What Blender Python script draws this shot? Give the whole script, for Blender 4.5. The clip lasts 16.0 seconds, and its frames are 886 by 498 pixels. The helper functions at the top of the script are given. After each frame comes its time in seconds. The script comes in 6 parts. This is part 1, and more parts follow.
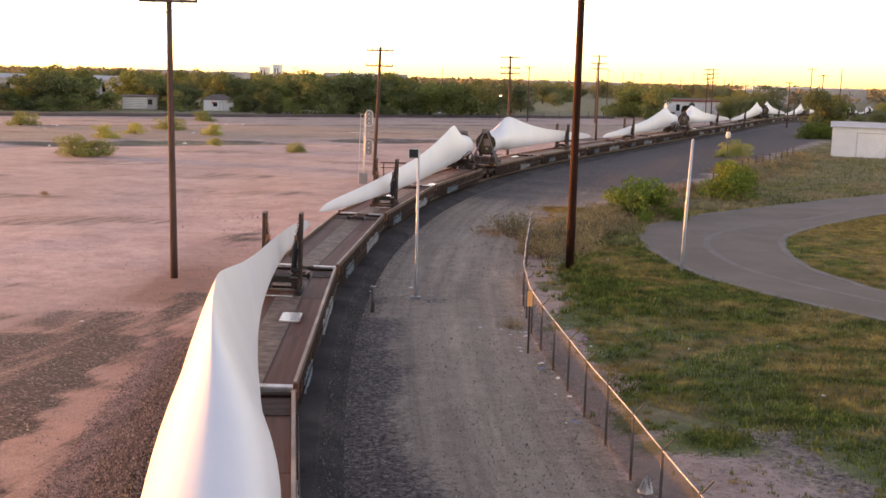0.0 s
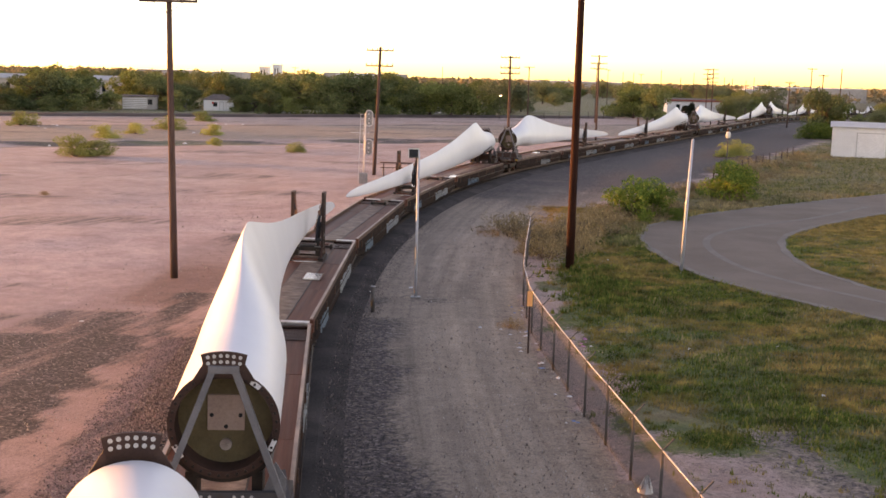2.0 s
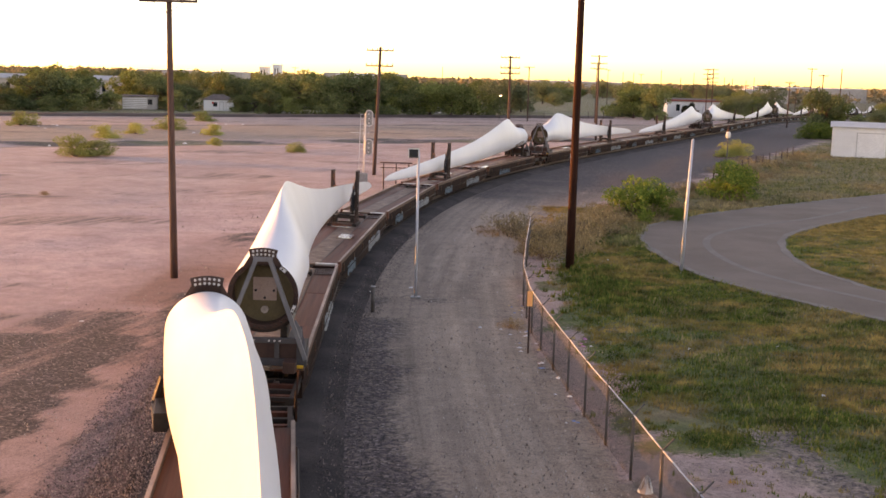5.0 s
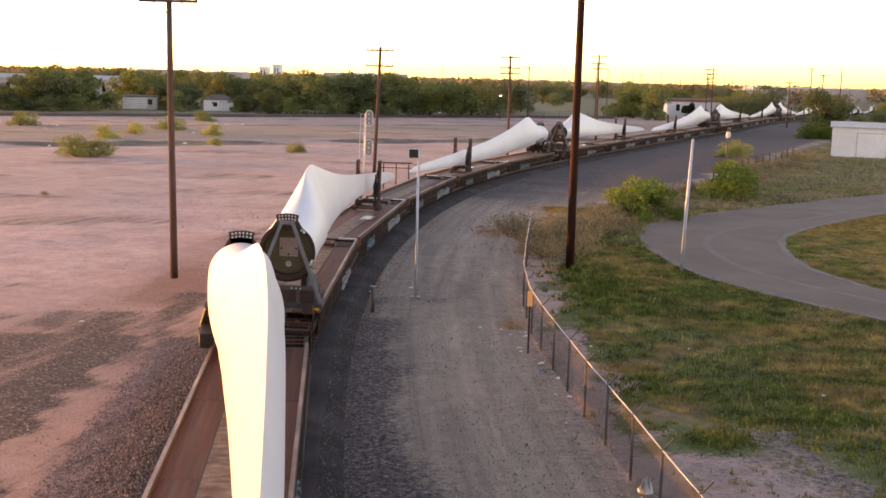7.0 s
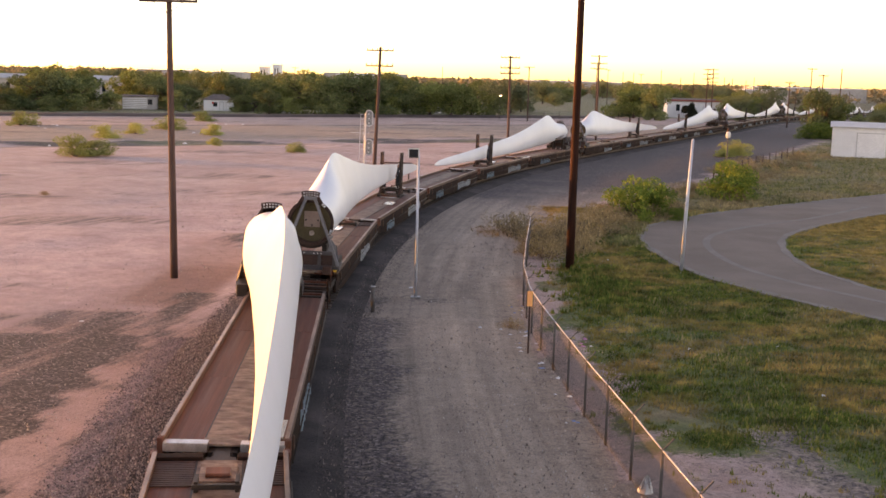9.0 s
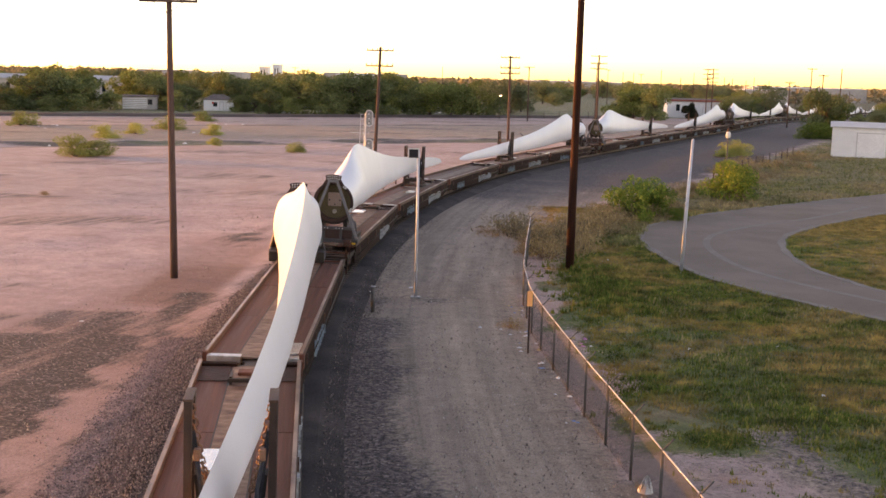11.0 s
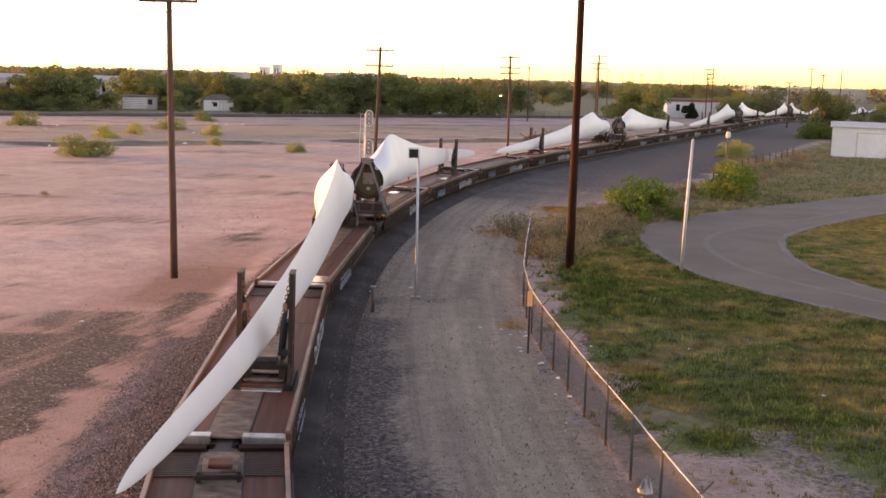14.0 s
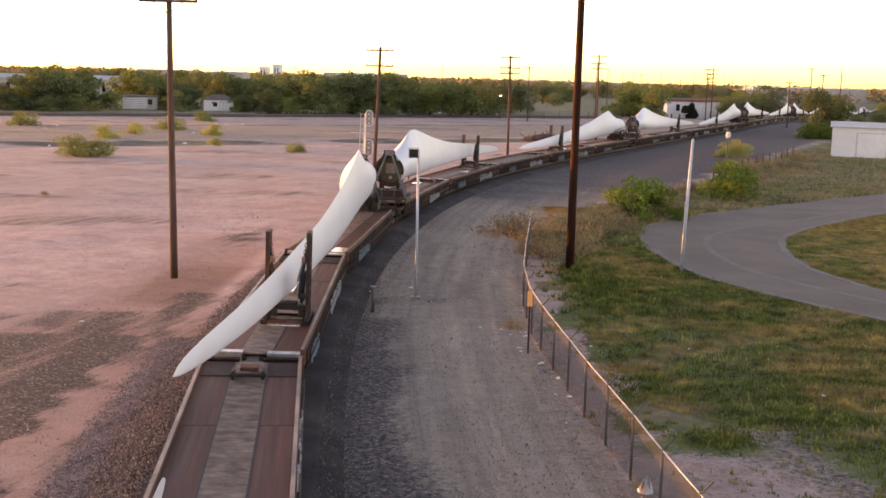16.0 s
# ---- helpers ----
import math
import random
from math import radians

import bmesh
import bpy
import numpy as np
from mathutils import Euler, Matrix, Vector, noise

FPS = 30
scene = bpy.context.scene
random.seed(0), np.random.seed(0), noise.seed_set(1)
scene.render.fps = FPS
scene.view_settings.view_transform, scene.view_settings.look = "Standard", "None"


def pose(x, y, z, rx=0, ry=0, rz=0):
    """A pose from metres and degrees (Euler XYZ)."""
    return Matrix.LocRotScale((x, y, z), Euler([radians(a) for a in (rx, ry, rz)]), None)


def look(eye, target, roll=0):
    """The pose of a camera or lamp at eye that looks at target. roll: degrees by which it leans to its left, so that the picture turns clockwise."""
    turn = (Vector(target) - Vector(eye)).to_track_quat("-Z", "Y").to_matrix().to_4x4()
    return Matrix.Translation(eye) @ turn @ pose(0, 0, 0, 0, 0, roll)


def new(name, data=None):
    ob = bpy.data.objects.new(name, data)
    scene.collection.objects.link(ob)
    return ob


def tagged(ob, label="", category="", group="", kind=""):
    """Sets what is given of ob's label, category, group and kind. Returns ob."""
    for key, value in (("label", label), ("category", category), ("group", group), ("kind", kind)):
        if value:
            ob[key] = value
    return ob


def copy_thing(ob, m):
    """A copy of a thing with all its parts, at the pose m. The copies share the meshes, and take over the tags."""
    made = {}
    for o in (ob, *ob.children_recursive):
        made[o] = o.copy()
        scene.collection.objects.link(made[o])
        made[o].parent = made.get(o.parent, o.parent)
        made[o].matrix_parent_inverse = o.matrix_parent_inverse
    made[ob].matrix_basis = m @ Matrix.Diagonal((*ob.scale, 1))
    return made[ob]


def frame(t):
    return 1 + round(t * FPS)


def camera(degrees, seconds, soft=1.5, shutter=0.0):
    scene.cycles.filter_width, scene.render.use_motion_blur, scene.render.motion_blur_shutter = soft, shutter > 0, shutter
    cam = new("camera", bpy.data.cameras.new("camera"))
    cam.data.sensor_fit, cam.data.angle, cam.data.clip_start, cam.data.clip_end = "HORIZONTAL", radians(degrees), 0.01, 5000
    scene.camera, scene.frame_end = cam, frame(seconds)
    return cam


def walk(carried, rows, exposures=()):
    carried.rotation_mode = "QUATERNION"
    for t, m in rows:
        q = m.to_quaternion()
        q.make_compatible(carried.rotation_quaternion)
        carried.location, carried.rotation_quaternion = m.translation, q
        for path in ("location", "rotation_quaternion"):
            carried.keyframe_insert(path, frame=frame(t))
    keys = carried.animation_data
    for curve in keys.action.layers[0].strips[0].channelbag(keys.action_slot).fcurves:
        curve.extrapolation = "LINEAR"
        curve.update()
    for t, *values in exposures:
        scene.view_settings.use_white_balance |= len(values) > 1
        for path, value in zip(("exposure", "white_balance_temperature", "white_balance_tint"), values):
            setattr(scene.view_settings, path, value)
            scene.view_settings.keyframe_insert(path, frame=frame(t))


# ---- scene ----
# camera: held still on a road bridge, 9.1 m over the ground
cam = camera(43.26, 16.0, 1.6)
EYE = (0.0, 0.0, 9.14)
VIEW = look(EYE, (0.0, 100.0, -6.235), 1.508)
walk(cam, [(0.0, VIEW), (16.0, VIEW)], exposures=[(0.0, 2.64, 7850, 37), (16.0, 2.64, 7850, 37)])

# ---- light: the sun stands very low over the yard, a clear evening sky above
SUN_UP, SUN_AZ = 2.2, -70.0          # degrees; azimuth from +y towards +x
world = bpy.data.worlds.new("evening_sky")
scene.world = world
world.use_nodes = True
wn = world.node_tree.nodes
sky = wn.new("ShaderNodeTexSky")
sky.sky_type, sky.sun_disc = "NISHITA", False
sky.sun_elevation, sky.sun_rotation = radians(SUN_UP), radians(SUN_AZ)
sky.dust_density, sky.ozone_density, sky.air_density = 0.45, 0.3, 0.5
wn["Background"].inputs["Strength"].default_value = 0.15
world.node_tree.links.new(sky.outputs["Color"], wn["Background"].inputs["Color"])
sun_data = bpy.data.lights.new("sun", "SUN")
sun_data.energy, sun_data.angle, sun_data.color = 1.45, radians(0.6), (1.0, 0.46, 0.07)
sun = new("sun", sun_data)
az, up = radians(SUN_AZ), radians(SUN_UP)
to_sun = Vector((math.sin(az) * math.cos(up), math.cos(az) * math.cos(up), math.sin(up)))
sun.matrix_world = look(to_sun * 60, (0, 0, 0))


# ---- materials
def nodes_of(name):
    m = bpy.data.materials.new(name)
    m.use_nodes = True
    return m, m.node_tree, m.node_tree.nodes["Principled BSDF"]


def noise_node(nt, scale, detail=6.0, rough=0.6, vec=None, stretch=None):
    n = nt.nodes.new("ShaderNodeTexNoise")
    n.inputs["Scale"].default_value, n.inputs["Detail"].default_value, n.inputs["Roughness"].default_value = scale, detail, rough
    if vec is None:
        vec = nt.nodes.new("ShaderNodeTexCoord").outputs["Object"]
    if stretch:
        mp = nt.nodes.new("ShaderNodeMapping")
        mp.inputs["Scale"].default_value = stretch
        nt.links.new(vec, mp.inputs["Vector"])
        vec = mp.outputs["Vector"]
    nt.links.new(vec, n.inputs["Vector"])
    return n


def ramp(nt, fac, stops):
    r = nt.nodes.new("ShaderNodeValToRGB")
    while len(r.color_ramp.elements) < len(stops):
        r.color_ramp.elements.new(0.5)
    for e, (p, c) in zip(r.color_ramp.elements, stops):
        e.position, e.color = p, (*c, 1) if len(c) == 3 else c
    nt.links.new(fac, r.inputs["Fac"])
    return r


def mix(nt, fac, a, b, blend="MIX"):
    m = nt.nodes.new("ShaderNodeMix")
    m.data_type, m.blend_type = "RGBA", blend
    for sock, v in ((m.inputs[0], fac), (m.inputs[6], a), (m.inputs[7], b)):
        if isinstance(v, (int, float)):
            sock.default_value = v
        elif isinstance(v, tuple):
            sock.default_value = (*v, 1)
        else:
            nt.links.new(v, sock)
    return m.outputs[2]


def surface(name, dark, light, scale=3.0, fine=40.0, rough=0.7, metal=0.0, bump=0.3, size=0.01, stain=None, amount=0.5, stretch=None, vary=0.0, grain=0.6, gloss=0.3):
    """Two-scale noise between two colours, with a stain in large patches and fine relief."""
    m, nt, p = nodes_of(name)
    big, small = noise_node(nt, scale, stretch=stretch), noise_node(nt, fine, 4.0, 0.7, stretch=stretch)
    a = ramp(nt, big.outputs["Fac"], [(0.3, dark), (0.7, light)]).outputs["Color"]
    g = ramp(nt, small.outputs["Fac"], [(0.3, (0.72, 0.72, 0.72)), (0.7, (1.2, 1.2, 1.2))]).outputs["Color"]
    c = mix(nt, grain, a, g, "MULTIPLY")
    if stain:
        st = noise_node(nt, scale * 0.4, 8.0, 0.7, stretch=stretch)
        k = ramp(nt, st.outputs["Fac"], [(0.5, (0, 0, 0)), (0.68, (amount,) * 3)])
        c = mix(nt, k.outputs["Color"], c, stain)
    if vary:
        info = nt.nodes.new("ShaderNodeObjectInfo")
        v = ramp(nt, info.outputs["Random"], [(0.0, (1 - vary,) * 3), (1.0, (1 + vary,) * 3)])
        c = mix(nt, 1.0, c, v.outputs["Color"], "MULTIPLY")
    nt.links.new(c, p.inputs["Base Color"])
    p.inputs["Roughness"].default_value, p.inputs["Metallic"].default_value = rough, metal
    p.inputs["Specular IOR Level"].default_value = gloss
    if bump:
        b = nt.nodes.new("ShaderNodeBump")
        b.inputs["Strength"].default_value, b.inputs["Distance"].default_value = bump, size
        nt.links.new(small.outputs["Fac"], b.inputs["Height"])
        nt.links.new(b.outputs["Normal"], p.inputs["Normal"])
    return m


WHITE = surface("white_gelcoat", (0.645, 0.652, 0.695), (0.705, 0.71, 0.748), 0.35, 9.0, 0.4, bump=0.0, stain=(0.56, 0.56, 0.56), amount=0.2, grain=0.04, gloss=0.4)
RUST = surface("rusty_brown_steel", (0.060, 0.021, 0.013), (0.155, 0.056, 0.034), 1.5, 24.0, 0.6, 0.0, 0.3, 0.004, (0.18, 0.112, 0.093), 0.6, (0.07, 2.6, 1.0), gloss=0.22, vary=0.05, grain=0.35)
DECKMID = surface("worn_deck_plate", (0.07, 0.04, 0.03), (0.30, 0.22, 0.17), 2.6, 26.0, 0.6, 0.0, 0.4, 0.006, (0.10, 0.045, 0.032), 0.75, (1.6, 0.9, 1.0), vary=0.1, gloss=0.2)
DARKSTEEL = surface("dark_oily_steel", (0.018, 0.015, 0.014), (0.05, 0.038, 0.032), 3.0, 40.0, 0.55, 0.4, 0.3, 0.004)
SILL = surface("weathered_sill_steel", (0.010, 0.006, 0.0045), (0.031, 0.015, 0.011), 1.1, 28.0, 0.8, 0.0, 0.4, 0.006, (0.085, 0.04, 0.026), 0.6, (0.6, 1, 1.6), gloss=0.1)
LIP = surface("worn_lip_steel", (0.06, 0.033, 0.024), (0.145, 0.087, 0.064), 0.9, 22.0, 0.6, 0.0, 0.3, 0.004, (0.05, 0.022, 0.016), 0.7, (0.5, 2, 2), gloss=0.25)
RUBBEDGLINT = surface("rubbed_glint_edge_steel", (0.13, 0.072, 0.05), (0.40, 0.27, 0.20), 1.2, 20.0, 0.4, 0.4, 0.2, 0.003, (0.06, 0.026, 0.016), 0.9, (0.6, 2, 2), gloss=0.5)
FRAMEDARK = surface("dark_frame_steel", (0.05, 0.048, 0.052), (0.095, 0.09, 0.096), 2.0, 35.0, 0.55, 0.1, 0.2, 0.003, (0.08, 0.05, 0.04), 0.5)
BARE = surface("bare_worn_metal", (0.42, 0.39, 0.38), (0.68, 0.65, 0.64), 3.0, 30.0, 0.34, 0.7, 0.2, 0.003, (0.16, 0.085, 0.06), 0.7)
PALEHOLE = surface("pale_disc_plastic", (0.42, 0.40, 0.39), (0.56, 0.54, 0.53), 3.0, 30.0, 0.5)
PLATE = surface("bright_plate_metal", (0.70, 0.68, 0.64), (0.84, 0.82, 0.78), 2.0, 30.0, 0.25, 0.7, 0.1, 0.003, (0.3, 0.2, 0.15), 0.4)
FRAMEGREY = surface("grey_painted_frame_steel", (0.12, 0.12, 0.13), (0.19, 0.19, 0.205), 2.0, 35.0, 0.55, 0.1, 0.2, 0.003, (0.15, 0.10, 0.08), 0.5)
POSTDARK = surface("blackened_post_steel", (0.028, 0.019, 0.017), (0.06, 0.038, 0.032), 2.0, 35.0, 0.55, 0.2, 0.2, 0.003, (0.09, 0.045, 0.03), 0.5)
FRAMEBROWN = surface("brown_plate_steel", (0.036, 0.02, 0.017), (0.075, 0.04, 0.032), 2.0, 35.0, 0.6, 0.1, 0.2, 0.003)
OLIVE = surface("olive_bulkhead_laminate", (0.085, 0.064, 0.032), (0.15, 0.115, 0.06), 1.6, 18.0, 0.6, 0.0, 0.2, 0.004, (0.07, 0.06, 0.035), 0.6)
HATCH = surface("pinkish_hatch_board", (0.30, 0.21, 0.18), (0.38, 0.28, 0.24), 2.0, 25.0, 0.6)
YELLOW = surface("yellow_tag_paint", (0.65, 0.36, 0.03), (0.75, 0.45, 0.05), 3.0, 30.0, 0.5)
CHAIN = surface("rusty_chain_steel", (0.16, 0.085, 0.055), (0.30, 0.16, 0.10), 8.0, 40.0, 0.6, 0.3)
STRAP = surface("blue_black_strap", (0.018, 0.02, 0.026), (0.04, 0.044, 0.056), 8.0, 60.0, 0.8)
PAD = surface("black_rubber_pad", (0.015, 0.015, 0.016), (0.03, 0.03, 0.032), 8.0, 60.0, 0.85)
SPRAYWHITE = surface("sprayed_pale_paint", (0.34, 0.37, 0.39), (0.58, 0.61, 0.63), 5.0, 14.0, 0.6, stain=(0.10, 0.07, 0.06), amount=0.6)
SPRAYBLUE = surface("sprayed_blue_grey_paint", (0.17, 0.235, 0.285), (0.32, 0.41, 0.47), 5.0, 14.0, 0.6, stain=(0.10, 0.07, 0.06), amount=0.6)
POLEWOOD = surface("creosoted_pole_wood", (0.066, 0.042, 0.036), (0.13, 0.088, 0.076), 2.0, 22.0, 0.85, 0.0, 0.6, 0.012, (0.05, 0.032, 0.028), 0.7, (3.0, 3.0, 0.25), gloss=0.1)
CREOSOTE = surface("dark_creosote_wood", (0.018, 0.0075, 0.005), (0.06, 0.022, 0.014), 1.4, 22.0, 0.8, 0.0, 0.6, 0.012, (0.012, 0.006, 0.005), 0.7, (3.0, 3.0, 0.25), gloss=0.1)
SIGNALPALE = surface("pale_silver_paint", (0.55, 0.53, 0.52), (0.68, 0.66, 0.65), 3.0, 30.0, 0.45, 0.0, 0.1, 0.002)
GALV = surface("galvanised_steel", (0.22, 0.22, 0.225), (0.34, 0.335, 0.335), 4.0, 40.0, 0.5, 0.15, 0.1, 0.002)
FENCESTEEL = surface("weathered_fence_steel", (0.07, 0.064, 0.06), (0.12, 0.11, 0.105), 4.0, 40.0, 0.6, 0.1, 0.1, 0.002)
TOPRAIL = surface("dull_galvanised_tube", (0.40, 0.42, 0.48), (0.52, 0.54, 0.60), 4.0, 40.0, 0.6, 0.3, 0.1, 0.002)
GLASSINS = surface("brown_insulator", (0.09, 0.045, 0.03), (0.14, 0.07, 0.045), 6.0, 30.0, 0.25)
RAILSTEEL = surface("worn_rail_steel", (0.10, 0.07, 0.06), (0.2, 0.15, 0.13), 3.0, 40.0, 0.45, 0.6)
TIEWOOD = surface("old_tie_wood", (0.06, 0.045, 0.038), (0.13, 0.10, 0.085), 3.0, 30.0, 0.9, stretch=(1, 6, 1))
BANKDIRT = surface("dark_brown_trackbed", (0.045, 0.03, 0.026), (0.10, 0.07, 0.06), 0.4, 6.0, 0.9, bump=0.8, size=0.05, stain=(0.16, 0.115, 0.095), amount=0.5, grain=1.0)
STONE = surface("dark_ballast_stone", (0.023, 0.019, 0.02), (0.064, 0.053, 0.052), 0.6, 12.0, 0.9, bump=0.8, size=0.05, stain=(0.13, 0.105, 0.098), amount=0.6, grain=1.0)
ASPHALT = surface("grey_asphalt", (0.145, 0.114, 0.092), (0.21, 0.17, 0.142), 0.25, 30.0, 0.85, bump=0.4, size=0.01, stain=(0.11, 0.09, 0.076), amount=0.6)
CHIPS = surface("pale_chip_seal_edge", (0.165, 0.148, 0.132), (0.225, 0.203, 0.182), 0.8, 30.0, 0.9)
SHEDWALL = surface("white_corrugated_sheet", (0.68, 0.68, 0.69), (0.78, 0.78, 0.79), 0.6, 10.0, 0.5, 0.0)
SHEDROOF = surface("pale_metal_roof", (0.36, 0.37, 0.38), (0.5, 0.5, 0.5), 0.6, 10.0, 0.4, 0.3)
HOUSEWALL = surface("pale_house_siding", (0.36, 0.33, 0.31), (0.48, 0.44, 0.41), 0.6, 10.0, 0.7)
HOUSEROOF = surface("dark_shingle_roof", (0.09, 0.075, 0.07), (0.17, 0.14, 0.13), 1.0, 14.0, 0.9)
WINDOW = surface("dark_window_glass", (0.015, 0.018, 0.02), (0.03, 0.034, 0.04), 2.0, 10.0, 0.1, bump=0)
BARK = surface("grey_brown_bark", (0.06, 0.045, 0.034), (0.13, 0.10, 0.08), 3.0, 25.0, 0.9, stretch=(2, 2, 0.4))
SIGNORANGE = surface("orange_sign_paint", (0.90, 0.40, 0.14), (0.96, 0.46, 0.18), 3.0, 30.0, 0.5)
TRASHWHITE = surface("white_litter", (0.6, 0.6, 0.62), (0.75, 0.74, 0.74), 6.0, 30.0, 0.6)


def leaf_material(name, dark, light, dry, patch=None):
    m, nt, p = nodes_of(name)
    geo = nt.nodes.new("ShaderNodeNewGeometry")
    big = noise_node(nt, 0.35, 3.0)
    a = ramp(nt, geo.outputs["Random Per Island"], [(0.0, dark), (0.75, light), (1.0, dry)]).outputs["Color"]
    v = ramp(nt, big.outputs["Fac"], [(0.3, (0.85, 0.85, 0.86)), (0.7, (1.38, 1.32, 1.22))]).outputs["Color"]
    if patch:
        v = mix(nt, 1.0, v, ramp(nt, noise_node(nt, 1.3, 5.0, 0.65).outputs["Fac"], [(0.34, (0.4, 0.43, 0.4)), (0.5, (1, 1, 1)), (0.66, (1.6, 1.5, 1.4))]).outputs["Color"], "MULTIPLY")
        gone_dry = nt.nodes.new("ShaderNodeAttribute")
        gone_dry.attribute_name = "dryness"
        a = mix(nt, ramp(nt, gone_dry.outputs["Fac"], [(0.25, (0, 0, 0)), (0.75, (0.95, 0.95, 0.95))]).outputs["Color"], a, mix(nt, geo.outputs["Random Per Island"], patch, dry))
    info = nt.nodes.new("ShaderNodeObjectInfo")
    o = ramp(nt, info.outputs["Random"], [(0.0, (0.7, 0.72, 0.74)), (1.0, (1.4, 1.3, 1.1))]).outputs["Color"]
    c = mix(nt, 1.0, mix(nt, 1.0, a, v, "MULTIPLY"), o, "MULTIPLY")
    nt.links.new(c, p.inputs["Base Color"])
    p.inputs["Roughness"].default_value = 0.8
    p.inputs["Specular IOR Level"].default_value = 0.06
    tr = nt.nodes.new("ShaderNodeBsdfTranslucent")
    nt.links.new(c, tr.inputs["Color"])
    ad = nt.nodes.new("ShaderNodeMixShader")
    ad.inputs["Fac"].default_value = 0.22
    nt.links.new(p.outputs["BSDF"], ad.inputs[1])
    nt.links.new(tr.outputs["BSDF"], ad.inputs[2])
    nt.links.new(ad.outputs["Shader"], nt.nodes["Material Output"].inputs["Surface"])
    return m


LEAFDARK = leaf_material("elm_leaves", (0.085, 0.118, 0.055), (0.155, 0.195, 0.092), (0.20, 0.222, 0.11))
# for the farther trees: distance haze lightens the leaf colour itself
LEAFMIDHAZE = leaf_material("haze_paled_leaves", (0.108, 0.138, 0.082), (0.15, 0.182, 0.11), (0.175, 0.198, 0.12))
LEAFOLIVE = leaf_material("olive_leaves", (0.10, 0.135, 0.05), (0.165, 0.205, 0.08), (0.215, 0.235, 0.098))
# skyline leaves: haze and low evening light are put into the colour
LEAFHAZE = leaf_material("haze_tinted_far_leaves", (0.15, 0.145, 0.10), (0.22, 0.20, 0.14), (0.27, 0.225, 0.16))
LEAFCEDAR = leaf_material("dark_cedar_leaves", (0.03, 0.038, 0.027), (0.05, 0.058, 0.04), (0.07, 0.07, 0.05))
LEAFBRIGHT = leaf_material("mesquite_leaves", (0.20, 0.24, 0.075), (0.32, 0.345, 0.12), (0.38, 0.38, 0.15))
LEAFGREEN = leaf_material("green_shrub_leaves", (0.075, 0.13, 0.03), (0.14, 0.205, 0.05), (0.26, 0.28, 0.065))
SCRUB = leaf_material("dry_scrub", (0.19, 0.15, 0.09), (0.30, 0.24, 0.15), (0.38, 0.31, 0.205))
GRASS = leaf_material("short_grass", (0.042, 0.074, 0.019), (0.11, 0.152, 0.039), (0.215, 0.19, 0.072), (0.285, 0.2, 0.092))
DRYGRASS = leaf_material("rough_dry_grass", (0.095, 0.12, 0.05), (0.175, 0.185, 0.095), (0.27, 0.24, 0.145), (0.245, 0.205, 0.135))


# ---- mesh helpers
def bm_box(bm, x0, x1, y0, y1, z0, z1, bevel=0.0):
    r = bmesh.ops.create_cube(bm, size=1.0)
    for v in r["verts"]:
        v.co = Vector(((x0 + x1) / 2 + v.co.x * (x1 - x0), (y0 + y1) / 2 + v.co.y * (y1 - y0), (z0 + z1) / 2 + v.co.z * (z1 - z0)))
    if bevel:
        es = list({e for v in r["verts"] for e in v.link_edges})
        bmesh.ops.bevel(bm, geom=es, offset=bevel, segments=2, affect="EDGES", profile=0.7)
    return bm


def bm_bar(bm, a, b, wide, deep=None, turn=(0, 0, 1)):
    """A square bar from a to b."""
    a, b = Vector(a), Vector(b)
    deep = deep or wide
    d = (b - a).normalized()
    s = d.cross(Vector(turn))
    s = (s if s.length > 1e-4 else d.cross(Vector((1, 0, 0)))).normalized()
    u = s.cross(d).normalized()
    vs = [bm.verts.new(q + s * i * wide / 2 + u * j * deep / 2) for q in (a, b) for i, j in ((-1, -1), (1, -1), (1, 1), (-1, 1))]
    for f in ((0, 1, 2, 3), (7, 6, 5, 4), (0, 4, 5, 1), (1, 5, 6, 2), (2, 6, 7, 3), (3, 7, 4, 0)):
        bm.faces.new([vs[i] for i in f])
    return bm


def bm_tube(bm, pts, radii, sides=10, caps=True):
    """A round bar along points."""
    pts = [Vector(q) for q in pts]
    if isinstance(radii, (int, float)):
        radii = [radii] * len(pts)
    rings = []
    for i, q in enumerate(pts):
        d = (pts[min(i + 1, len(pts) - 1)] - pts[max(i - 1, 0)]).normalized()
        s = d.cross(Vector((0, 0, 1)))
        s = (s if s.length > 0.05 else d.cross(Vector((1, 0, 0)))).normalized()
        u = s.cross(d).normalized()
        rings.append([bm.verts.new(q + (s * math.cos(k * math.tau / sides) + u * math.sin(k * math.tau / sides)) * radii[i]) for k in range(sides)])
    for r0, r1 in zip(rings, rings[1:]):
        for k in range(sides):
            f = bm.faces.new((r0[k], r0[(k + 1) % sides], r1[(k + 1) % sides], r1[k]))
            f.smooth = True
    if caps:
        bm.faces.new(rings[0][::-1])
        bm.faces.new(rings[-1])
    return bm


def mesh_of(name, bm, material):
    bmesh.ops.recalc_face_normals(bm, faces=bm.faces)
    me = bpy.data.meshes.new(name)
    bm.to_mesh(me)
    bm.free()
    me.materials.append(material)
    return me


def part(name, bm, material, parent=None, label="", at=None):
    ob = new(name, mesh_of(name, bm, material))
    if parent is not None:
        ob.parent = parent
    if at is not None:
        ob.matrix_basis = at
    if label:
        tagged(ob, label)
    return ob


def box(*args, bevel=0.0):
    return bm_box(bmesh.new(), *args, bevel=bevel)


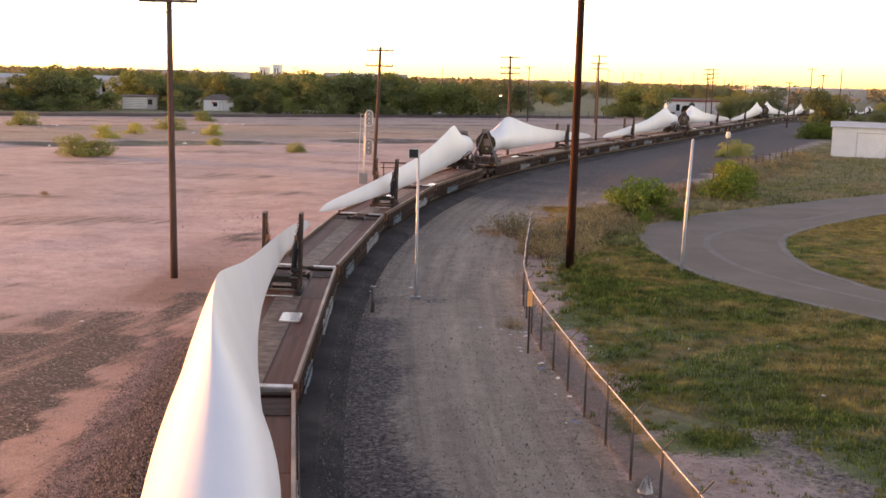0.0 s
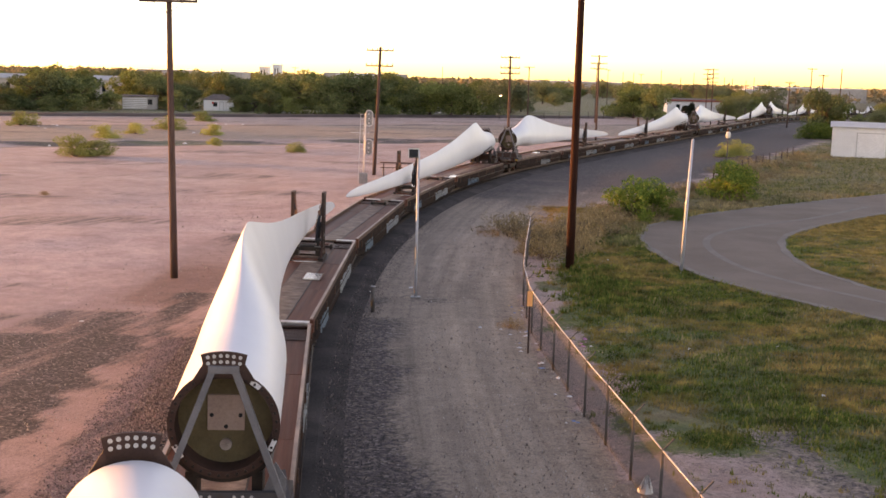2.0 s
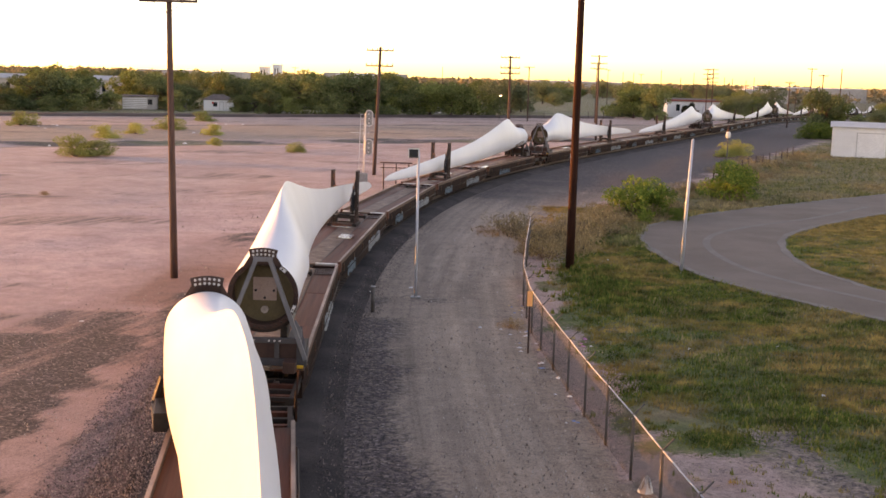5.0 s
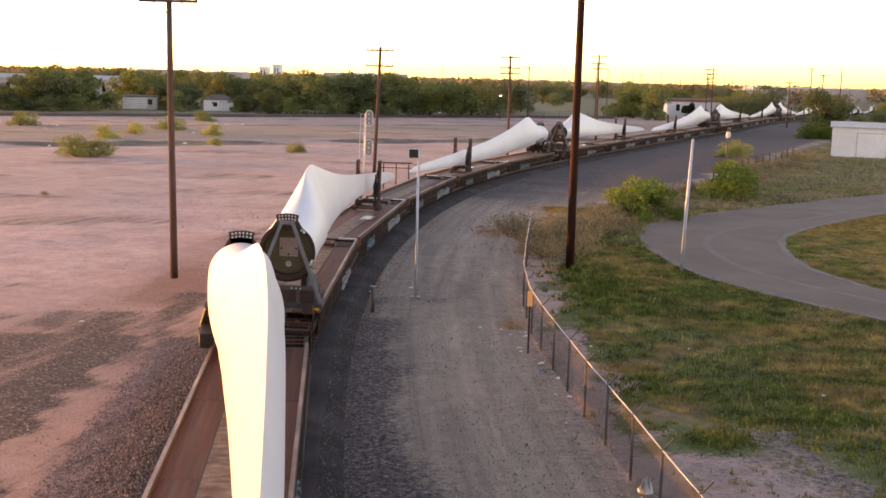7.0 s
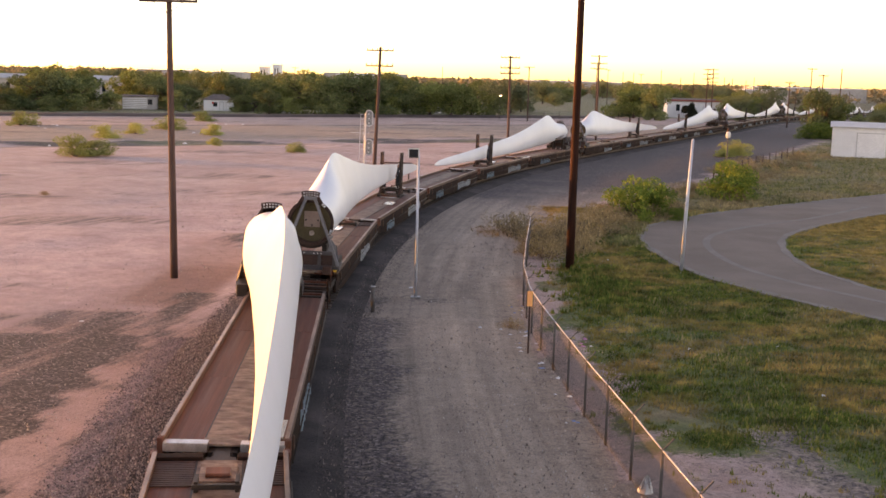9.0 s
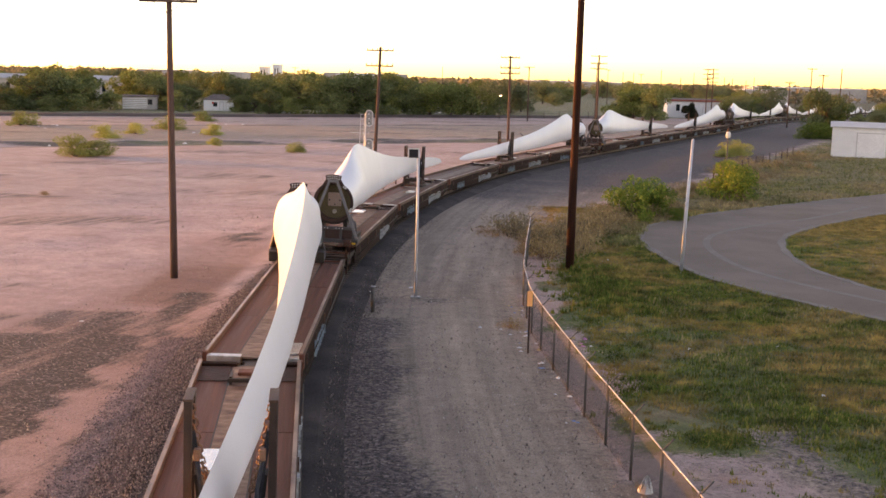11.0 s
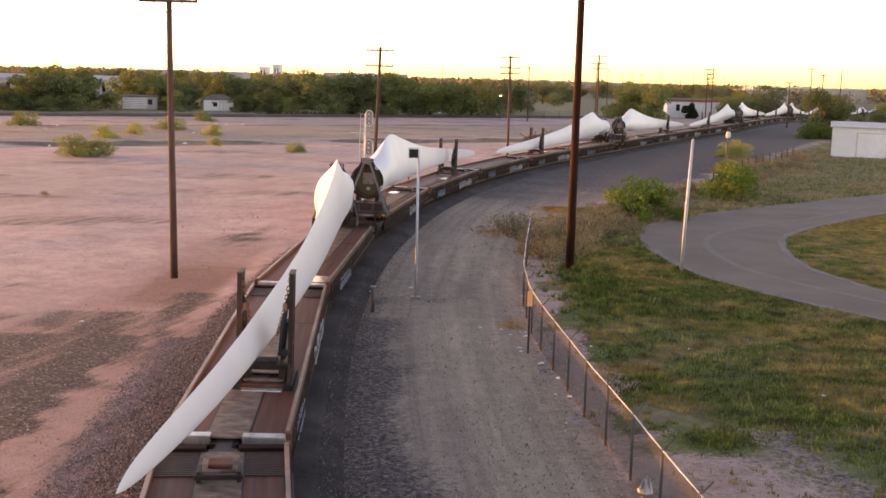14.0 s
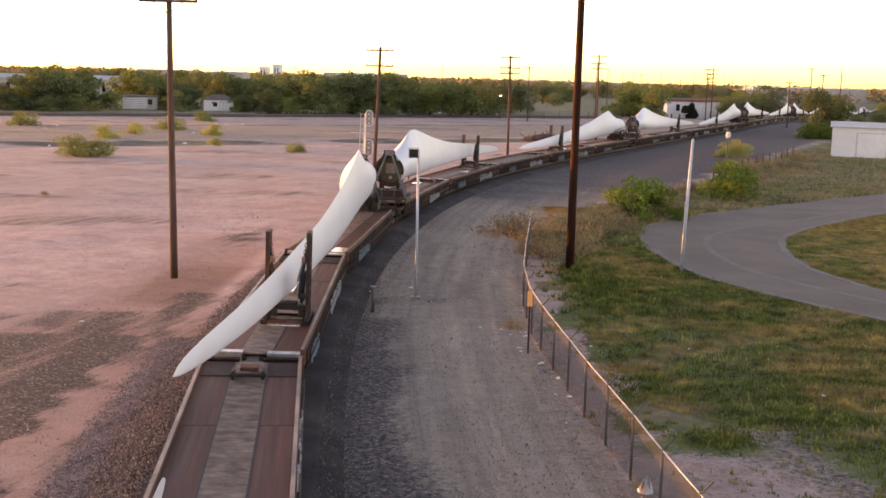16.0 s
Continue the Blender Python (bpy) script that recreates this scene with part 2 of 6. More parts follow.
def raw(name, verts, faces, material, smooth=False):
    me = bpy.data.meshes.new(name)
    me.from_pydata(verts, [], faces)
    me.materials.append(material)
    if smooth:
        me.polygons.foreach_set("use_smooth", [True] * len(me.polygons))
    return me


# ---- the line of the railway: a right-hand curve that runs out into a straight
K0, K1, K2, K3, S1, LEN = 0.00524, 0.00037, -0.0006, 0.0001, 79.7, 40.0
STEP = 0.5
GRID = [-140.0 + STEP * i for i in range(1881)]


def bend(s):
    return K0 + (K1 - K0) * min(max((s - S1) / LEN, 0.0), 1.0) + (K2 - K1) * min(max((s - 169.0) / 30.0, 0.0), 1.0) + (K3 - K2) * min(max((s - 215.0) / 40.0, 0.0), 1.0)


def lay_line():
    i0 = int(140 / STEP)
    th = [0.0]
    for a, b in zip(GRID, GRID[1:]):
        th.append(th[-1] + (bend(a) + bend(b)) / 2 * STEP)
    off = -0.12156 - th[i0]
    th = [t + off for t in th]
    xs, ys = [0.0], [0.0]
    for a, b in zip(th, th[1:]):
        xs.append(xs[-1] + (math.sin(a) + math.sin(b)) / 2 * STEP)
        ys.append(ys[-1] + (math.cos(a) + math.cos(b)) / 2 * STEP)
    dx, dy = -4.192 - xs[i0], 19.875 - ys[i0]
    return [x + dx for x in xs], [y + dy for y in ys], th


LX, LY, LT = lay_line()


def on_line(s, d=0.0):
    """Ground point d metres to the right of the line at s, and the heading there."""
    k = min(max((s + 140.0) / STEP, 0.0), len(GRID) - 2.001)
    i = int(k)
    f = k - i
    x, y, t = (q[i] * (1 - f) + q[i + 1] * f for q in (LX, LY, LT))
    return x + d * math.cos(t), y - d * math.sin(t), t


DECK, RAILTOP, BANK = 1.45, 0.36, 0.0157


def fall(s):
    """The far end of the line runs gently downhill."""
    q = np.clip(np.asarray(s, float) - 255.0, 0.0, 330.0)
    return np.where(q < 30, 0.0175 * q * q / 60, 0.0175 * (q - 15))


def rolled(s):
    return math.degrees(BANK * bend(s) / K0)


def gone(t):
    """How far the train has run at t seconds."""
    return 3.674 * t - 0.00144 * (t - 8.0) ** 2


def chord_pose(sa, sb, da=0.0, db=0.0, z=DECK, back=False):
    """A frame at sa on the line whose x points to sb, level with the deck."""
    xa, ya, _ = on_line(sa, da)
    xb, yb, _ = on_line(sb, db)
    yaw = math.degrees(math.atan2(yb - ya, xb - xa))
    dip = float(fall(sb) - fall(sa))
    m = pose(xa, ya, z - float(fall(sa)), 0, 0, yaw)
    r = rolled((sa + sb) / 2) * (-1 if sb < sa else 1)
    return m @ pose(0, 0, 0, r, math.degrees(math.atan2(dip, math.hypot(xb - xa, yb - ya))), 0)


RIDERS = []      # (thing, function of time that gives its pose)


# ---- ground: one sheet, with what lies on it told by masks
def spaced(lo, hi, step, far_lo, far_hi, grow=1.22):
    v = list(np.arange(lo, hi + step / 2, step))
    a, d = lo, step
    left = []
    while a > far_lo:
        d *= grow
        a -= d
        left.append(a)
    b, d = v[-1], step
    while b < far_hi:
        d *= grow
        b += d
        v.append(b)
    return np.array(left[::-1] + v)


def smooth(a, b, v):
    t = np.clip((v - a) / (b - a), 0, 1)
    return t * t * (3 - 2 * t)


FENCE = [(5.2, 14.0), (4.95, 19.8), (4.7, 22.4), (4.5, 24.9), (4.3, 27.0), (4.05, 29.5), (3.75, 33.2), (3.45, 36.9), (3.25, 40.5), (3.35, 45.5), (3.9, 52.0), (4.5, 58.2), (5.0, 63.7)]


def nearest_line(x, y):
    best_d, best_s, side = np.full(x.shape, 1e9), np.zeros(x.shape), np.zeros(x.shape)
    for i in range(0, len(GRID), 8):
        dx, dy = x - LX[i], y - LY[i]
        d2 = dx * dx + dy * dy
        hit = d2 < best_d
        best_d = np.where(hit, d2, best_d)
        best_s = np.where(hit, GRID[i], best_s)
        side = np.where(hit, dx * math.cos(LT[i]) - dy * math.sin(LT[i]), side)
    return best_s, side


def sunk(x, y):
    """How far the ground at x, y lies below the yard."""
    s, d = nearest_line(np.atleast_1d(np.asarray(x, float)), np.atleast_1d(np.asarray(y, float)))
    return float((fall(s) * smooth(-60.0, -15.0, d) * smooth(1500.0, 900.0, np.asarray(y, float)))[0])


def lumps(x, y, f, seed):
    """Cheap smooth noise, from crossed waves."""
    r = np.random.RandomState(seed)
    v = np.zeros(x.shape)
    for k in range(7):
        a = r.uniform(0, math.tau)
        w = f * r.uniform(0.6, 1.9)
        v += np.sin((x * math.cos(a) + y * math.sin(a)) * w + r.uniform(0, 6.3))
    return v / 7 ** 0.5


def lawn_dryness(x, y):
    """0 where the lawn is green, 1 where it has gone to straw."""
    n1, n2, n3 = lumps(x, y, 0.5, 23), lumps(x, y, 1.3, 25), lumps(x, y, 3.1, 29)
    v = 0.30 + 0.16 * n1 + 0.26 * n2 + 0.2 * n3 + 0.018 * np.clip(x - 9.5, 0, 12)
    for px, py, wx, wy, k in ((8.6, 41.4, 1.9, 1.1, 0.6), (7.9, 37.9, 1.2, 0.8, 0.55), (11.4, 35.6, 1.3, 0.6, 0.55), (13.2, 32.6, 1.8, 1.3, 0.75), (14.5, 34.6, 2.4, 0.5, 0.5), (11.2, 31.2, 0.9, 0.8, 0.5), (13.0, 39.0, 2.6, 0.5, 0.45), (7.6, 45.5, 1.6, 1.0, 0.35),
                               (11.0, 45.8, 2.0, 0.8, 0.35), (18.0, 38.0, 2.5, 1.0, 0.4), (9.0, 56.5, 1.5, 5.0, 0.35), (9.4, 33.6, 2.4, 2.0, -0.42), (6.6, 48.0, 1.3, 6.0, -0.3), (11.0, 38.0, 3.0, 0.9, -0.25), (10.0, 29.0, 2.0, 1.2, -0.25), (24.0, 57.0, 4.0, 8.0, 0.3)):
        v = v + k * np.exp(-((x - px + 0.3 * n2) / wx) ** 2 - ((y - py + 0.25 * n3) / wy) ** 2)
    return np.clip(v, 0, 1)


def ground_sheet():
    gx = np.concatenate([spaced(-150.0, -46.5, 1.5, -3200.0, -46.5), spaced(-45.0, 45.0, 0.5, -45.0, 3200.0)])
    gy = np.concatenate([spaced(6.0, 110.0, 0.5, -600.0, 110.0), spaced(111.0, 275.0, 1.0, 111.0, 4300.0)])
    X, Y = np.meshgrid(gx, gy)
    s, d = nearest_line(X, Y)
    fx = np.interp(Y, [q[1] for q in FENCE] + [75, 90, 120, 200, 400], [q[0] for q in FENCE] + [8.0, 14.0, 29.0, 66.0, 155.0])
    right = X - fx
    n1, n2, n3 = lumps(X, Y, 0.25, 3), lumps(X, Y, 0.8, 5), lumps(X, Y, 1.9, 8)
    # height: gentle unevenness away from the line
    Z = 0.04 * n1 * smooth(4, 12, np.abs(d)) + 0.02 * n2 * smooth(3, 6, np.abs(d))
    Z = Z - 0.10 * smooth(3.5, 0.0, np.abs(d))
    Z = np.where(np.hypot(X, Y) > 160, Z * 0.3, Z)
    green = smooth(0.5, 2.2, right + 0.6 * n2 + 0.6 * n3) * smooth(26.0, 30.5, Y + 1.3 * n2 + 0.7 * n3)
    green = np.maximum(green, 0.55 * smooth(270, 300, Y) * smooth(-60, 20, X))
    green = np.maximum(green, 0.72 * smooth(8.8, 10.2, X + 0.5 * n2 - 0.25 * (27 - Y)) * (Y < 31) * (Y > 15) * (X < 60))
    green = np.maximum(green, 0.95 * np.exp(-(((X - 7.3 + 0.25 * n3) / 0.85) ** 2 + ((Y - 28.0 - 0.25 * (X - 7.3) + 0.2 * n2) / 0.75) ** 2) ** 2))
    green = green * np.where(Y > 50, smooth(0.4, 3.2, right + 0.5 * n2), 1.0)
    soil = smooth(7.4, 8.6, X + 0.4 * n2 + 0.25 * n3 - 0.15 * (27 - Y)) * smooth(30.5, 28.0, Y + 0.6 * n2) * (right > 0) * (X < 60)
    green = green * (1 - 0.6 * np.exp(-((X - 8.9) / 0.9) ** 2 - ((Y - 28.0) / 1.2) ** 2))
    dry = np.maximum(lawn_dryness(X, Y), 0.9 * smooth(66, 84, Y + 3 * n1)) * (right > 0)
    verge = np.interp(s, [0, 20, 25, 36], [4.75, 4.6, 3.5, 2.9])
    dark = np.interp(s, [18, 32], [0.7, 0.46]) * smooth(0.9, -0.9, d - verge + 0.25 + 0.3 * n2 + 0.25 * n3) * (d > 0)
    shoulder = np.interp(s, [0, 16, 26, 40], [-4.25, -3.9, -3.0, -2.5])
    left = np.minimum(0.46, smooth(-0.6, 0.5, d - shoulder + 0.35 * n3 + 0.25 * n2)) * (d <= 0)
    # old gravel spread in streaks beside the line, a bare wedge of dirt between, and dragged patches further out
    inner = np.interp(s, [0, 8, 12, 16, 19, 24], [-5.7, -5.3, -4.9, -4.3, -3.4, -2.8])
    outer = np.interp(s, [0, 8, 16, 20, 24, 30], [-19.0, -16.5, -11.6, -9.0, -6.4, -4.4])
    dd = d + 0.5 * n2 + 0.45 * n3
    drags = lumps(d * 1.3 + 0.12 * s, s * 0.16, 1.5, 11) + 0.35 * lumps(d, s * 0.4, 2.6, 12)
    streak = smooth(0.35, -0.6, dd - inner) * smooth(-1.6, 0.9, dd - outer) * smooth(30, 23, s + 1.2 * n2) * np.clip(0.86 + 0.30 * drags, 0, 1.0)
    for px, py, wx, wy, k in ((-11.0, 61.5, 1.6, 5.0, 0.62), (-17.6, 46.3, 2.6, 0.9, 0.55), (-14.8, 94.0, 4.2, 2.0, 0.5), (-16.8, 40.2, 2.0, 1.0, 0.6), (-8.6, 51.0, 0.9, 4.0, 0.6), (-21.0, 70.0, 3.0, 1.0, 0.3), (-26.0, 84.0, 5.0, 1.2, 0.34), (-13.0, 74.0, 2.4, 1.2, 0.34)):
        streak = np.maximum(streak, k * np.exp(-((X - px + 0.25 * (Y - py) * (wy > 3) * -0.3) / wx) ** 2 - ((Y - py) / wy) ** 2) * np.clip(0.9 + 0.5 * n3 + 0.3 * n2, 0, 1.3))
    # darker, redder dirt beside the line and over the near yard
    browned = smooth(-8.2, -6.0, d + 0.5 * n1) * smooth(-3.4, -4.3, d) * smooth(39.5, 44.5, Y + 0.5 * n2) * smooth(57, 50, Y)
    browned = np.maximum(browned, 0.52 * smooth(48, 36, Y + n1) * (d < 0))
    browned = np.maximum(browned, 0.5 * smooth(-10, -7, d) * smooth(-3.6, -4.6, d) * smooth(36, 41, Y) * smooth(66, 54, Y))
    far = 0.50 * smooth(0.45, 1.5, lumps(X * 0.35, Y * 0.9, 0.34, 17) + 0.4 * n2 + 0.2 * n3) * (d < -3) * smooth(52, 66, Y)
    # bands across the yard: a weedy ditch, grey gravel behind it, an old track line
    beyond = (Y - 132.2 - (X + 52.7) * 0.622) * 0.85
    line = (Y - 187.8 - (X + 46.4) * 0.63) * 0.846
    weeds = smooth(-6.0, -4.0, beyond + 0.5 * n2) * smooth(7.5, 3.0, beyond + n1) * np.clip(0.95 + 0.4 * lumps(X * 0.25, Y, 0.5, 41), 0, 1) * (d < -4)
    green = np.maximum(green, weeds * np.clip(0.55 + 0.3 * lumps(X * 0.3, Y, 0.4, 43), 0, 0.85))
    green = np.maximum(green, 0.62 * smooth(6.0, 14.0, (Y - 212 - (X + 82) * 0.568) * 0.87) * (d < -8))
    far = np.maximum(far, 1.0 * np.exp(-(line / 1.5) ** 2) * np.clip(0.75 + 0.35 * n2, 0, 1) * (d < -4))
    far = np.maximum(far, weeds * np.clip(0.85 + 0.2 * n2, 0, 1.0))
    far = np.maximum(far, 0.3 * smooth(3.0, 8.0, beyond) * smooth(1.0, -2.0, line) * (d < -5))
    spill = 0.62 * np.exp(-((X + 0.4) / 1.5) ** 2 - ((Y - 45.4) / 0.9) ** 2)
    far = np.maximum(far, spill)
    dark = np.maximum(dark, 0.95 * smooth(62, 108, Y + 3 * n1) * smooth(1.0, 3.0, d) * smooth(5.0, -1.5, right + 0.8 * n2) * np.clip(0.95 + 0.1 * n2, 0, 1))
    dark = np.maximum(dark, 0.33 * smooth(7.0, 4.5, d + 0.4 * n2) * (d > 0))
    worn = 0.36 * smooth(-3.5, -0.3, right + 0.5 * n2) * smooth(75, 60, Y) * (right < 5.5)
    dark = np.maximum.reduce([dark, worn, 0.56 * soil])
    scatter = 0.4 * smooth(46, 38, Y + n2) * (d < -2) * np.clip(0.8 + 0.4 * lumps(d, s * 0.4, 1.6, 71), 0.2, 1.1)
    dark = np.maximum.reduce([dark, left, 0.92 * streak, far, scatter])
    track = np.maximum(smooth(1.2, 2.6, d) * (right < 0), (0.5 + 0.3 * smooth(4.0, -4.0, line)) * smooth(1.0, 8.0, beyond) * (d < -4))
    track = np.maximum.reduce([track, 0.45 * smooth(-0.5, 0.6, right) * (d > 4)])
    track = np.maximum.reduce([track, 0.95 * soil, 0.3 * smooth(50, 84, Y + 4 * n1) * (d < -4)])
    rut = sum(np.exp(-((d + 0.25 * n1 - o) / 0.34) ** 2) for o in (6.0, 7.7, 8.6, 10.2)) * (right < -0.2) * (d > 4)
    dry = np.where(right > 0, dry, np.clip(rut, 0, 1))
    dry = np.where((d < -4) & (weeds > 0.03), np.clip(0.72 + 0.35 * n1, 0, 1), dry)
    Z = Z - 0.35 * np.exp(-(beyond / 4.5) ** 2) * smooth(-5.0, -12.0, d)
    Z = Z - fall(s) * smooth(-60.0, -15.0, d) * smooth(1500.0, 900.0, Y)
    Z = np.where((right > 1.0) & (Y < 140), np.minimum(Z, 0.02), Z)
    verts = np.stack([X, Y, Z], -1).reshape(-1, 3)
    ny, nx = X.shape
    i = np.arange(ny * nx).reshape(ny, nx)
    faces = np.stack([i[:-1, :-1], i[:-1, 1:], i[1:, 1:], i[1:, :-1]], -1).reshape(-1, 4)
    me = raw("ground", verts.tolist(), faces.tolist(), ground_material(), True)
    att = me.attributes.new("cover", "FLOAT_COLOR", "POINT")
    col = np.stack([green, dark, track, dry], -1).reshape(-1)
    att.data.foreach_set("color", col.astype(np.float32))
    brown_mask = me.attributes.new("browned_dirt", "FLOAT", "POINT")
    brown_mask.data.foreach_set("value", browned.reshape(-1).astype(np.float32))
    run = me.attributes.new("along_track", "FLOAT_VECTOR", "POINT")
    run.data.foreach_set("vector", np.stack([d, s * 0.05, 0 * d], -1).reshape(-1).astype(np.float32))
    wind = me.attributes.new("wind_run", "FLOAT_VECTOR", "POINT")
    wind.data.foreach_set("vector", np.stack([np.where(d < 0, X - 0.3 * Y, X * 3.0), np.where(d < 0, Y * 0.09, Y * 3.0), 0 * X], -1).reshape(-1).astype(np.float32))
    return tagged(new("ground", me), "pinkish dry dirt with dark gravel and patchy grass", "ground", kind="structure")


def ground_material():
    m, nt, p = nodes_of("yard_ground")
    a = nt.nodes.new("ShaderNodeAttribute")
    a.attribute_name = "cover"
    sep = nt.nodes.new("ShaderNodeSeparateColor")
    nt.links.new(a.outputs["Color"], sep.inputs["Color"])
    n1, n2, n3 = noise_node(nt, 0.12, 8.0, 0.65), noise_node(nt, 1.4, 8.0, 0.7), noise_node(nt, 14.0, 5.0, 0.7)
    n2b = noise_node(nt, 6.5, 6.0, 0.8)
    nm = noise_node(nt, 0.45, 8.0, 0.7)
    along = nt.nodes.new("ShaderNodeAttribute")
    along.attribute_name = "along_track"
    drag = noise_node(nt, 1.7, 6.0, 0.65, along.outputs["Vector"])
    dirt = ramp(nt, n1.outputs["Fac"], [(0.3, (0.40, 0.258, 0.236)), (0.5, (0.50, 0.355, 0.335)), (0.7, (0.57, 0.425, 0.405))]).outputs["Color"]
    dirt = mix(nt, 1.0, dirt, ramp(nt, nm.outputs["Fac"], [(0.3, (0.74, 0.71, 0.70)), (0.5, (1.0, 1.0, 1.0)), (0.7, (1.12, 1.12, 1.12))]).outputs["Color"], "MULTIPLY")
    grit = ramp(nt, n2.outputs["Fac"], [(0.3, (0.78, 0.78, 0.78)), (0.7, (1.15, 1.15, 1.15))]).outputs["Color"]
    fleck = ramp(nt, n3.outputs["Fac"], [(0.33, (0.62, 0.62, 0.62)), (0.5, (1, 1, 1)), (0.68, (1.2, 1.2, 1.2))]).outputs["Color"]
    dust = ramp(nt, noise_node(nt, 45.0, 3.0, 0.6).outputs["Fac"], [(0.35, (0.72, 0.72, 0.72)), (0.5, (1, 1, 1)), (0.66, (1.22, 1.22, 1.22))]).outputs["Color"]
    lane = ramp(nt, n1.outputs["Fac"], [(0.3, (0.285, 0.223, 0.176)), (0.7, (0.36, 0.284, 0.228))]).outputs["Color"]
    lane = mix(nt, 1.0, lane, ramp(nt, drag.outputs["Fac"], [(0.34, (0.74, 0.73, 0.73)), (0.5, (1, 1, 1)), (0.66, (1.2, 1.19, 1.17))]).outputs["Color"], "MULTIPLY")

    def edge(channel, lo, hi, noise_out, k):
        add = nt.nodes.new("ShaderNodeMath")
        add.operation = "MULTIPLY_ADD"
        nt.links.new(noise_out, add.inputs[0])
        add.inputs[1].default_value, add.inputs[2].default_value = k, -k / 2
        sm = nt.nodes.new("ShaderNodeMath")
        nt.links.new(add.outputs[0], sm.inputs[0])
        nt.links.new(channel, sm.inputs[1])
        return ramp(nt, sm.outputs[0], [(lo, (0, 0, 0)), (hi, (1, 1, 1))]).outputs["Color"]

    brown_mask = nt.nodes.new("ShaderNodeAttribute")
    brown_mask.attribute_name = "browned_dirt"
    dirt = mix(nt, edge(brown_mask.outputs["Fac"], 0.1, 0.9, nm.outputs["Fac"], 0.5), dirt, (0.27, 0.155, 0.13))
    rutc = mix(nt, a.outputs["Alpha"], (0.92, 0.92, 0.92), (1.16, 1.14, 1.11))
    c = mix(nt, edge(sep.outputs["Blue"], 0.15, 0.85, n2.outputs["Fac"], 0.5), dirt, mix(nt, 1.0, lane, rutc, "MULTIPLY"))
    cells = nt.nodes.new("ShaderNodeTexVoronoi")
    cells.inputs["Scale"].default_value = 13.0
    nt.links.new(nt.nodes.new("ShaderNodeTexCoord").outputs["Object"], cells.inputs["Vector"])
    one = nt.nodes.new("ShaderNodeSeparateColor")
    nt.links.new(cells.outputs["Color"], one.inputs["Color"])
    gravel = ramp(nt, one.outputs["Red"], [(0.0, (0.019, 0.0145, 0.016)), (0.4, (0.049, 0.038, 0.040)), (0.75, (0.097, 0.076, 0.077)), (0.95, (0.165, 0.133, 0.13)), (1.0, (0.28, 0.235, 0.22))]).outputs["Color"]
    blown = nt.nodes.new("ShaderNodeAttribute")
    blown.attribute_name = "wind_run"
    rake = noise_node(nt, 1.5, 7.0, 0.7, blown.outputs["Vector"])
    lay = mix(nt, 0.42, mix(nt, 0.5, n2b.outputs["Fac"], n3.outputs["Fac"]), rake.outputs["Fac"])
    c = mix(nt, edge(sep.outputs["Green"], 0.36, 0.72, lay, 3.0), c, gravel)
    lush = ramp(nt, n2.outputs["Fac"], [(0.3, (0.055, 0.078, 0.024)), (0.55, (0.115, 0.14, 0.042)), (0.75, (0.19, 0.175, 0.07))]).outputs["Color"]
    straw = ramp(nt, n2.outputs["Fac"], [(0.3, (0.115, 0.10, 0.052)), (0.55, (0.195, 0.165, 0.088)), (0.75, (0.27, 0.215, 0.13))]).outputs["Color"]
    turf = mix(nt, edge(a.outputs["Alpha"], 0.2, 0.8, n2b.outputs["Fac"], 0.6), lush, straw)
    c = mix(nt, edge(sep.outputs["Red"], 0.42, 0.64, n2b.outputs["Fac"], 1.5), c, turf)
    c = mix(nt, 1.0, mix(nt, 1.0, mix(nt, 1.0, c, grit, "MULTIPLY"), fleck, "MULTIPLY"), dust, "MULTIPLY")
    nt.links.new(c, p.inputs["Base Color"])
    p.inputs["Roughness"].default_value = 0.95
    b = nt.nodes.new("ShaderNodeBump")
    b.inputs["Strength"].default_value, b.inputs["Distance"].default_value = 0.6, 0.03
    nt.links.new(n3.outputs["Fac"], b.inputs["Height"])
    nt.links.new(b.outputs["Normal"], p.inputs["Normal"])
    return m


ground_sheet()


# ---- ballast bed, ties and rails
def ribbon(name, profile, s0, s1, step, material, z_bank=True):
    """Sweep a closed-or-open cross-section (d, z) along the line."""
    verts, faces, n = [], [], len(profile)
    count = int((s1 - s0) / step) + 1
    for i in range(count):
        s = s0 + i * step
        b = math.radians(rolled(s)) if z_bank else 0.0
        for d, z in profile:
            x, y, _ = on_line(s, d)
            verts.append((x, y, z - d * b - float(fall(s))))
    for i in range(count - 1):
        for k in range(n - 1):
            a = i * n + k
            faces.append((a, a + 1, a + n + 1, a + n))
    return raw(name, verts, faces, material)


bed = new("ballast_bed", ribbon("ballast_bed", [(-2.6, -0.13), (-1.8, 0.15), (-0.4, 0.2), (0.4, 0.2), (1.9, 0.15), (3.0, -0.13)], -120, 770, 1.0, STONE, False))
tagged(bed, "dark grey crushed-stone ballast under the curved track", "ballast", kind="structure")
for d in (-0.755, 0.755):
    r = new("rail", ribbon("rail", [(d - 0.07, 0.2), (d - 0.07, 0.215), (d - 0.012, 0.24), (d - 0.012, 0.32), (d - 0.036, 0.335), (d - 0.036, RAILTOP), (d + 0.036, RAILTOP), (d + 0.036, 0.335), (d + 0.012, 0.32), (d + 0.012, 0.24), (d + 0.07, 0.215), (d + 0.07, 0.2)], -120, 770, 2.0, RAILSTEEL))
    tagged(r, "worn steel running rail on wooden ties", "rail", "rails of the curved track", "structure")


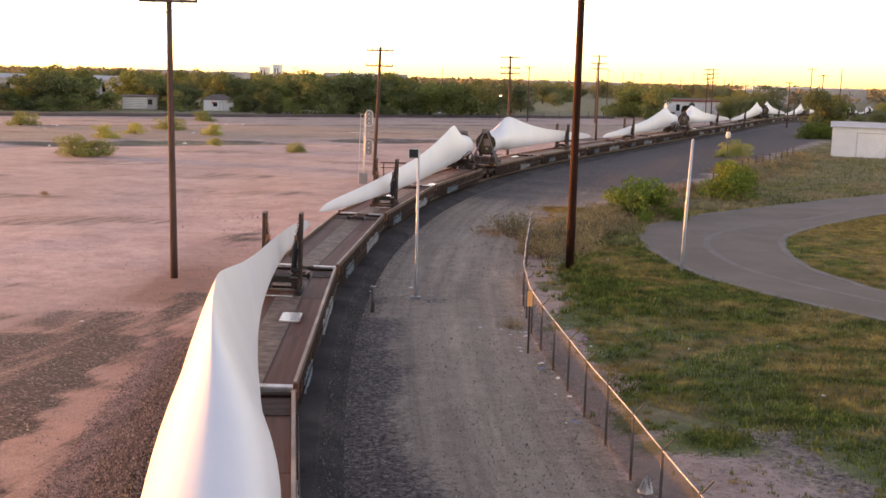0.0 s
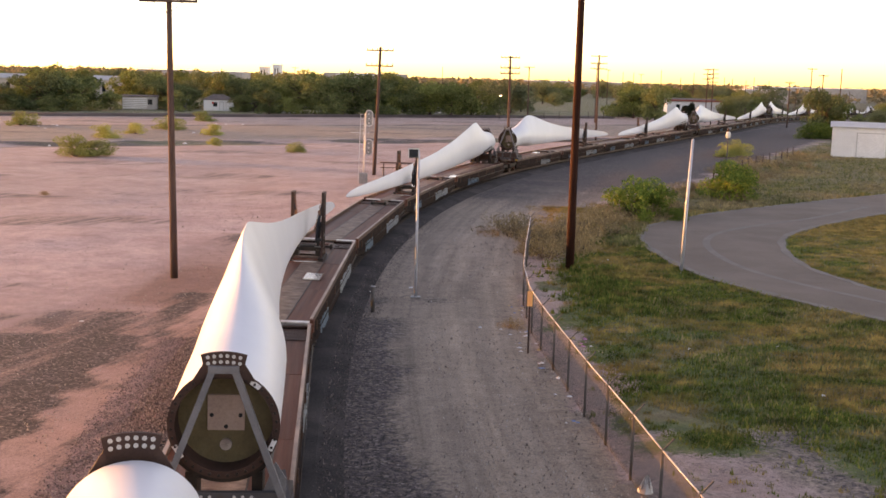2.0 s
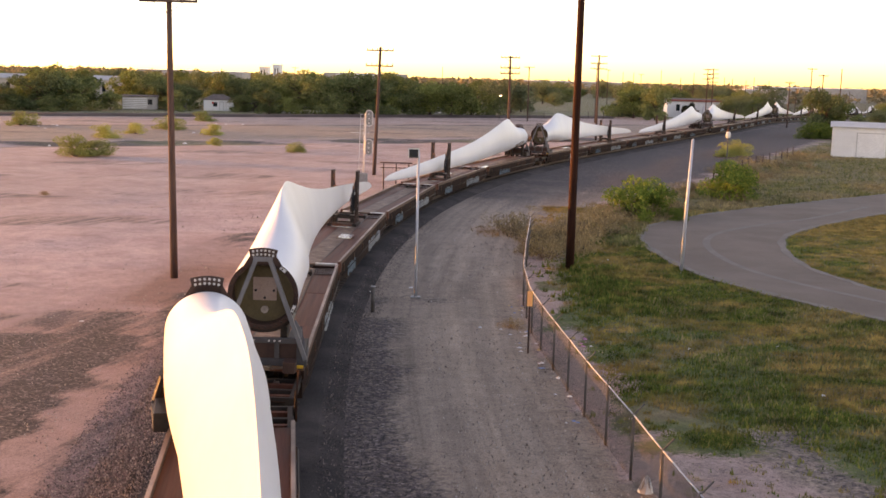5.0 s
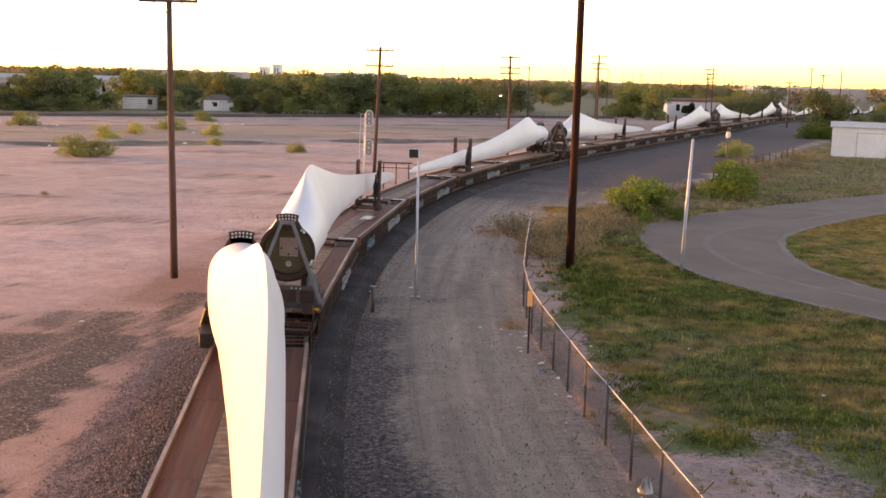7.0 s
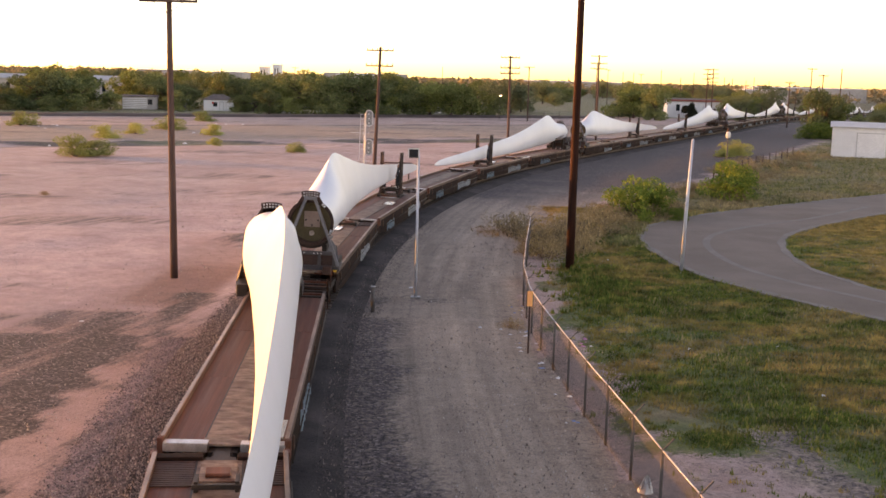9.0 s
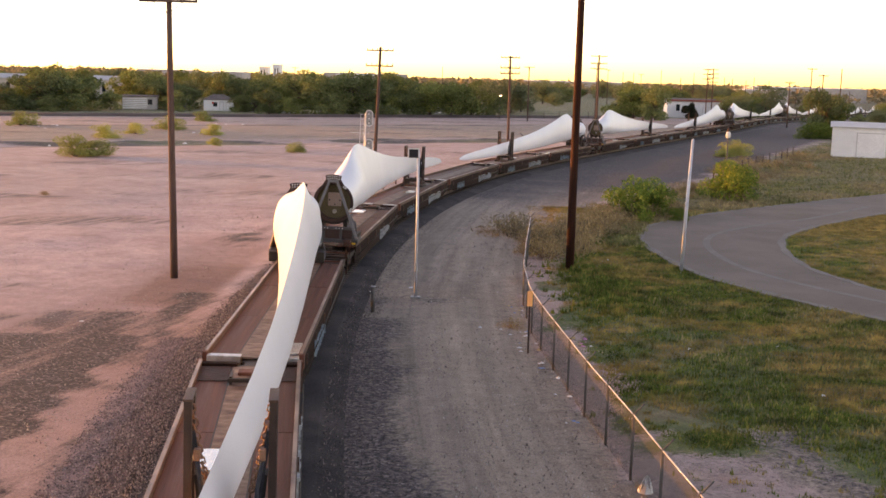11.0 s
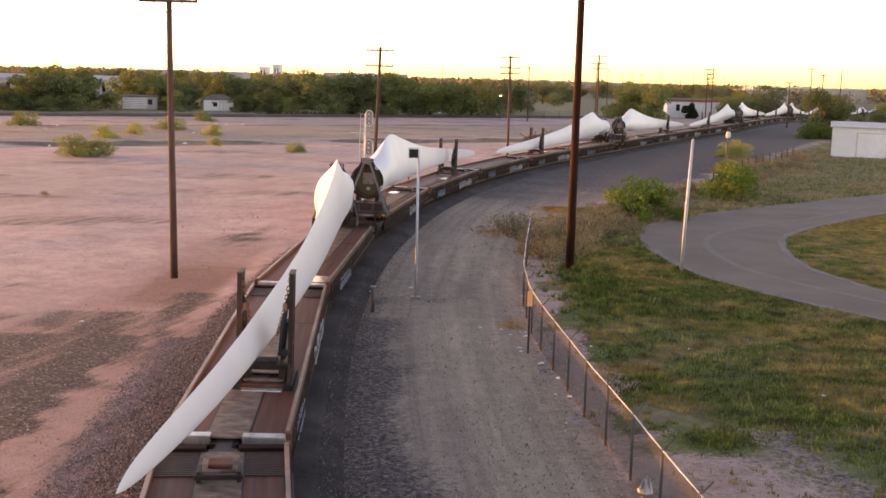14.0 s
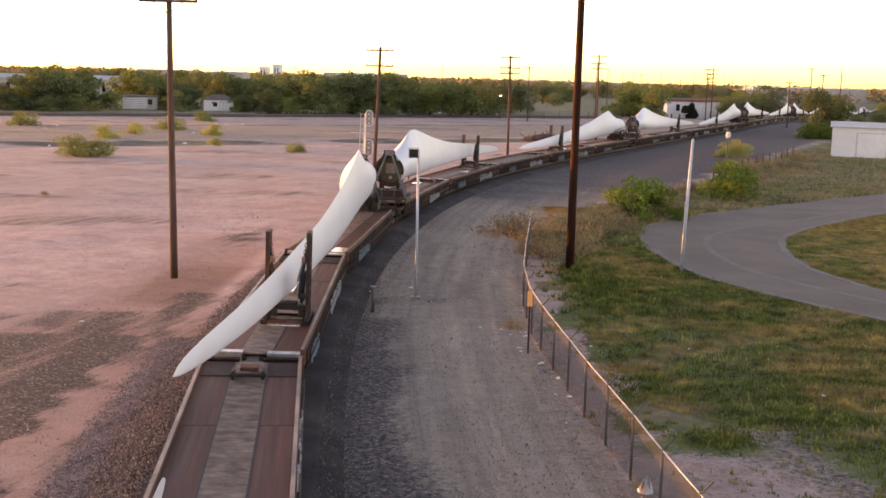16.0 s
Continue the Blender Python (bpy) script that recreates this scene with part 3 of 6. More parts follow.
def ties():
    verts, faces = [], []
    rng = random.Random(4)
    for i in range(760):
        s = -60 + i * 0.55
        x, y, t = on_line(s)
        fx, fy, rx, ry = math.sin(t), math.cos(t), math.cos(t), -math.sin(t)
        k, w = len(verts), 0.11 + rng.uniform(-0.01, 0.01)
        for z in (0.08 - float(fall(s)), 0.21 - float(fall(s))):
            for a, b in ((-1.3, -w), (1.3, -w), (1.3, w), (-1.3, w)):
                verts.append((x + rx * a + fx * b, y + ry * a + fy * b, z))
        faces += [[k + j for j in f] for f in ((4, 5, 6, 7), (0, 1, 5, 4), (1, 2, 6, 5), (2, 3, 7, 6), (3, 0, 4, 7))]
    tagged(new("railway_ties", raw("railway_ties", verts, faces, TIEWOOD)), "old grey-brown wooden ties in the ballast", "railway ties", kind="stuff")


ties()


def ballast_stones(name, seed, count, lane_side, tints, label):
    """Loose stones on one shoulder of the bed, nearest stretch only; tints hold its sun or shade."""
    rng = random.Random(seed)
    verts, faces = [], []
    for i in range(count):
        s = -6 + 58 * rng.random() ** 1.3
        if lane_side:
            d = 1.5 + abs(rng.gauss(0, 1.1))
        elif rng.random() < 0.965:
            d = -1.5 - (2.4 if s < 18 else 1.2) * rng.random() ** 1.2 - abs(rng.gauss(0, 0.25))
        else:
            d = -rng.uniform(4.0, 11.0)
        x, y, _ = on_line(s, d)
        a = abs(d)
        z = 0.14 - max(0.0, a - 2.0) * 0.11 if a < 3.2 else 0.0
        r = rng.uniform(0.010, 0.031) * (0.75 if lane_side else 0.6 if d < -4.2 else 1.0)
        k = len(verts)
        q = [(rng.uniform(0.6, 1.2) * r * math.cos(j * 1.571 + rng.random()), rng.uniform(0.6, 1.2) * r * math.sin(j * 1.571 + rng.random())) for j in range(4)]
        verts += [(x + u, y + v, z - 0.02) for u, v in q] + [(x + u * 0.6, y + v * 0.6, z + r * rng.uniform(0.4, 0.9)) for u, v in q]
        faces += [(k + 4, k + 5, k + 6, k + 7)] + [(k + j, k + (j + 1) % 4, k + 4 + (j + 1) % 4, k + 4 + j) for j in range(4)]
    m, nt, p = nodes_of(name)
    geo = nt.nodes.new("ShaderNodeNewGeometry")
    nt.links.new(ramp(nt, geo.outputs["Random Per Island"], list(zip((0.0, 0.5, 0.85, 1.0), tints))).outputs["Color"], p.inputs["Base Color"])
    p.inputs["Roughness"].default_value = 0.9
    tagged(new(name, raw(name, verts, faces, m)), label, "stones", kind="stuff")


# same stones twice: sun painted into the left set, shade into the right
ballast_stones("dusty_ballast_stones", 9, 58000, False, [(0.07, 0.055, 0.055), (0.20, 0.155, 0.145), (0.36, 0.28, 0.25), (0.52, 0.42, 0.37)], "loose crushed stones beside the track, tinted as sunlit")
ballast_stones("dark_ballast_stones", 10, 9000, True, [(0.04, 0.033, 0.036), (0.11, 0.09, 0.088), (0.2, 0.165, 0.15), (0.34, 0.28, 0.25)], "loose crushed stones along the lane side, tinted as shaded")


def pebbles():
    """Small stones strewn over the lane and the bare dirt."""
    rng = random.Random(19)
    verts, faces = [], []
    ys = np.array([20 + 62 * rng.random() ** 1.5 for i in range(17000)])
    xs = np.array([rng.uniform(-0.46, 0.12) * y + 2 for y in ys])
    _, off = nearest_line(xs, ys)
    for x, y, d in zip(xs.tolist(), ys.tolist(), off.tolist()):
        if -4.5 < d < 5.0 or (d < 0 and rng.random() < 0.5):
            continue
        s0 = rng.uniform(0.006, 0.02) * (1 + 0.01 * y)
        if rng.random() < 0.02:
            s0 *= 2.0
        k = len(verts)
        q = [(s0 * rng.uniform(0.6, 1.2) * math.cos(j * 1.571 + rng.random()), s0 * rng.uniform(0.6, 1.2) * math.sin(j * 1.571 + rng.random())) for j in range(4)]
        verts += [(x + u, y + v, -0.01) for u, v in q] + [(x + u * 0.6, y + v * 0.6, 0.02 + s0 * rng.uniform(0.3, 0.8)) for u, v in q]
        faces += [(k + 4, k + 5, k + 6, k + 7)] + [(k + j, k + (j + 1) % 4, k + 4 + (j + 1) % 4, k + 4 + j) for j in range(4)]
    m, nt, p = nodes_of("strewn_pebbles")
    geo = nt.nodes.new("ShaderNodeNewGeometry")
    nt.links.new(ramp(nt, geo.outputs["Random Per Island"], [(0.0, (0.15, 0.115, 0.10)), (0.4, (0.27, 0.22, 0.195)), (1.0, (0.55, 0.49, 0.45))]).outputs["Color"], p.inputs["Base Color"])
    p.inputs["Roughness"].default_value = 0.9
    tagged(new("pebbles", raw("pebbles", verts, faces, m)), "small pale and brown stones on the dirt", "pebbles", kind="stuff")


pebbles()

# ---- the train: five-unit articulated flat cars, two blades to each, root to root
PERIOD, FIRST = 91.0, -12.0
JOINTS = (18.8, 36.6, 54.4, 72.2)
HALF = 1.36


def flat_unit(end):
    """One platform: x runs forward from the joint behind it. end: -1 open end at the back, 1 at the front, 0 none."""
    L = 18.8 if end else 17.8
    base = new("flat_car")
    x0 = 0.45 if end != -1 else 2.5
    x1 = L - 0.45 if end != 1 else L - 2.5
    # side decks, sunk between the lips, and the worn strip in the middle
    for k in (-1, 1):
        y0, y1 = sorted((k * 0.46, k * (HALF - 0.11)))
        n = 3
        step = (x1 - x0) / n
        panel = mesh_of("deck_panel", box(0.012, step - 0.012, y0, y1, -0.11, -0.06), RUST)
        for j in range(n):
            ob = tagged(new("deck_panel", panel), "rust-brown steel deck panel")
            ob.parent = base
            ob.matrix_basis = pose(x0 + j * step, 0, -0.004 * (j % 2))
        y0, y1 = sorted((k * (HALF - 0.105), k * HALF))
        bm = box(x0, x1, y0, y1, -0.08, 0.085, bevel=0.03)
        # web below the lip takes the darker sill tone on both sides
        part("lip_web", box(x0, x1, *sorted((k * (HALF - 0.10), k * (HALF - 0.004))), -0.30, -0.08), SILL, base, "dark upper web of the sill")
        part("side_lip", bm, LIP, base, "pale worn top edge of the side sill")
        # strip added on the lip: rubbed steel, brightened to give the sun's glint
        part("lip_edge", box(x0, x1, *sorted((k * (HALF - 0.108), k * (HALF - 0.02))), 0.06, 0.108, bevel=0.008), RUBBEDGLINT, base, "rubbed edge with a sunlit glint in its colour")
        # fish-bellied side sill
        bm = bmesh.new()
        prof = [(x0 - 0.3, -0.3, -0.74), (x0 + 0.9, -0.3, -0.78), (x0 + 1.6, -0.3, -0.92), (x1 - 1.6, -0.3, -0.92), (x1 - 0.9, -0.3, -0.78), (x1 + 0.3, -0.3, -0.74)]
        cols = [[bm.verts.new((x, k * yy, z)) for yy, z in ((HALF - 0.01, a), (HALF - 0.01, b), (HALF - 0.13, b), (HALF - 0.13, a))] for x, a, b in prof]
        for c0, c1 in zip(cols, cols[1:]):
            for j in range(4):
                bm.faces.new((c0[j], c0[(j + 1) % 4], c1[(j + 1) % 4], c1[j]))
        bm.faces.new(cols[0])
        bm.faces.new(cols[-1][::-1])
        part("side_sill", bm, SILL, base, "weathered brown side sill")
        pocket = mesh_of("stake_pocket", box(-0.04, 0.04, *sorted((k * (HALF - 0.01), k * (HALF + 0.035))), -0.46, -0.16, bevel=0.01), LIP)
        for j in range(6):
            ob = new("stake_pocket", pocket)
            ob.parent = base
            ob.matrix_basis = pose(x0 + 1.0 + (x1 - x0 - 2.0) * j / 5, 0, 0)
        bm = bm_tube(bmesh.new(), [(x0 + 0.2, k * (HALF + 0.06), -0.5), (x1 - 0.2, k * (HALF + 0.06), -0.5)], 0.02, 6)
        part("side_pipe", bm, DARKSTEEL, base)
    part("centre_deck", box(x0 + 0.1, x1 - 0.1, -0.45, 0.45, -0.12, -0.05), DECKMID, base, "worn pale centre strip of the deck")
    for k in (-1, 1):
        part("deck_groove_strip", box(x0 + 0.1, x1 - 0.1, k * 0.455 - 0.018, k * 0.455 + 0.018, -0.12, -0.046), DARKSTEEL, base)
    part("centre_sill", box(x0 - 0.3, x1 + 0.3, -0.3, 0.3, -0.85, -0.13), DARKSTEEL, base)
    # ends that meet another platform: bright cross bars, a notch, gratings and a hitch
    for side, there in ((0, end != -1), (1, end != 1)):
        xe, sg = (x0, 1) if side == 0 else (x1, -1)
        if there:
            for k in (-1, 1):
                y0, y1 = sorted((k * 0.34, k * (HALF - 0.09)))
                part("end_bar", box(xe - 0.13, xe + 0.13, y0, y1, -0.2, 0.0 if side == 0 else 0.03, bevel=0.025), SILL if side else BARE, base, "" if side else "bare worn steel cross bar")
                part("corner_bracket", box(xe - 0.12, xe + 0.16, *sorted((k * (HALF - 0.1), k * (HALF + 0.03))), -0.34, 0.09, bevel=0.02), RUST, base)
            bm = bm_tube(bmesh.new(), [(xe - sg * 0.14, 0, -0.3), (xe - sg * 0.14, 0, -0.12)], [0.3, 0.26], 20)
            part("joint_bowl", bm, DARKSTEEL, base)
            if side == 0:
                part("end_cap", box(xe - 0.1, xe + 0.34, -0.46, 0.46, -0.07, -0.02, bevel=0.012), DECKMID, base, "worn tan cap plate")
            bm = bm_box(bmesh.new(), min(xe, xe - sg * 0.5), max(xe, xe - sg * 0.5), -0.16, 0.16, -0.32, -0.10)
            part("joint_arm", bm, DARKSTEEL, base)
            if side == 1:
                # grating panels and hitch just behind the front joint
                for k in (-1, 1):
                    bm = bmesh.new()
                    for j in range(14):
                        xx = xe - 0.22 - j * 0.10
                        bm_box(bm, xx - 0.03, xx + 0.03, *sorted((k * 0.48, k * (HALF - 0.1))), -0.06, -0.03)
                    part("grating", bm, FRAMEBROWN, base, "dark ribbed steel grating")
                hitch = part("hitch", box(xe - 1.5, xe - 0.5, -0.36, 0.36, -0.05, 0.03, bevel=0.02), DECKMID, base, "folded trailer hitch")
                bm = bmesh.new()
                bm_box(bm, xe - 1.9, xe - 1.45, -0.42, -0.34, -0.05, 0.16, 0.015)
                bm_box(bm, xe - 1.9, xe - 1.45, 0.34, 0.42, -0.05, 0.16, 0.015)
                bm_box(bm, xe - 1.95, xe - 1.85, -0.46, 0.46, 0.02, 0.12, 0.02)
                part("hitch_bar", bm, DARKSTEEL, hitch)
                part("hitch_head", box(xe - 1.35, xe - 0.95, -0.24, 0.24, 0.03, 0.12, bevel=0.04), RUST, hitch)
        else:
            # open end: beams, steps, coupler
            xo = xe - sg * 2.0
            for k in (-1, 1):
                part("end_beam", box(*sorted((xe, xo)), *sorted((k * 1.18, k * 1.3)), -0.42, -0.2), DARKSTEEL, base)
                st = part("step_plate", box(*sorted((xo, xo + sg * 0.4)), *sorted((k * 1.02, k * 1.34)), -0.5, -0.42), DARKSTEEL, base)
                bm = bm_tube(bmesh.new(), [(xo + sg * 0.05, k * 1.36, -0.85), (xo + sg * 0.05, k * 1.36, 0.05), (xo + sg * 0.5, k * 1.36, 0.35), (xo + sg * 0.9, k * 1.36, 0.05)], 0.022, 6)
                part("grab_iron", bm, SILL, base)
            for j in range(4):
                xx = xe - sg * (0.25 + 0.5 * j)
                part("cross_beam", box(xx - 0.07, xx + 0.07, -1.2, 1.2, -0.36, -0.24), RUST if j % 2 else DARKSTEEL, base)
            part("end_sill", box(*sorted((xo - sg * 0.12, xo)), -1.34, 1.34, -0.6, -0.2, bevel=0.02), DARKSTEEL, base)
            part("coupler", box(*sorted((xo - sg * 0.62, xo)), -0.14, 0.14, -0.62, -0.36, bevel=0.05), DARKSTEEL, base)
            part("uncoupling_lever", bm_tube(bmesh.new(), [(xo - sg * 0.16, -1.1, -0.3), (xo - sg * 0.2, -0.2, -0.25), (xo - sg * 0.2, 0.3, -0.25)], 0.02, 6), SILL, base)
            bm = bm_box(bmesh.new(), *sorted((xo + sg * 0.1, xo + sg * 0.65)), 1.30, 1.62, -0.3, -0.24)
            bm_box(bm, *sorted((xo + sg * 0.1, xo + sg * 0.16)), 1.34, 1.6, -0.24, 0.42)
            bm_box(bm, *sorted((xo + sg * 0.5, xo + sg * 0.6)), 1.34, 1.6, -0.3, 0.2)
            part("brake_stand", bm, DARKSTEEL, base)
    # sprayed writing on the sides, as plain bars
    rng = random.Random(50 + end)
    for k in (-1, 1):
        for a, b, mt in {-1: ((0.52, 0.70, SPRAYWHITE),), 0: ((0.14, 0.26, SPRAYBLUE), (0.56, 0.80, SPRAYWHITE)), 1: ((0.22, 0.42, SPRAYBLUE),)}[end]:
            xa, xb = x0 + (x1 - x0) * a, x0 + (x1 - x0) * b
            bm = bmesh.new()
            yy = k * (HALF + 0.006)
            u = xa
            while u < xb:
                w = rng.uniform(0.3, 0.5)
                lo, hi = -0.92 + rng.uniform(0, 0.1), -0.36 - rng.uniform(0, 0.12)
                lean = rng.uniform(-0.12, 0.12)
                ends = [((u, lo), (u + lean, hi)), ((u + lean, hi), (u + w * 0.8 + lean, hi - rng.uniform(0, 0.16)))]
                ends.append(((u + w * 0.75, lo + rng.uniform(0, 0.1)), (u + w * 0.75 + lean, hi - 0.08)))
                if rng.random() < 0.6:
                    ends.append(((u, (lo + hi) / 2 + rng.uniform(-0.1, 0.1)), (u + w * 0.8, (lo + hi) / 2)))
                if rng.random() < 0.6:
                    ends.append(((u, lo + 0.04), (u + w * 0.8, lo + rng.uniform(0, 0.1))))
                for p, q in ends:
                    bm_bar(bm, (p[0], yy, p[1]), (q[0], yy, q[1]), 0.012, rng.uniform(0.07, 0.13), (0, 1, 0))
                u += w + rng.uniform(0.02, 0.1)
            tagged(part("sprayed_writing", bm, mt, base, "faded pale sprayed bars"), kind="stuff")
    tagged(base, "long rust-brown articulated flat car platform with raised lips", "flat car", "platforms of the train")
    return base, L


def truck():
    """A two-axle truck, origin at the rail head under its pivot."""
    base = new("truck")
    for k in (-1, 1):
        bm = bmesh.new()
        prof = [(-1.15, 0.50, 0.62), (-0.75, 0.42, 0.66), (-0.35, 0.18, 0.72), (0.35, 0.18, 0.72), (0.75, 0.42, 0.66), (1.15, 0.50, 0.62)]
        cols = [[bm.verts.new((x, k * y, z)) for y, z in ((1.0, a), (1.14, a), (1.14, b), (1.0, b))] for x, a, b in prof]
        for c0, c1 in zip(cols, cols[1:]):
            for j in range(4):
                bm.faces.new((c0[j], c0[(j + 1) % 4], c1[(j + 1) % 4], c1[j]))
        bm.faces.new(cols[0])
        bm.faces.new(cols[-1][::-1])
        part("side_frame", bm, DARKSTEEL, base)
        for x in (-0.89, 0.89):
            part("bearing_cap", bm_tube(bmesh.new(), [(x, k * 1.1, 0.42), (x, k * 1.24, 0.42)], 0.11, 12), RUST, base)
        for x in (-0.16, 0.16):
            part("spring", bm_tube(bmesh.new(), [(x, k * 1.07, 0.22), (x, k * 1.07, 0.5)], 0.08, 10), DARKSTEEL, base)
    part("bolster", box(-0.2, 0.2, -1.1, 1.1, 0.36, 0.62, bevel=0.04), DARKSTEEL, base)
    for x in (-0.89, 0.89):
        bm = bm_tube(bmesh.new(), [(0, -1.05, 0), (0, 1.05, 0)], 0.08, 10)
        for k in (-1, 1):
            bm_tube(bm, [(0, k * 0.69, 0), (0, k * 0.705, 0), (0, k * 0.73, 0), (0, k * 0.83, 0)], [0.445, 0.445, 0.42, 0.415], 28)
            for j in range(3):
                a = j * math.tau / 3
                bm_tube(bm, [(0.26 * math.cos(a), k * 0.82, 0.26 * math.sin(a)), (0.26 * math.cos(a), k * 0.845, 0.26 * math.sin(a))], 0.05, 8)
        part("wheelset", bm, RAILSTEEL, base, at=pose(x, 0, 0.42))
    return tagged(base, "dark oily steel railway truck with two axles", "railway truck", "trucks of the train")


# chord, thickness ratio and roundness along a blade (metres from the root)
BL, ROOT_Z = 39.6, 1.86
LOW = [(0, 0.94), (1.5, 0.94), (3, 0.92), (5.3, 0.88), (8.5, 0.84), (12.8, 0.78), (17, 0.70), (22, 0.63), (29.7, 0.55), (35, 0.46), (37.5, 0.44), (38.8, 0.46), (39.3, 0.50), (BL, 0.56)]
TOP = [(0, 2.80), (1.5, 2.90), (3, 3.11), (5.3, 3.63), (7, 3.88), (8.5, 3.96), (10, 3.86), (12.8, 3.44), (17, 2.82), (22, 2.25), (29.7, 1.66), (35, 1.26), (37.5, 1.08), (38.8, 0.90), (39.3, 0.76), (BL, 0.59)]
THICK = [(0, 1.0), (1.2, 1.0), (4, 0.80), (7, 0.49), (9, 0.41), (12, 0.365), (18, 0.31), (24, 0.25), (28, 0.21), (BL, 0.17)]


def lerp_table(tab, x):
    for (a, u), (b, v) in zip(tab, tab[1:]):
        if x <= b:
            f = (x - a) / (b - a)
            return u + (v - u) * f
    return tab[-1][1]


TWIST = [(0, 5.0), (7, 5.4), (10, 7.6), (13, 6.8), (16, 4.6), (20, 1.6), (28, -2.8), (BL, -4.0)]
BOW = [(0, 0.0), (3, 0.03), (6, 0.08), (9, 0.12), (12, 0.15), (16, 0.16), (20, 0.14), (24, 0.08), (29.3, 0.0), (BL, 0.0)]


def axis_y(x):
    """The blade's own bend: a slight belly towards the root, then a sweep to the tip."""
    return lerp_table(BOW, x) - 1.85 * (x / BL) ** 4


def spread(tab, x):
    """Smooth reading of a table: the mean of a few steps round x."""
    w = min(1.2, x * 0.5, (BL - x) * 0.5)
    return sum(lerp_table(tab, x + w * k / 3) for k in range(-3, 4)) / 7


def blade_section(x, n=48):
    low, top, tk = spread(LOW, x) - ROOT_Z, spread(TOP, x) - ROOT_Z, lerp_table(THICK, x)
    b = min(max((x - 1.2) / 6.3, 0.0), 1.0)
    b = b * b * (3 - 2 * b)
    twist = math.radians(b * spread(TWIST, x))
    c = (top - low) / math.cos(twist)
    pts = []
    for i in range(n):
        f = i * math.tau / n
        u = (1 - math.cos(f)) / 2
        yt = 5 * tk * (0.2969 * math.sqrt(u) - 0.126 * u - 0.3516 * u * u + 0.2843 * u ** 3 - 0.1036 * u ** 4) * c
        camber = 0.12 * c * u * (1 - u) * b
        q = (math.copysign(yt, math.sin(f)) if abs(math.sin(f)) > 1e-9 else 0.0) + camber
        h = (u - 0.3) * c
        y, z = q * math.cos(twist) + h * math.sin(twist), h * math.cos(twist) - q * math.sin(twist) + low + 0.3 * c * math.cos(twist)
        cz, cy = (low + top) / 2 - 0.92 * math.cos(f), 0.92 * math.sin(f)
        pts.append((x, cy + (y - cy) * b + axis_y(x), cz + (z - cz) * b))
    return pts


def blade():
    """Origin at the middle of the root face, x towards the tip, trailing edge up."""
    base = new("turbine_blade")
    bm = bmesh.new()
    xs = [0, 0.6, 1.2, 2, 2.7, 3.4, 4.1, 4.8, 5.5, 6.2, 7, 7.7, 8.4, 9.1, 9.8, 10.6, 11.5, 12.5, 13.5, 14.7, 16, 18, 20.5, 23, 26, 29, 31.5, 34, 35.5, 37, 37.8, 38.6, 39.0, 39.3, 39.5, BL]
    rings = [[bm.verts.new(q) for q in blade_section(x)] for x in xs]
    for r0, r1 in zip(rings, rings[1:]):
        for k in range(len(r0)):
            f = bm.faces.new((r0[k], r0[(k + 1) % len(r0)], r1[(k + 1) % len(r0)], r1[k]))
            f.smooth = True
    for ring in rings[14:]:
        e = bm.edges.get((ring[24], rings[rings.index(ring) - 1][24]))
        if e:
            e.smooth = False
    bm.faces.new(rings[-1])
    part("shell", bm, WHITE, base, "smooth white gelcoat shell")
    # thin grey line with one step, along the shell near the root
    bm = bmesh.new()
    run = []
    for i in range(13):
        x = 2.2 + i * 0.33
        aim = -0.30 if i < 6 else -0.44
        q = min((q for q in blade_section(x) if q[1] > axis_y(x) + 0.1), key=lambda q: abs(q[2] - aim))
        run.append((q[0], q[1] + 0.03, q[2] - 0.02))
    bm_tube(bm, run, 0.06, 6)
    part("edge_cable", bm, FRAMEDARK, base, "thin grey bent line along the shell")
    # root: flange ring, recessed bulkhead with hatch and boss, studs
    bm = bmesh.new()
    n = 56
    prof = [(0.0, 0.925), (-0.03, 0.925), (-0.03, 0.80), (0.55, 0.80)]
    rr = [[bm.verts.new((px, r * math.cos(k * math.tau / n), r * math.sin(k * math.tau / n))) for k in range(n)] for px, r in prof]
    for r0, r1 in zip(rr, rr[1:]):
        for k in range(n):
            bm.faces.new((r0[k], r0[(k + 1) % n], r1[(k + 1) % n], r1[k]))
    part("root_flange", bm, FRAMEBROWN, base, "brown drilled root flange")
    bm = bm_tube(bmesh.new(), [(0.42, 0, 0), (0.46, 0, 0)], 0.80, 48)
    part("bulkhead", bm, OLIVE, base, "olive-brown laminate bulkhead")
    hatch = part("hatch", box(0.38, 0.42, -0.31, 0.31, -0.22, 0.40, bevel=0.01), HATCH, base, "pinkish square hatch")
    for y, z in ((-0.24, 0.05), (0.24, 0.05), (0.0, -0.15)):
        part("hatch_knob", bm_tube(bmesh.new(), [(0.36, y, z), (0.385, y, z)], 0.035, 10), PAD, hatch)
    bm = bm_tube(bmesh.new(), [(0.37, 0.0, -0.47), (0.42, 0.0, -0.47)], 0.1, 16)
    for k in range(5):
        a = k * math.tau / 5
        bm_bar(bm, (0.365, 0, -0.47), (0.365, 0.085 * math.cos(a), -0.47 + 0.085 * math.sin(a)), 0.03, 0.02)
    part("lightning_boss", bm, BARE, base, "pale round boss")
    stud = mesh_of("root_stud", bm_tube(bmesh.new(), [(-0.075, 0, 0), (-0.02, 0, 0)], 0.024, 6), DARKSTEEL)
    for k in range(36):
        a = (k + 0.5) * math.tau / 36
        ob = new("root_stud", stud)
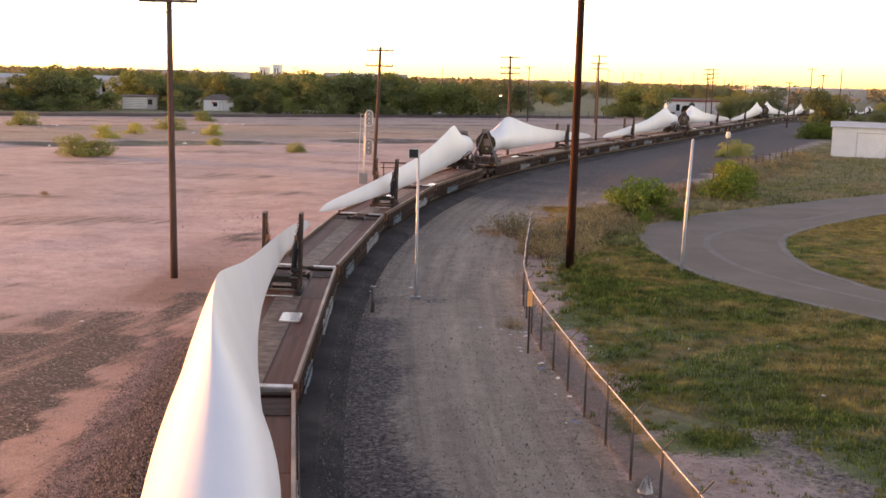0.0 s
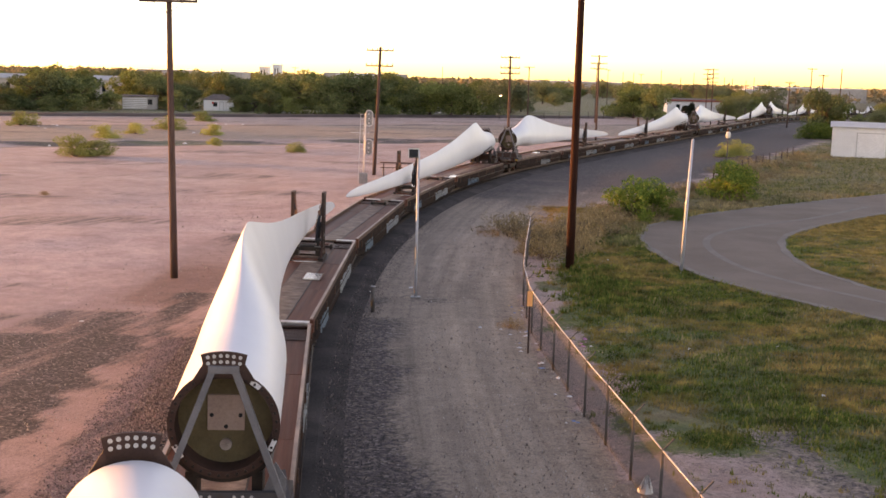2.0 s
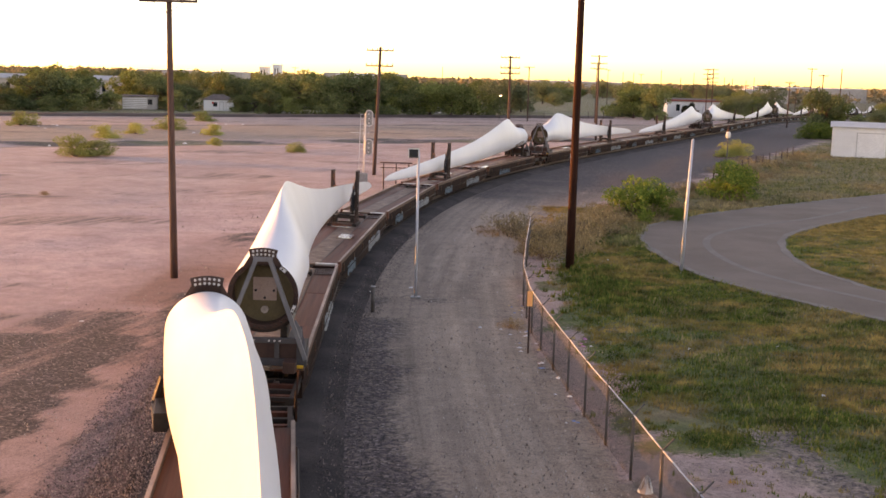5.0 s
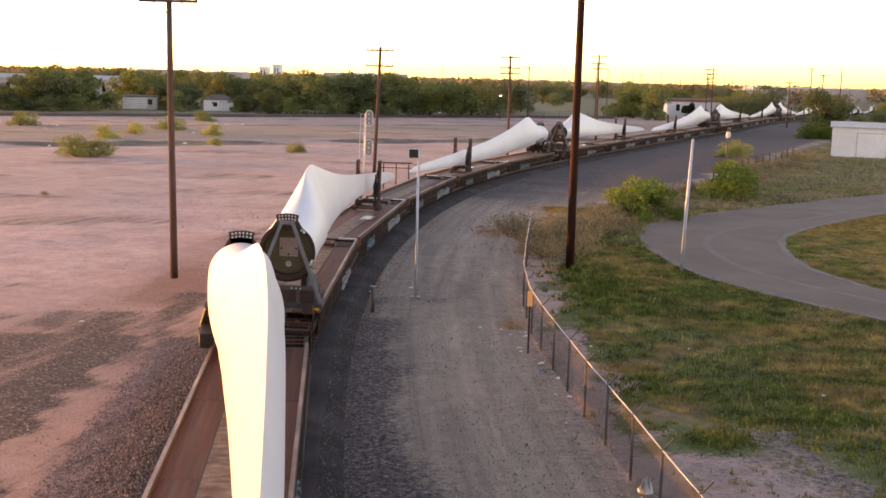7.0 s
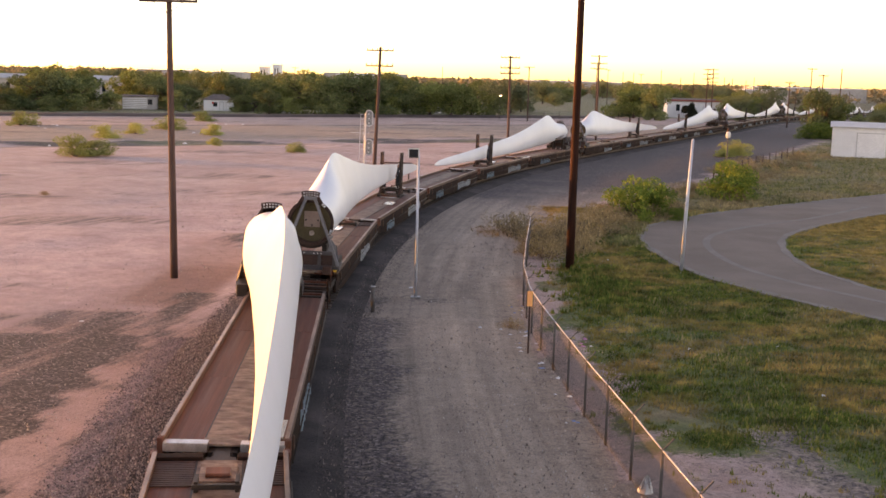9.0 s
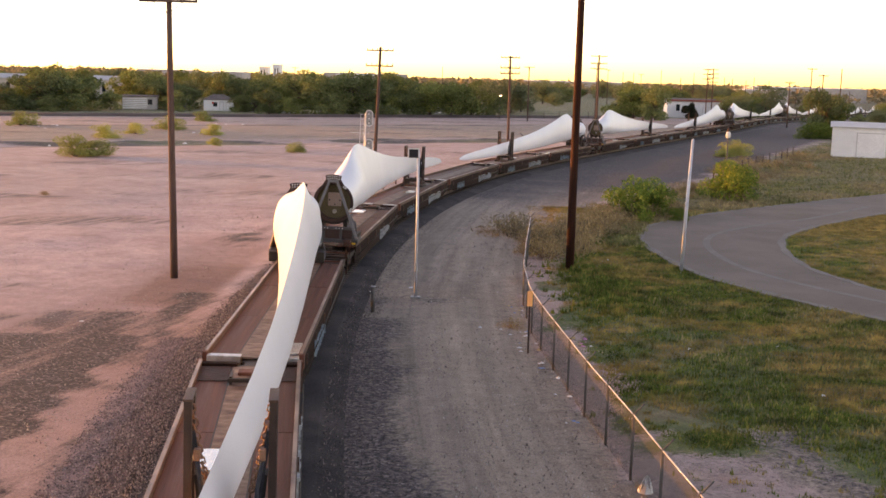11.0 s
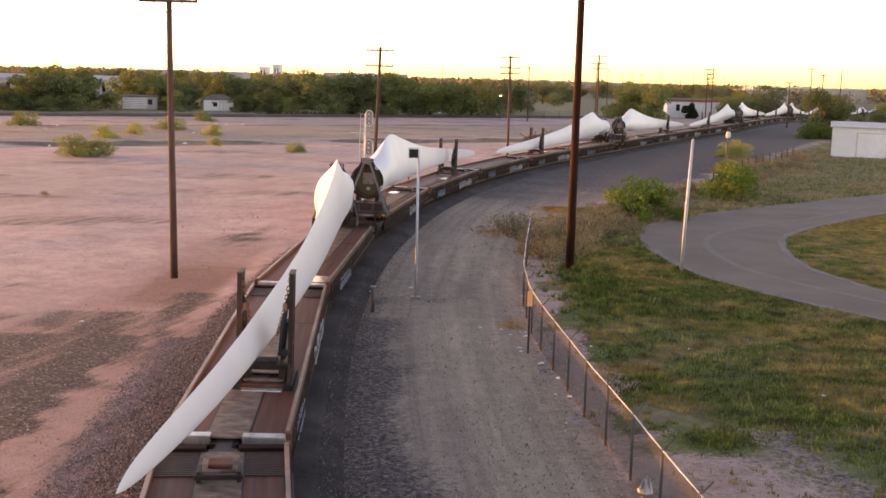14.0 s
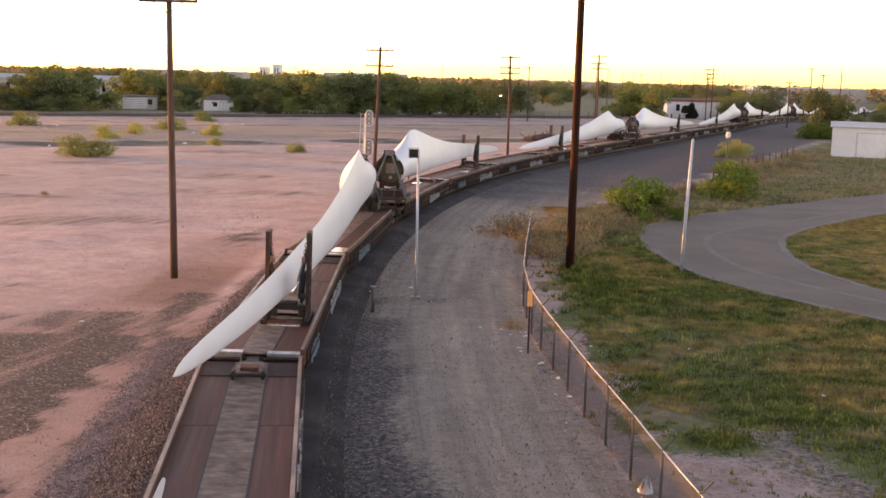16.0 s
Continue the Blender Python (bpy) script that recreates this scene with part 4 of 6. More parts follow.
        ob.parent, ob.matrix_basis = base, pose(0, 0.865 * math.cos(a), 0.865 * math.sin(a))
    return tagged(base, "long white wind turbine blade with bare round root", "turbine blade", "blades on the train")


def root_frame():
    """Stands in the plane of a root face; x points along the blade, origin on the deck."""
    base = new("root_frame")
    for k in (-1, 1):
        bm = bm_bar(bmesh.new(), (-0.13, k * 0.19, 2.80), (-0.22, k * 1.16, 0.2), 0.11, 0.11, (1, 0, 0))
        part("leg", bm, FRAMEGREY, base, "slanting grey channel leg")
        bm = bm_bar(bmesh.new(), (0.35, k * 0.95, 0.95), (-0.15, k * 1.12, 0.3), 0.1)
        part("foot_brace", bm, FRAMEDARK, base)
        part("foot_rail", bm_bar(bmesh.new(), (1.25, k * 1.05, 0.12), (-0.2, k * 1.12, 0.12), 0.16, 0.2), FRAMEDARK, base)
        part("tag", box(-0.36, -0.30, *sorted((k * 0.95, k * 1.12)), 0.0, 0.08, bevel=0.008), YELLOW, base, "yellow painted tag")
    # drilled crown plate
    bm = bmesh.new()
    n = 12
    cols = []
    for i in range(n + 1):
        a = -0.30 + 0.60 * i / n
        cols.append([bm.verts.new((px, r * math.sin(a), ROOT_Z + r * math.cos(a) - lo)) for px in (-0.115, -0.075) for r, lo in ((0.98, 0.1), (1.27, 0.0))])
    for c0, c1 in zip(cols, cols[1:]):
        for f in ((0, 1, 1, 0), (2, 3, 3, 2), (1, 3, 3, 1), (0, 2, 2, 0)):
            bm.faces.new((c0[f[0]], c0[f[1]], c1[f[2]], c1[f[3]]))
    bm.faces.new((cols[0][0], cols[0][1], cols[0][3], cols[0][2]))
    bm.faces.new((cols[-1][0], cols[-1][1], cols[-1][3], cols[-1][2]))
    plate = part("crown_plate", bm, FRAMEBROWN, base, "brown plate with two rows of drilled holes")
    # pale discs added for the open holes, which show the blade behind
    for r, cnt in ((1.20, 6), (1.10, 6)):
        for i in range(cnt):
            a = (i - (cnt - 1) / 2) * (0.088 if r > 1.15 else 0.094)
            bm = bm_tube(bmesh.new(), [(-0.122, r * math.sin(a), ROOT_Z + r * math.cos(a)), (-0.068, r * math.sin(a), ROOT_Z + r * math.cos(a))], 0.032, 10)
            part("hole_bushing", bm, PALEHOLE, plate)
    part("crown_gusset", box(-0.2, -0.116, -0.25, 0.25, 2.78, 2.90, bevel=0.012), FRAMEGREY, base)
    bm = bmesh.new()
    web = [(-0.52, 2.62), (-0.30, 2.98), (0.30, 2.98), (0.52, 2.62), (0.36, 2.66), (0.0, 2.72), (-0.36, 2.66)]
    f = bm.faces.new([bm.verts.new((-0.105, u, v)) for u, v in web])
    for v in bmesh.ops.extrude_face_region(bm, geom=[f])["geom"]:
        if isinstance(v, bmesh.types.BMVert):
            v.co.x += 0.03
    part("crown_web", bm, FRAMEBROWN, base, "brown plate spreading to the root ring")
    for a, w in ((2.2, 0.09), (-0.55, 0.12), (-2.75, 0.10)):
        part("paper_tag", box(-0.006, 0.006, -w, w, -0.04, 0.04), TRASHWHITE, base, "pale paper tag", at=pose(-0.05, 0.865 * math.cos(a), ROOT_Z + 0.865 * math.sin(a), math.degrees(a) + 90, 0, 0))
    for k in (-1, 1):
        bm = bmesh.new()
        vs = [bm.verts.new((px, k * u, v)) for px in (-0.04, 0.0) for u, v in ((0.62, 0.62), (1.04, 0.62), (1.04, 0.95), (0.86, 1.24))]
        for q in ((0, 1, 2, 3), (7, 6, 5, 4), (0, 4, 5, 1), (1, 5, 6, 2), (2, 6, 7, 3), (3, 7, 4, 0)):
            bm.faces.new([vs[i] for i in q])
        part("side_gusset", bm, FRAMEGREY, base, "grey triangular gusset")
        stud = mesh_of("beam_bolt", bm_tube(bmesh.new(), [(-0.225, 0, 0), (-0.2, 0, 0)], 0.028, 8), PALEHOLE)
        for i in range(3):
            ob = new("beam_bolt", stud)
            ob.parent, ob.matrix_basis = base, pose(0, k * (0.2 + 0.14 * i), 0.69)
    # cradle box between the legs
    bm = bm_box(bmesh.new(), -0.24, -0.06, -1.2, 1.2, 0.02, 0.2, 0.015)
    part("sole_beam", bm, FRAMEDARK, base)
    bm = bm_box(bmesh.new(), -0.2, -0.08, -1.02, 1.02, 0.62, 0.76, 0.01)
    part("cross_beam", bm, FRAMEDARK, base)
    for y in (-0.98, -0.4, 0.4, 0.98):
        part("upright", box(-0.19, -0.1, y - 0.06, y + 0.06, 0.2, 0.62), FRAMEDARK, base)
    part("cradle_plate", box(-0.12, -0.06, -1.0, 1.0, 0.2, 0.62), FRAMEBROWN, base, "brown cradle plate")
    bm = bmesh.new()
    n = 16
    cols = []
    for i in range(n + 1):
        a = math.pi + (-0.9 + 1.8 * i / n)
        cols.append([bm.verts.new((px, r * math.sin(a), ROOT_Z + r * math.cos(a))) for px in (0.1, 0.9) for r in (0.935, 1.03)])
    for c0, c1 in zip(cols, cols[1:]):
        for f in ((0, 1), (1, 3), (3, 2), (2, 0)):
            bm.faces.new((c0[f[0]], c0[f[1]], c1[f[1]], c1[f[0]]))
    bm.faces.new((cols[0][0], cols[0][1], cols[0][3], cols[0][2]))
    bm.faces.new((cols[-1][0], cols[-1][1], cols[-1][3], cols[-1][2]))
    part("saddle", bm, DARKSTEEL, base)
    for k in (-1, 1):
        part("side_chock", box(0.15, 1.35, *sorted((k * 0.78, k * 1.12)), 0.0, 0.42, bevel=0.03), DARKSTEEL, base)
        part("jack_box", box(-0.75, -0.32, *sorted((k * 0.62, k * 0.95)), -0.05, 0.26, bevel=0.03), FRAMEBROWN, base)
    for y in (-0.55, 0.55):
        part("saddle_post", box(0.12, 0.88, y - 0.09, y + 0.09, 0.0, 1.0), DARKSTEEL, base)
    return tagged(base, "grey steel A-frame bolted to a blade root", "root frame", "root frames on the train")


def tip_stand():
    """Guide that holds the outer blade; x along the train, origin on the deck."""
    base = new("blade_stand")
    for k in (-1, 1):
        bm = bm_box(bmesh.new(), -0.32, -0.2, k * 0.64 - 0.06, k * 0.64 + 0.06, 0.1, 2.8, 0.01)
        bm_box(bm, 0.2, 0.32, k * 0.64 - 0.06, k * 0.64 + 0.06, 0.1, 2.8, 0.01)
        for z in (0.3, 1.0, 1.8, 2.74):
            bm_box(bm, -0.22, 0.22, k * 0.64 - 0.045, k * 0.64 + 0.045, z - 0.05, z + 0.05)
        part("post", bm, POSTDARK, base, "dark brown double channel post")
        part("post_cap", box(-0.34, 0.34, k * 0.64 - 0.075, k * 0.64 + 0.075, 2.8, 2.84, bevel=0.012), LIP, base, "worn brown cap")
        for e in (-1, 1):
            part("brace", bm_bar(bmesh.new(), (e * 0.75, k * 0.64, 0.12), (e * 0.3, k * 0.64, 0.5), 0.08), FRAMEBROWN, base)
        part("foot", box(-0.85, 0.85, k * 0.64 - 0.11, k * 0.64 + 0.11, -0.05, 0.14, bevel=0.02), DARKSTEEL, base)
        # hanging chain and strap
        bm = bmesh.new()
        a, b = Vector((-0.12, k * 0.6, 2.7)), Vector((-0.1, k * 0.30, 1.25))
        for i in range(16):
            q = a.lerp(b, (i + 0.5) / 16) + Vector((0, 0, -0.12 * math.sin(math.pi * i / 16)))
            d = (b - a).normalized() * 0.066
            s = Vector((0.042, 0, 0)) if i % 2 else Vector((0, 0.042, 0))
            bm_tube(bm, [q - d, q - d * 0.6 + s, q + d * 0.6 + s, q + d, q + d * 0.6 - s, q - d * 0.6 - s, q - d], 0.018, 5, False)
        part("chain", bm, CHAIN, base, "rusty hanging chain")
        bm = bm_bar(bmesh.new(), (0.1, k * 0.42, 0.55), (0.1, k * 0.52, 1.55), 0.09, 0.3, (1, 0, 0))
        part("guide_pad", bm, PAD, base, "black rubber side pad")
        bm = bm_bar(bmesh.new(), (-0.16, k * 0.58, 2.3), (-0.14, k * 0.36, 0.7), 0.02, 0.08, (0, 1, 0))
        part("strap", bm, STRAP, base, "dark blue webbing strap")
    for k in (-1, 1):
        part("roller", bm_tube(bmesh.new(), [(-0.36, k * 0.40, 0.78), (-0.36, k * 0.42, 0.80), (-0.36, k * 0.56, 0.80), (-0.36, k * 0.58, 0.78)], [0.10, 0.13, 0.13, 0.10], 14), PAD, base, "black rubber roller")
        part("lever", bm_tube(bmesh.new(), [(-0.34, k * 0.50, 1.95), (-0.38, k * 0.42, 1.45), (-0.38, k * 0.38, 0.86)], 0.032, 6), STRAP, base, "dark ratchet lever")
        part("hook_block", box(-0.42, -0.30, *sorted((k * 0.44, k * 0.54)), 1.9, 2.08, bevel=0.02), CHAIN, base, "rusty chain hook")
        part("side_shoe", box(-0.3, 0.3, *sorted((k * 0.36, k * 0.56)), 0.1, 0.4, bevel=0.03), DARKSTEEL, base)
    part("toe_plate", box(-0.98, -0.72, -0.5, 0.5, -0.03, 0.02, bevel=0.01), PLATE, base, "bright scuffed toe plate")
    for x0, x1 in ((-0.5, -0.24), (0.24, 0.5)):
        part("base_sheet", box(x0, x1, -0.5, 0.5, 0.12, 0.15, bevel=0.01), DECKMID, base, "worn tan base sheet")
    part("cradle_beam", box(-0.2, 0.2, -0.62, 0.62, 0.34, 0.5, bevel=0.02), DARKSTEEL, base)
    for x in (-0.62, 0.62):
        part("cross_tie", box(x - 0.08, x + 0.08, -0.75, 0.75, -0.04, 0.1, bevel=0.015), RUST if x < 0 else FRAMEBROWN, base)
    part("cradle_pad", box(-0.24, 0.24, -0.3, 0.3, 0.5, 0.57, bevel=0.02), PAD, base)
    return tagged(base, "dark steel blade stand with chains and straps", "blade stand", "blade stands on the train")


def deck_plate():
    base = part("lashing_plate", box(-0.62, 0.62, -0.34, 0.34, -0.03, 0.03, bevel=0.008), PLATE)
    bm = bm_bar(bmesh.new(), (-0.64, -0.34, 0.015), (0.64, -0.34, 0.015), 0.04)
    bm_bar(bm, (-0.64, 0.34, 0.015), (0.64, 0.34, 0.015), 0.04)
    part("rim", bm, RUST, base)
    return tagged(base, "bright bare metal plate lying on the deck", "plate", "plates on the train")


def make_train():
    units = {e: flat_unit(e)[0] for e in (-1, 0, 1)}
    wheels, bl, fr, st, pl = truck(), blade(), root_frame(), tip_stand(), deck_plate()
    used = set()

    def take(ob):
        if ob.name in used:
            return copy_thing(ob, Matrix())
        used.add(ob.name)
        return ob

    for n in range(-1, 8):
        c = FIRST + PERIOD * n
        edges = [0.0, *JOINTS, PERIOD]
        for j in range(5):
            a, b = c + edges[j], c + edges[j + 1]
            if n == -1 and j < 1:
                continue
            end = -1 if j == 0 else 1 if j == 4 else 0
            RIDERS.append((take(units[end]), lambda t, a=a, b=b: chord_pose(a + gone(t), b + gone(t))))
            spots = [a + 2.9, b] if end == -1 else [b - 2.9] if end == 1 else [b]
            for s in spots:
                RIDERS.append((take(wheels), lambda t, s=s: chord_pose(s - 0.9 + gone(t), s + 0.9 + gone(t), z=RAILTOP) @ pose(0.9, 0, 0)))
        # things lying on the deck: (metres from the gap, to the right, what)
        for ph, off, what in ((15.1, -0.46, pl), (27.2, 0.42, pl), (73.6, 0.88, pl), (64.2, -0.25, pl)):
            j = [ph >= e for e in edges].index(False) - 1
            a, b = c + edges[j], c + edges[j + 1]
            if n == -1 and j < 1:
                continue
            RIDERS.append((take(what), lambda t, a=a, b=b, at=ph - edges[j], off=off, up=-0.015: chord_pose(a + gone(t), b + gone(t)) @ pose(at, -off, up)))
        # blades: one leads forward from this gap, one leads back from it
        for sg, d_root, d_stand in ((1, 0.35, -0.35), (-1, -0.58, 0.37)):
            if n == -1 and sg == -1:
                continue
            root, stand = c + sg * (2.55 if sg > 0 else 1.7), c + sg * 31.7

            def line(t, root=root, stand=stand, sg=sg, d0=d_root, d1=d_stand):
                # the blade's own bend has to pass the stand
                off = sg * axis_y(29.3)
                return chord_pose(root + gone(t), stand + gone(t), d0, d1 + off)

            raised = 0.06 if sg > 0 else 0.04
            RIDERS.append((take(bl), lambda t, f=line, lift=-0.5 if sg > 0 else 0.0, up=raised: f(t) @ pose(0, 0, ROOT_Z + up, 0, lift, 0)))
            RIDERS.append((take(fr), lambda t, f=line, up=raised: f(t) @ pose(0, 0, up)))
            j = (1 if sg > 0 else 3)
            if sg > 0:
                a, b = c + JOINTS[0], c + JOINTS[1]
            else:
                a, b = c - PERIOD + JOINTS[2], c - PERIOD + JOINTS[3]
            RIDERS.append((take(st), lambda t, a=a, b=b, s=stand, d=d_stand: chord_pose(a + gone(t), b + gone(t)) @ pose(s - a, -d, -0.05)))


make_train()


# ---- poles
def utility_pole(x, y, height, radius, arms, lean=0.0, arm_len=2.4, arm_turn=0.0):
    base = new("utility_pole")
    base.matrix_basis = pose(x, y, -sunk(x, y))
    pts = [(lean * f, 0.02 * math.sin(7 * f), -0.3 + (height + 0.3) * f) for f in (0, 0.2, 0.4, 0.6, 0.8, 1.0)]
    part("shaft", bm_tube(bmesh.new(), pts, [radius * (1 - 0.32 * f) for f in (0, 0.2, 0.4, 0.6, 0.8, 1.0)], 16), POLEWOOD, base, "weathered brown wooden shaft")
    c, s = math.cos(arm_turn), math.sin(arm_turn)
    for z in arms:
        h = arm_len / 2
        xo = lean * z / height
        arm = part("cross_arm", bm_bar(bmesh.new(), (xo - c * h, -s * h - radius, z), (xo + c * h, s * h - radius, z), 0.1, 0.12), POLEWOOD, base)
        n = 6 if arm_len > 2 else 4
        for k in range(n):
            u = -h * 0.95 + 2 * h * 0.95 * k / (n - 1)
            if abs(u) > 0.2:
                part("insulator", bm_tube(bmesh.new(), [(xo + c * u, s * u - radius, z + 0.05), (xo + c * u, s * u - radius, z + 0.13), (xo + c * u, s * u - radius, z + 0.22)], [0.02, 0.05, 0.035], 8), GLASSINS, arm)
        for k in (-1, 1):
            part("arm_brace", bm_bar(bmesh.new(), (xo + k * c * h * 0.5, k * s * h * 0.5 - radius, z - 0.05), (xo, -radius, z - 0.55), 0.03), FENCESTEEL, base)
    return tagged(base, "weathered brown wooden utility pole", "utility pole", "poles along the railway")


utility_pole(-11.9, 48.8, 12.6, 0.17, [12.05], -0.1, 2.5)
big = utility_pole(6.24, 54.1, 17.0, 0.215, [])
big.children[0].data.materials[0] = CREOSOTE
tagged(big, "thick dark creosoted pole standing in the grass")
utility_pole(-6.6, 103.6, 11.75, 0.17, [10.0, 11.4], 0.42, 2.5)
utility_pole(7.35, 132.6, 11.8, 0.17, [9.75, 10.4, 11.6], -0.05, 2.3)
utility_pole(24.3, 181.9, 13.3, 0.18, [11.1, 11.95, 13.1], -0.05, 2.6)
for px, py, hh, aa in ((58.7, 250.0, 12.6, [9.6, 10.5, 11.4, 12.3]), (61.6, 268.0, 12.8, [10.3, 11.4, 12.5]), (33.0, 250.0, 13.0, []), (18.0, 250.0, 12.0, [11.8]), (75.7, 250.0, 10.2, [9.9]), (80.4, 250.0, 13.2, [13.0]), (83.0, 250.0, 11.9, [11.6]), (87.0, 250.0, 13.2, []),
                       (74.0, 450.0, 13.0, []), (77.0, 450.0, 12.5, [12.3]), (85.0, 450.0, 14.0, []), (98.0, 450.0, 13.5, []), (122.0, 450.0, 14.5, []), (128.0, 450.0, 13.8, []), (-58.0, 430.0, 11.5, [11.2]), (-2.0, 450.0, 13.0, []), (92.8, 450.0, 11.4, []), (104.0, 450.0, 12.6, []), (110.2, 450.0, 13.1, []), (113.4, 450.0, 13.0, []), (118.8, 450.0, 12.9, []), (134.0, 450.0, 11.4, []), (139.0, 450.0, 11.8, [11.4]), (160.3, 450.0, 10.9, []), (69.8, 450.0, 13.0, []), (63.8, 450.0, 14.0, [13.6])):
    utility_pole(px, py, hh, 0.15, aa, 0.0, 2.4, 0.3)


def light_pole():
    base = new("flood_light_pole")
    base.matrix_basis = pose(-1.1, 45.9, 0)
    part("pole", bm_tube(bmesh.new(), [(0, 0, -0.1), (0, 0, 6.15)], [0.065, 0.05], 12), TOPRAIL, base, "galvanised steel pole")
    part("base_plate", box(-0.2, 0.2, -0.2, 0.2, 0.0, 0.05, bevel=0.01), GALV, base)
    part("bracket", box(-0.25, 0.0, -0.05, 0.05, 6.0, 6.1), FENCESTEEL, base)
    head = part("lamp_head", box(-0.42, 0.02, -0.16, 0.1, 5.84, 6.24, bevel=0.02), FENCESTEEL, base, "dark square lamp head")
    part("lens", box(-0.38, -0.02, -0.17, -0.155, 5.88, 6.2), WINDOW, head)
    bm = bm_box(bmesh.new(), -0.42, 0.02, -0.175, -0.16, 6.2, 6.24)
    for x0, x1 in ((-0.42, -0.39), (-0.01, 0.02)):
        bm_box(bm, x0, x1, -0.175, -0.16, 5.84, 6.2)
    part("rim", bm, SIGNALPALE, head, "pale rim")
    tagged(base, "slim galvanised pole with a dark square lamp head", "lamp pole")
    post = new("marker_post")
    post.matrix_basis = pose(-2.68, 42.8, 0)
    part("post_pipe", bm_tube(bmesh.new(), [(0, 0, -0.05), (0, 0, 0.98)], 0.075, 12), FENCESTEEL, post)
    part("post_cap", bm_tube(bmesh.new(), [(0, 0, 0.98), (0, 0, 1.03)], 0.1, 12), GALV, post)
    tagged(post, "short grey steel post in the gravel", "post")
    lamp = new("street_lamp")
    lamp.matrix_basis = pose(11.76, 54.3, 0)
    part("pole", bm_tube(bmesh.new(), [(0, 0, -0.1), (0.08, 0, 3.0), (0.2, 0, 6.5)], [0.10, 0.085, 0.065], 12), TOPRAIL, lamp, "leaning galvanised pole")
    tagged(lamp, "leaning pale metal pole beside the road", "pole")


light_pole()


def signal_mast():
    base = new("signal_mast")
    base.matrix_basis = pose(-6.95, 95.1, 0)
    part("mast", bm_tube(bmesh.new(), [(0, 0, 0), (0.15, 0, 6.0)], 0.06, 10), SIGNALPALE, base)
    part("base_box", box(-0.35, 0.35, -0.25, 0.25, -0.05, 0.9, bevel=0.03), GALV, base, "grey relay box at the foot")
    for z in (1.9, 4.3):
        part("step_rail", bm_bar(bmesh.new(), (-1.1, 0.1, z), (0.5, 0.1, z), 0.035), SIGNALPALE, base)
    for z in (3.1, 5.55):
        bm = bmesh.new()
        ring = [(0.30 * math.cos(a * math.tau / 24), 0.28 * math.sin(a * math.tau / 24) + math.copysign(0.38, math.sin(a * math.tau / 24 + 0.01))) for a in range(24)]
        f = bm.faces.new([bm.verts.new((0.42 + u, -0.1, z + v)) for u, v in ring])
        r = bmesh.ops.extrude_face_region(bm, geom=[f])
        for v in r["geom"]:
            if isinstance(v, bmesh.types.BMVert):
                v.co.y += 0.04
        head = part("signal_head", bm, GALV, base, "grey oval signal backboard")
        part("board_rim", bm_tube(bmesh.new(), [(0.42 + u, -0.11, z + v) for u, v in ring + ring[:1]], 0.04, 6, False), SIGNALPALE, head, "pale rim")
        for k in (-0.38, 0, 0.38):
            part("hood", bm_tube(bmesh.new(), [(0.42, -0.1, z + k), (0.42, -0.3, z + k - 0.02)], 0.1, 12), PAD, head)
            part("lens", bm_tube(bmesh.new(), [(0.42, -0.3, z + k - 0.02), (0.42, -0.31, z + k - 0.02)], 0.085, 12), SIGNALPALE, head)
        part("head_bracket", box(0.1, 0.45, -0.06, 0.02, z - 0.05, z + 0.05), SIGNALPALE, base)
    for k in (-1, 1):
        part("ladder_rail", bm_bar(bmesh.new(), (-0.3 + k * 0.17, 0.25, 0), (-0.15 + k * 0.17, 0.2, 5.9), 0.03), SIGNALPALE, base)
    for i in range(14):
        z = 0.4 + i * 0.42
        part("rung", bm_bar(bmesh.new(), (-0.47 + 0.15 * z / 6, 0.24, z), (-0.13 + 0.15 * z / 6, 0.24, z), 0.025), SIGNALPALE, base)
    tagged(base, "silver railway signal mast with ladder", "railway signal")
    rack = new("pipe_rack")
    rack.matrix_basis = pose(-4.9, 89.0, 0)
    for x in (0.0, 1.0, 2.0):
        part("post", bm_tube(bmesh.new(), [(x, 0, -0.1), (x, 0, 2.3)], 0.05, 8), FRAMEBROWN, rack)
    part("rail", bm_tube(bmesh.new(), [(-0.3, 0, 2.3), (2.3, 0, 2.3)], 0.05, 8), FRAMEBROWN, rack)
    part("lower_rail", bm_tube(bmesh.new(), [(-0.3, 0, 1.9), (2.3, 0, 1.9)], 0.035, 8), FRAMEBROWN, rack)
    tagged(rack, "rusty pipe rack beside the track", "pipe rack")


signal_mast()


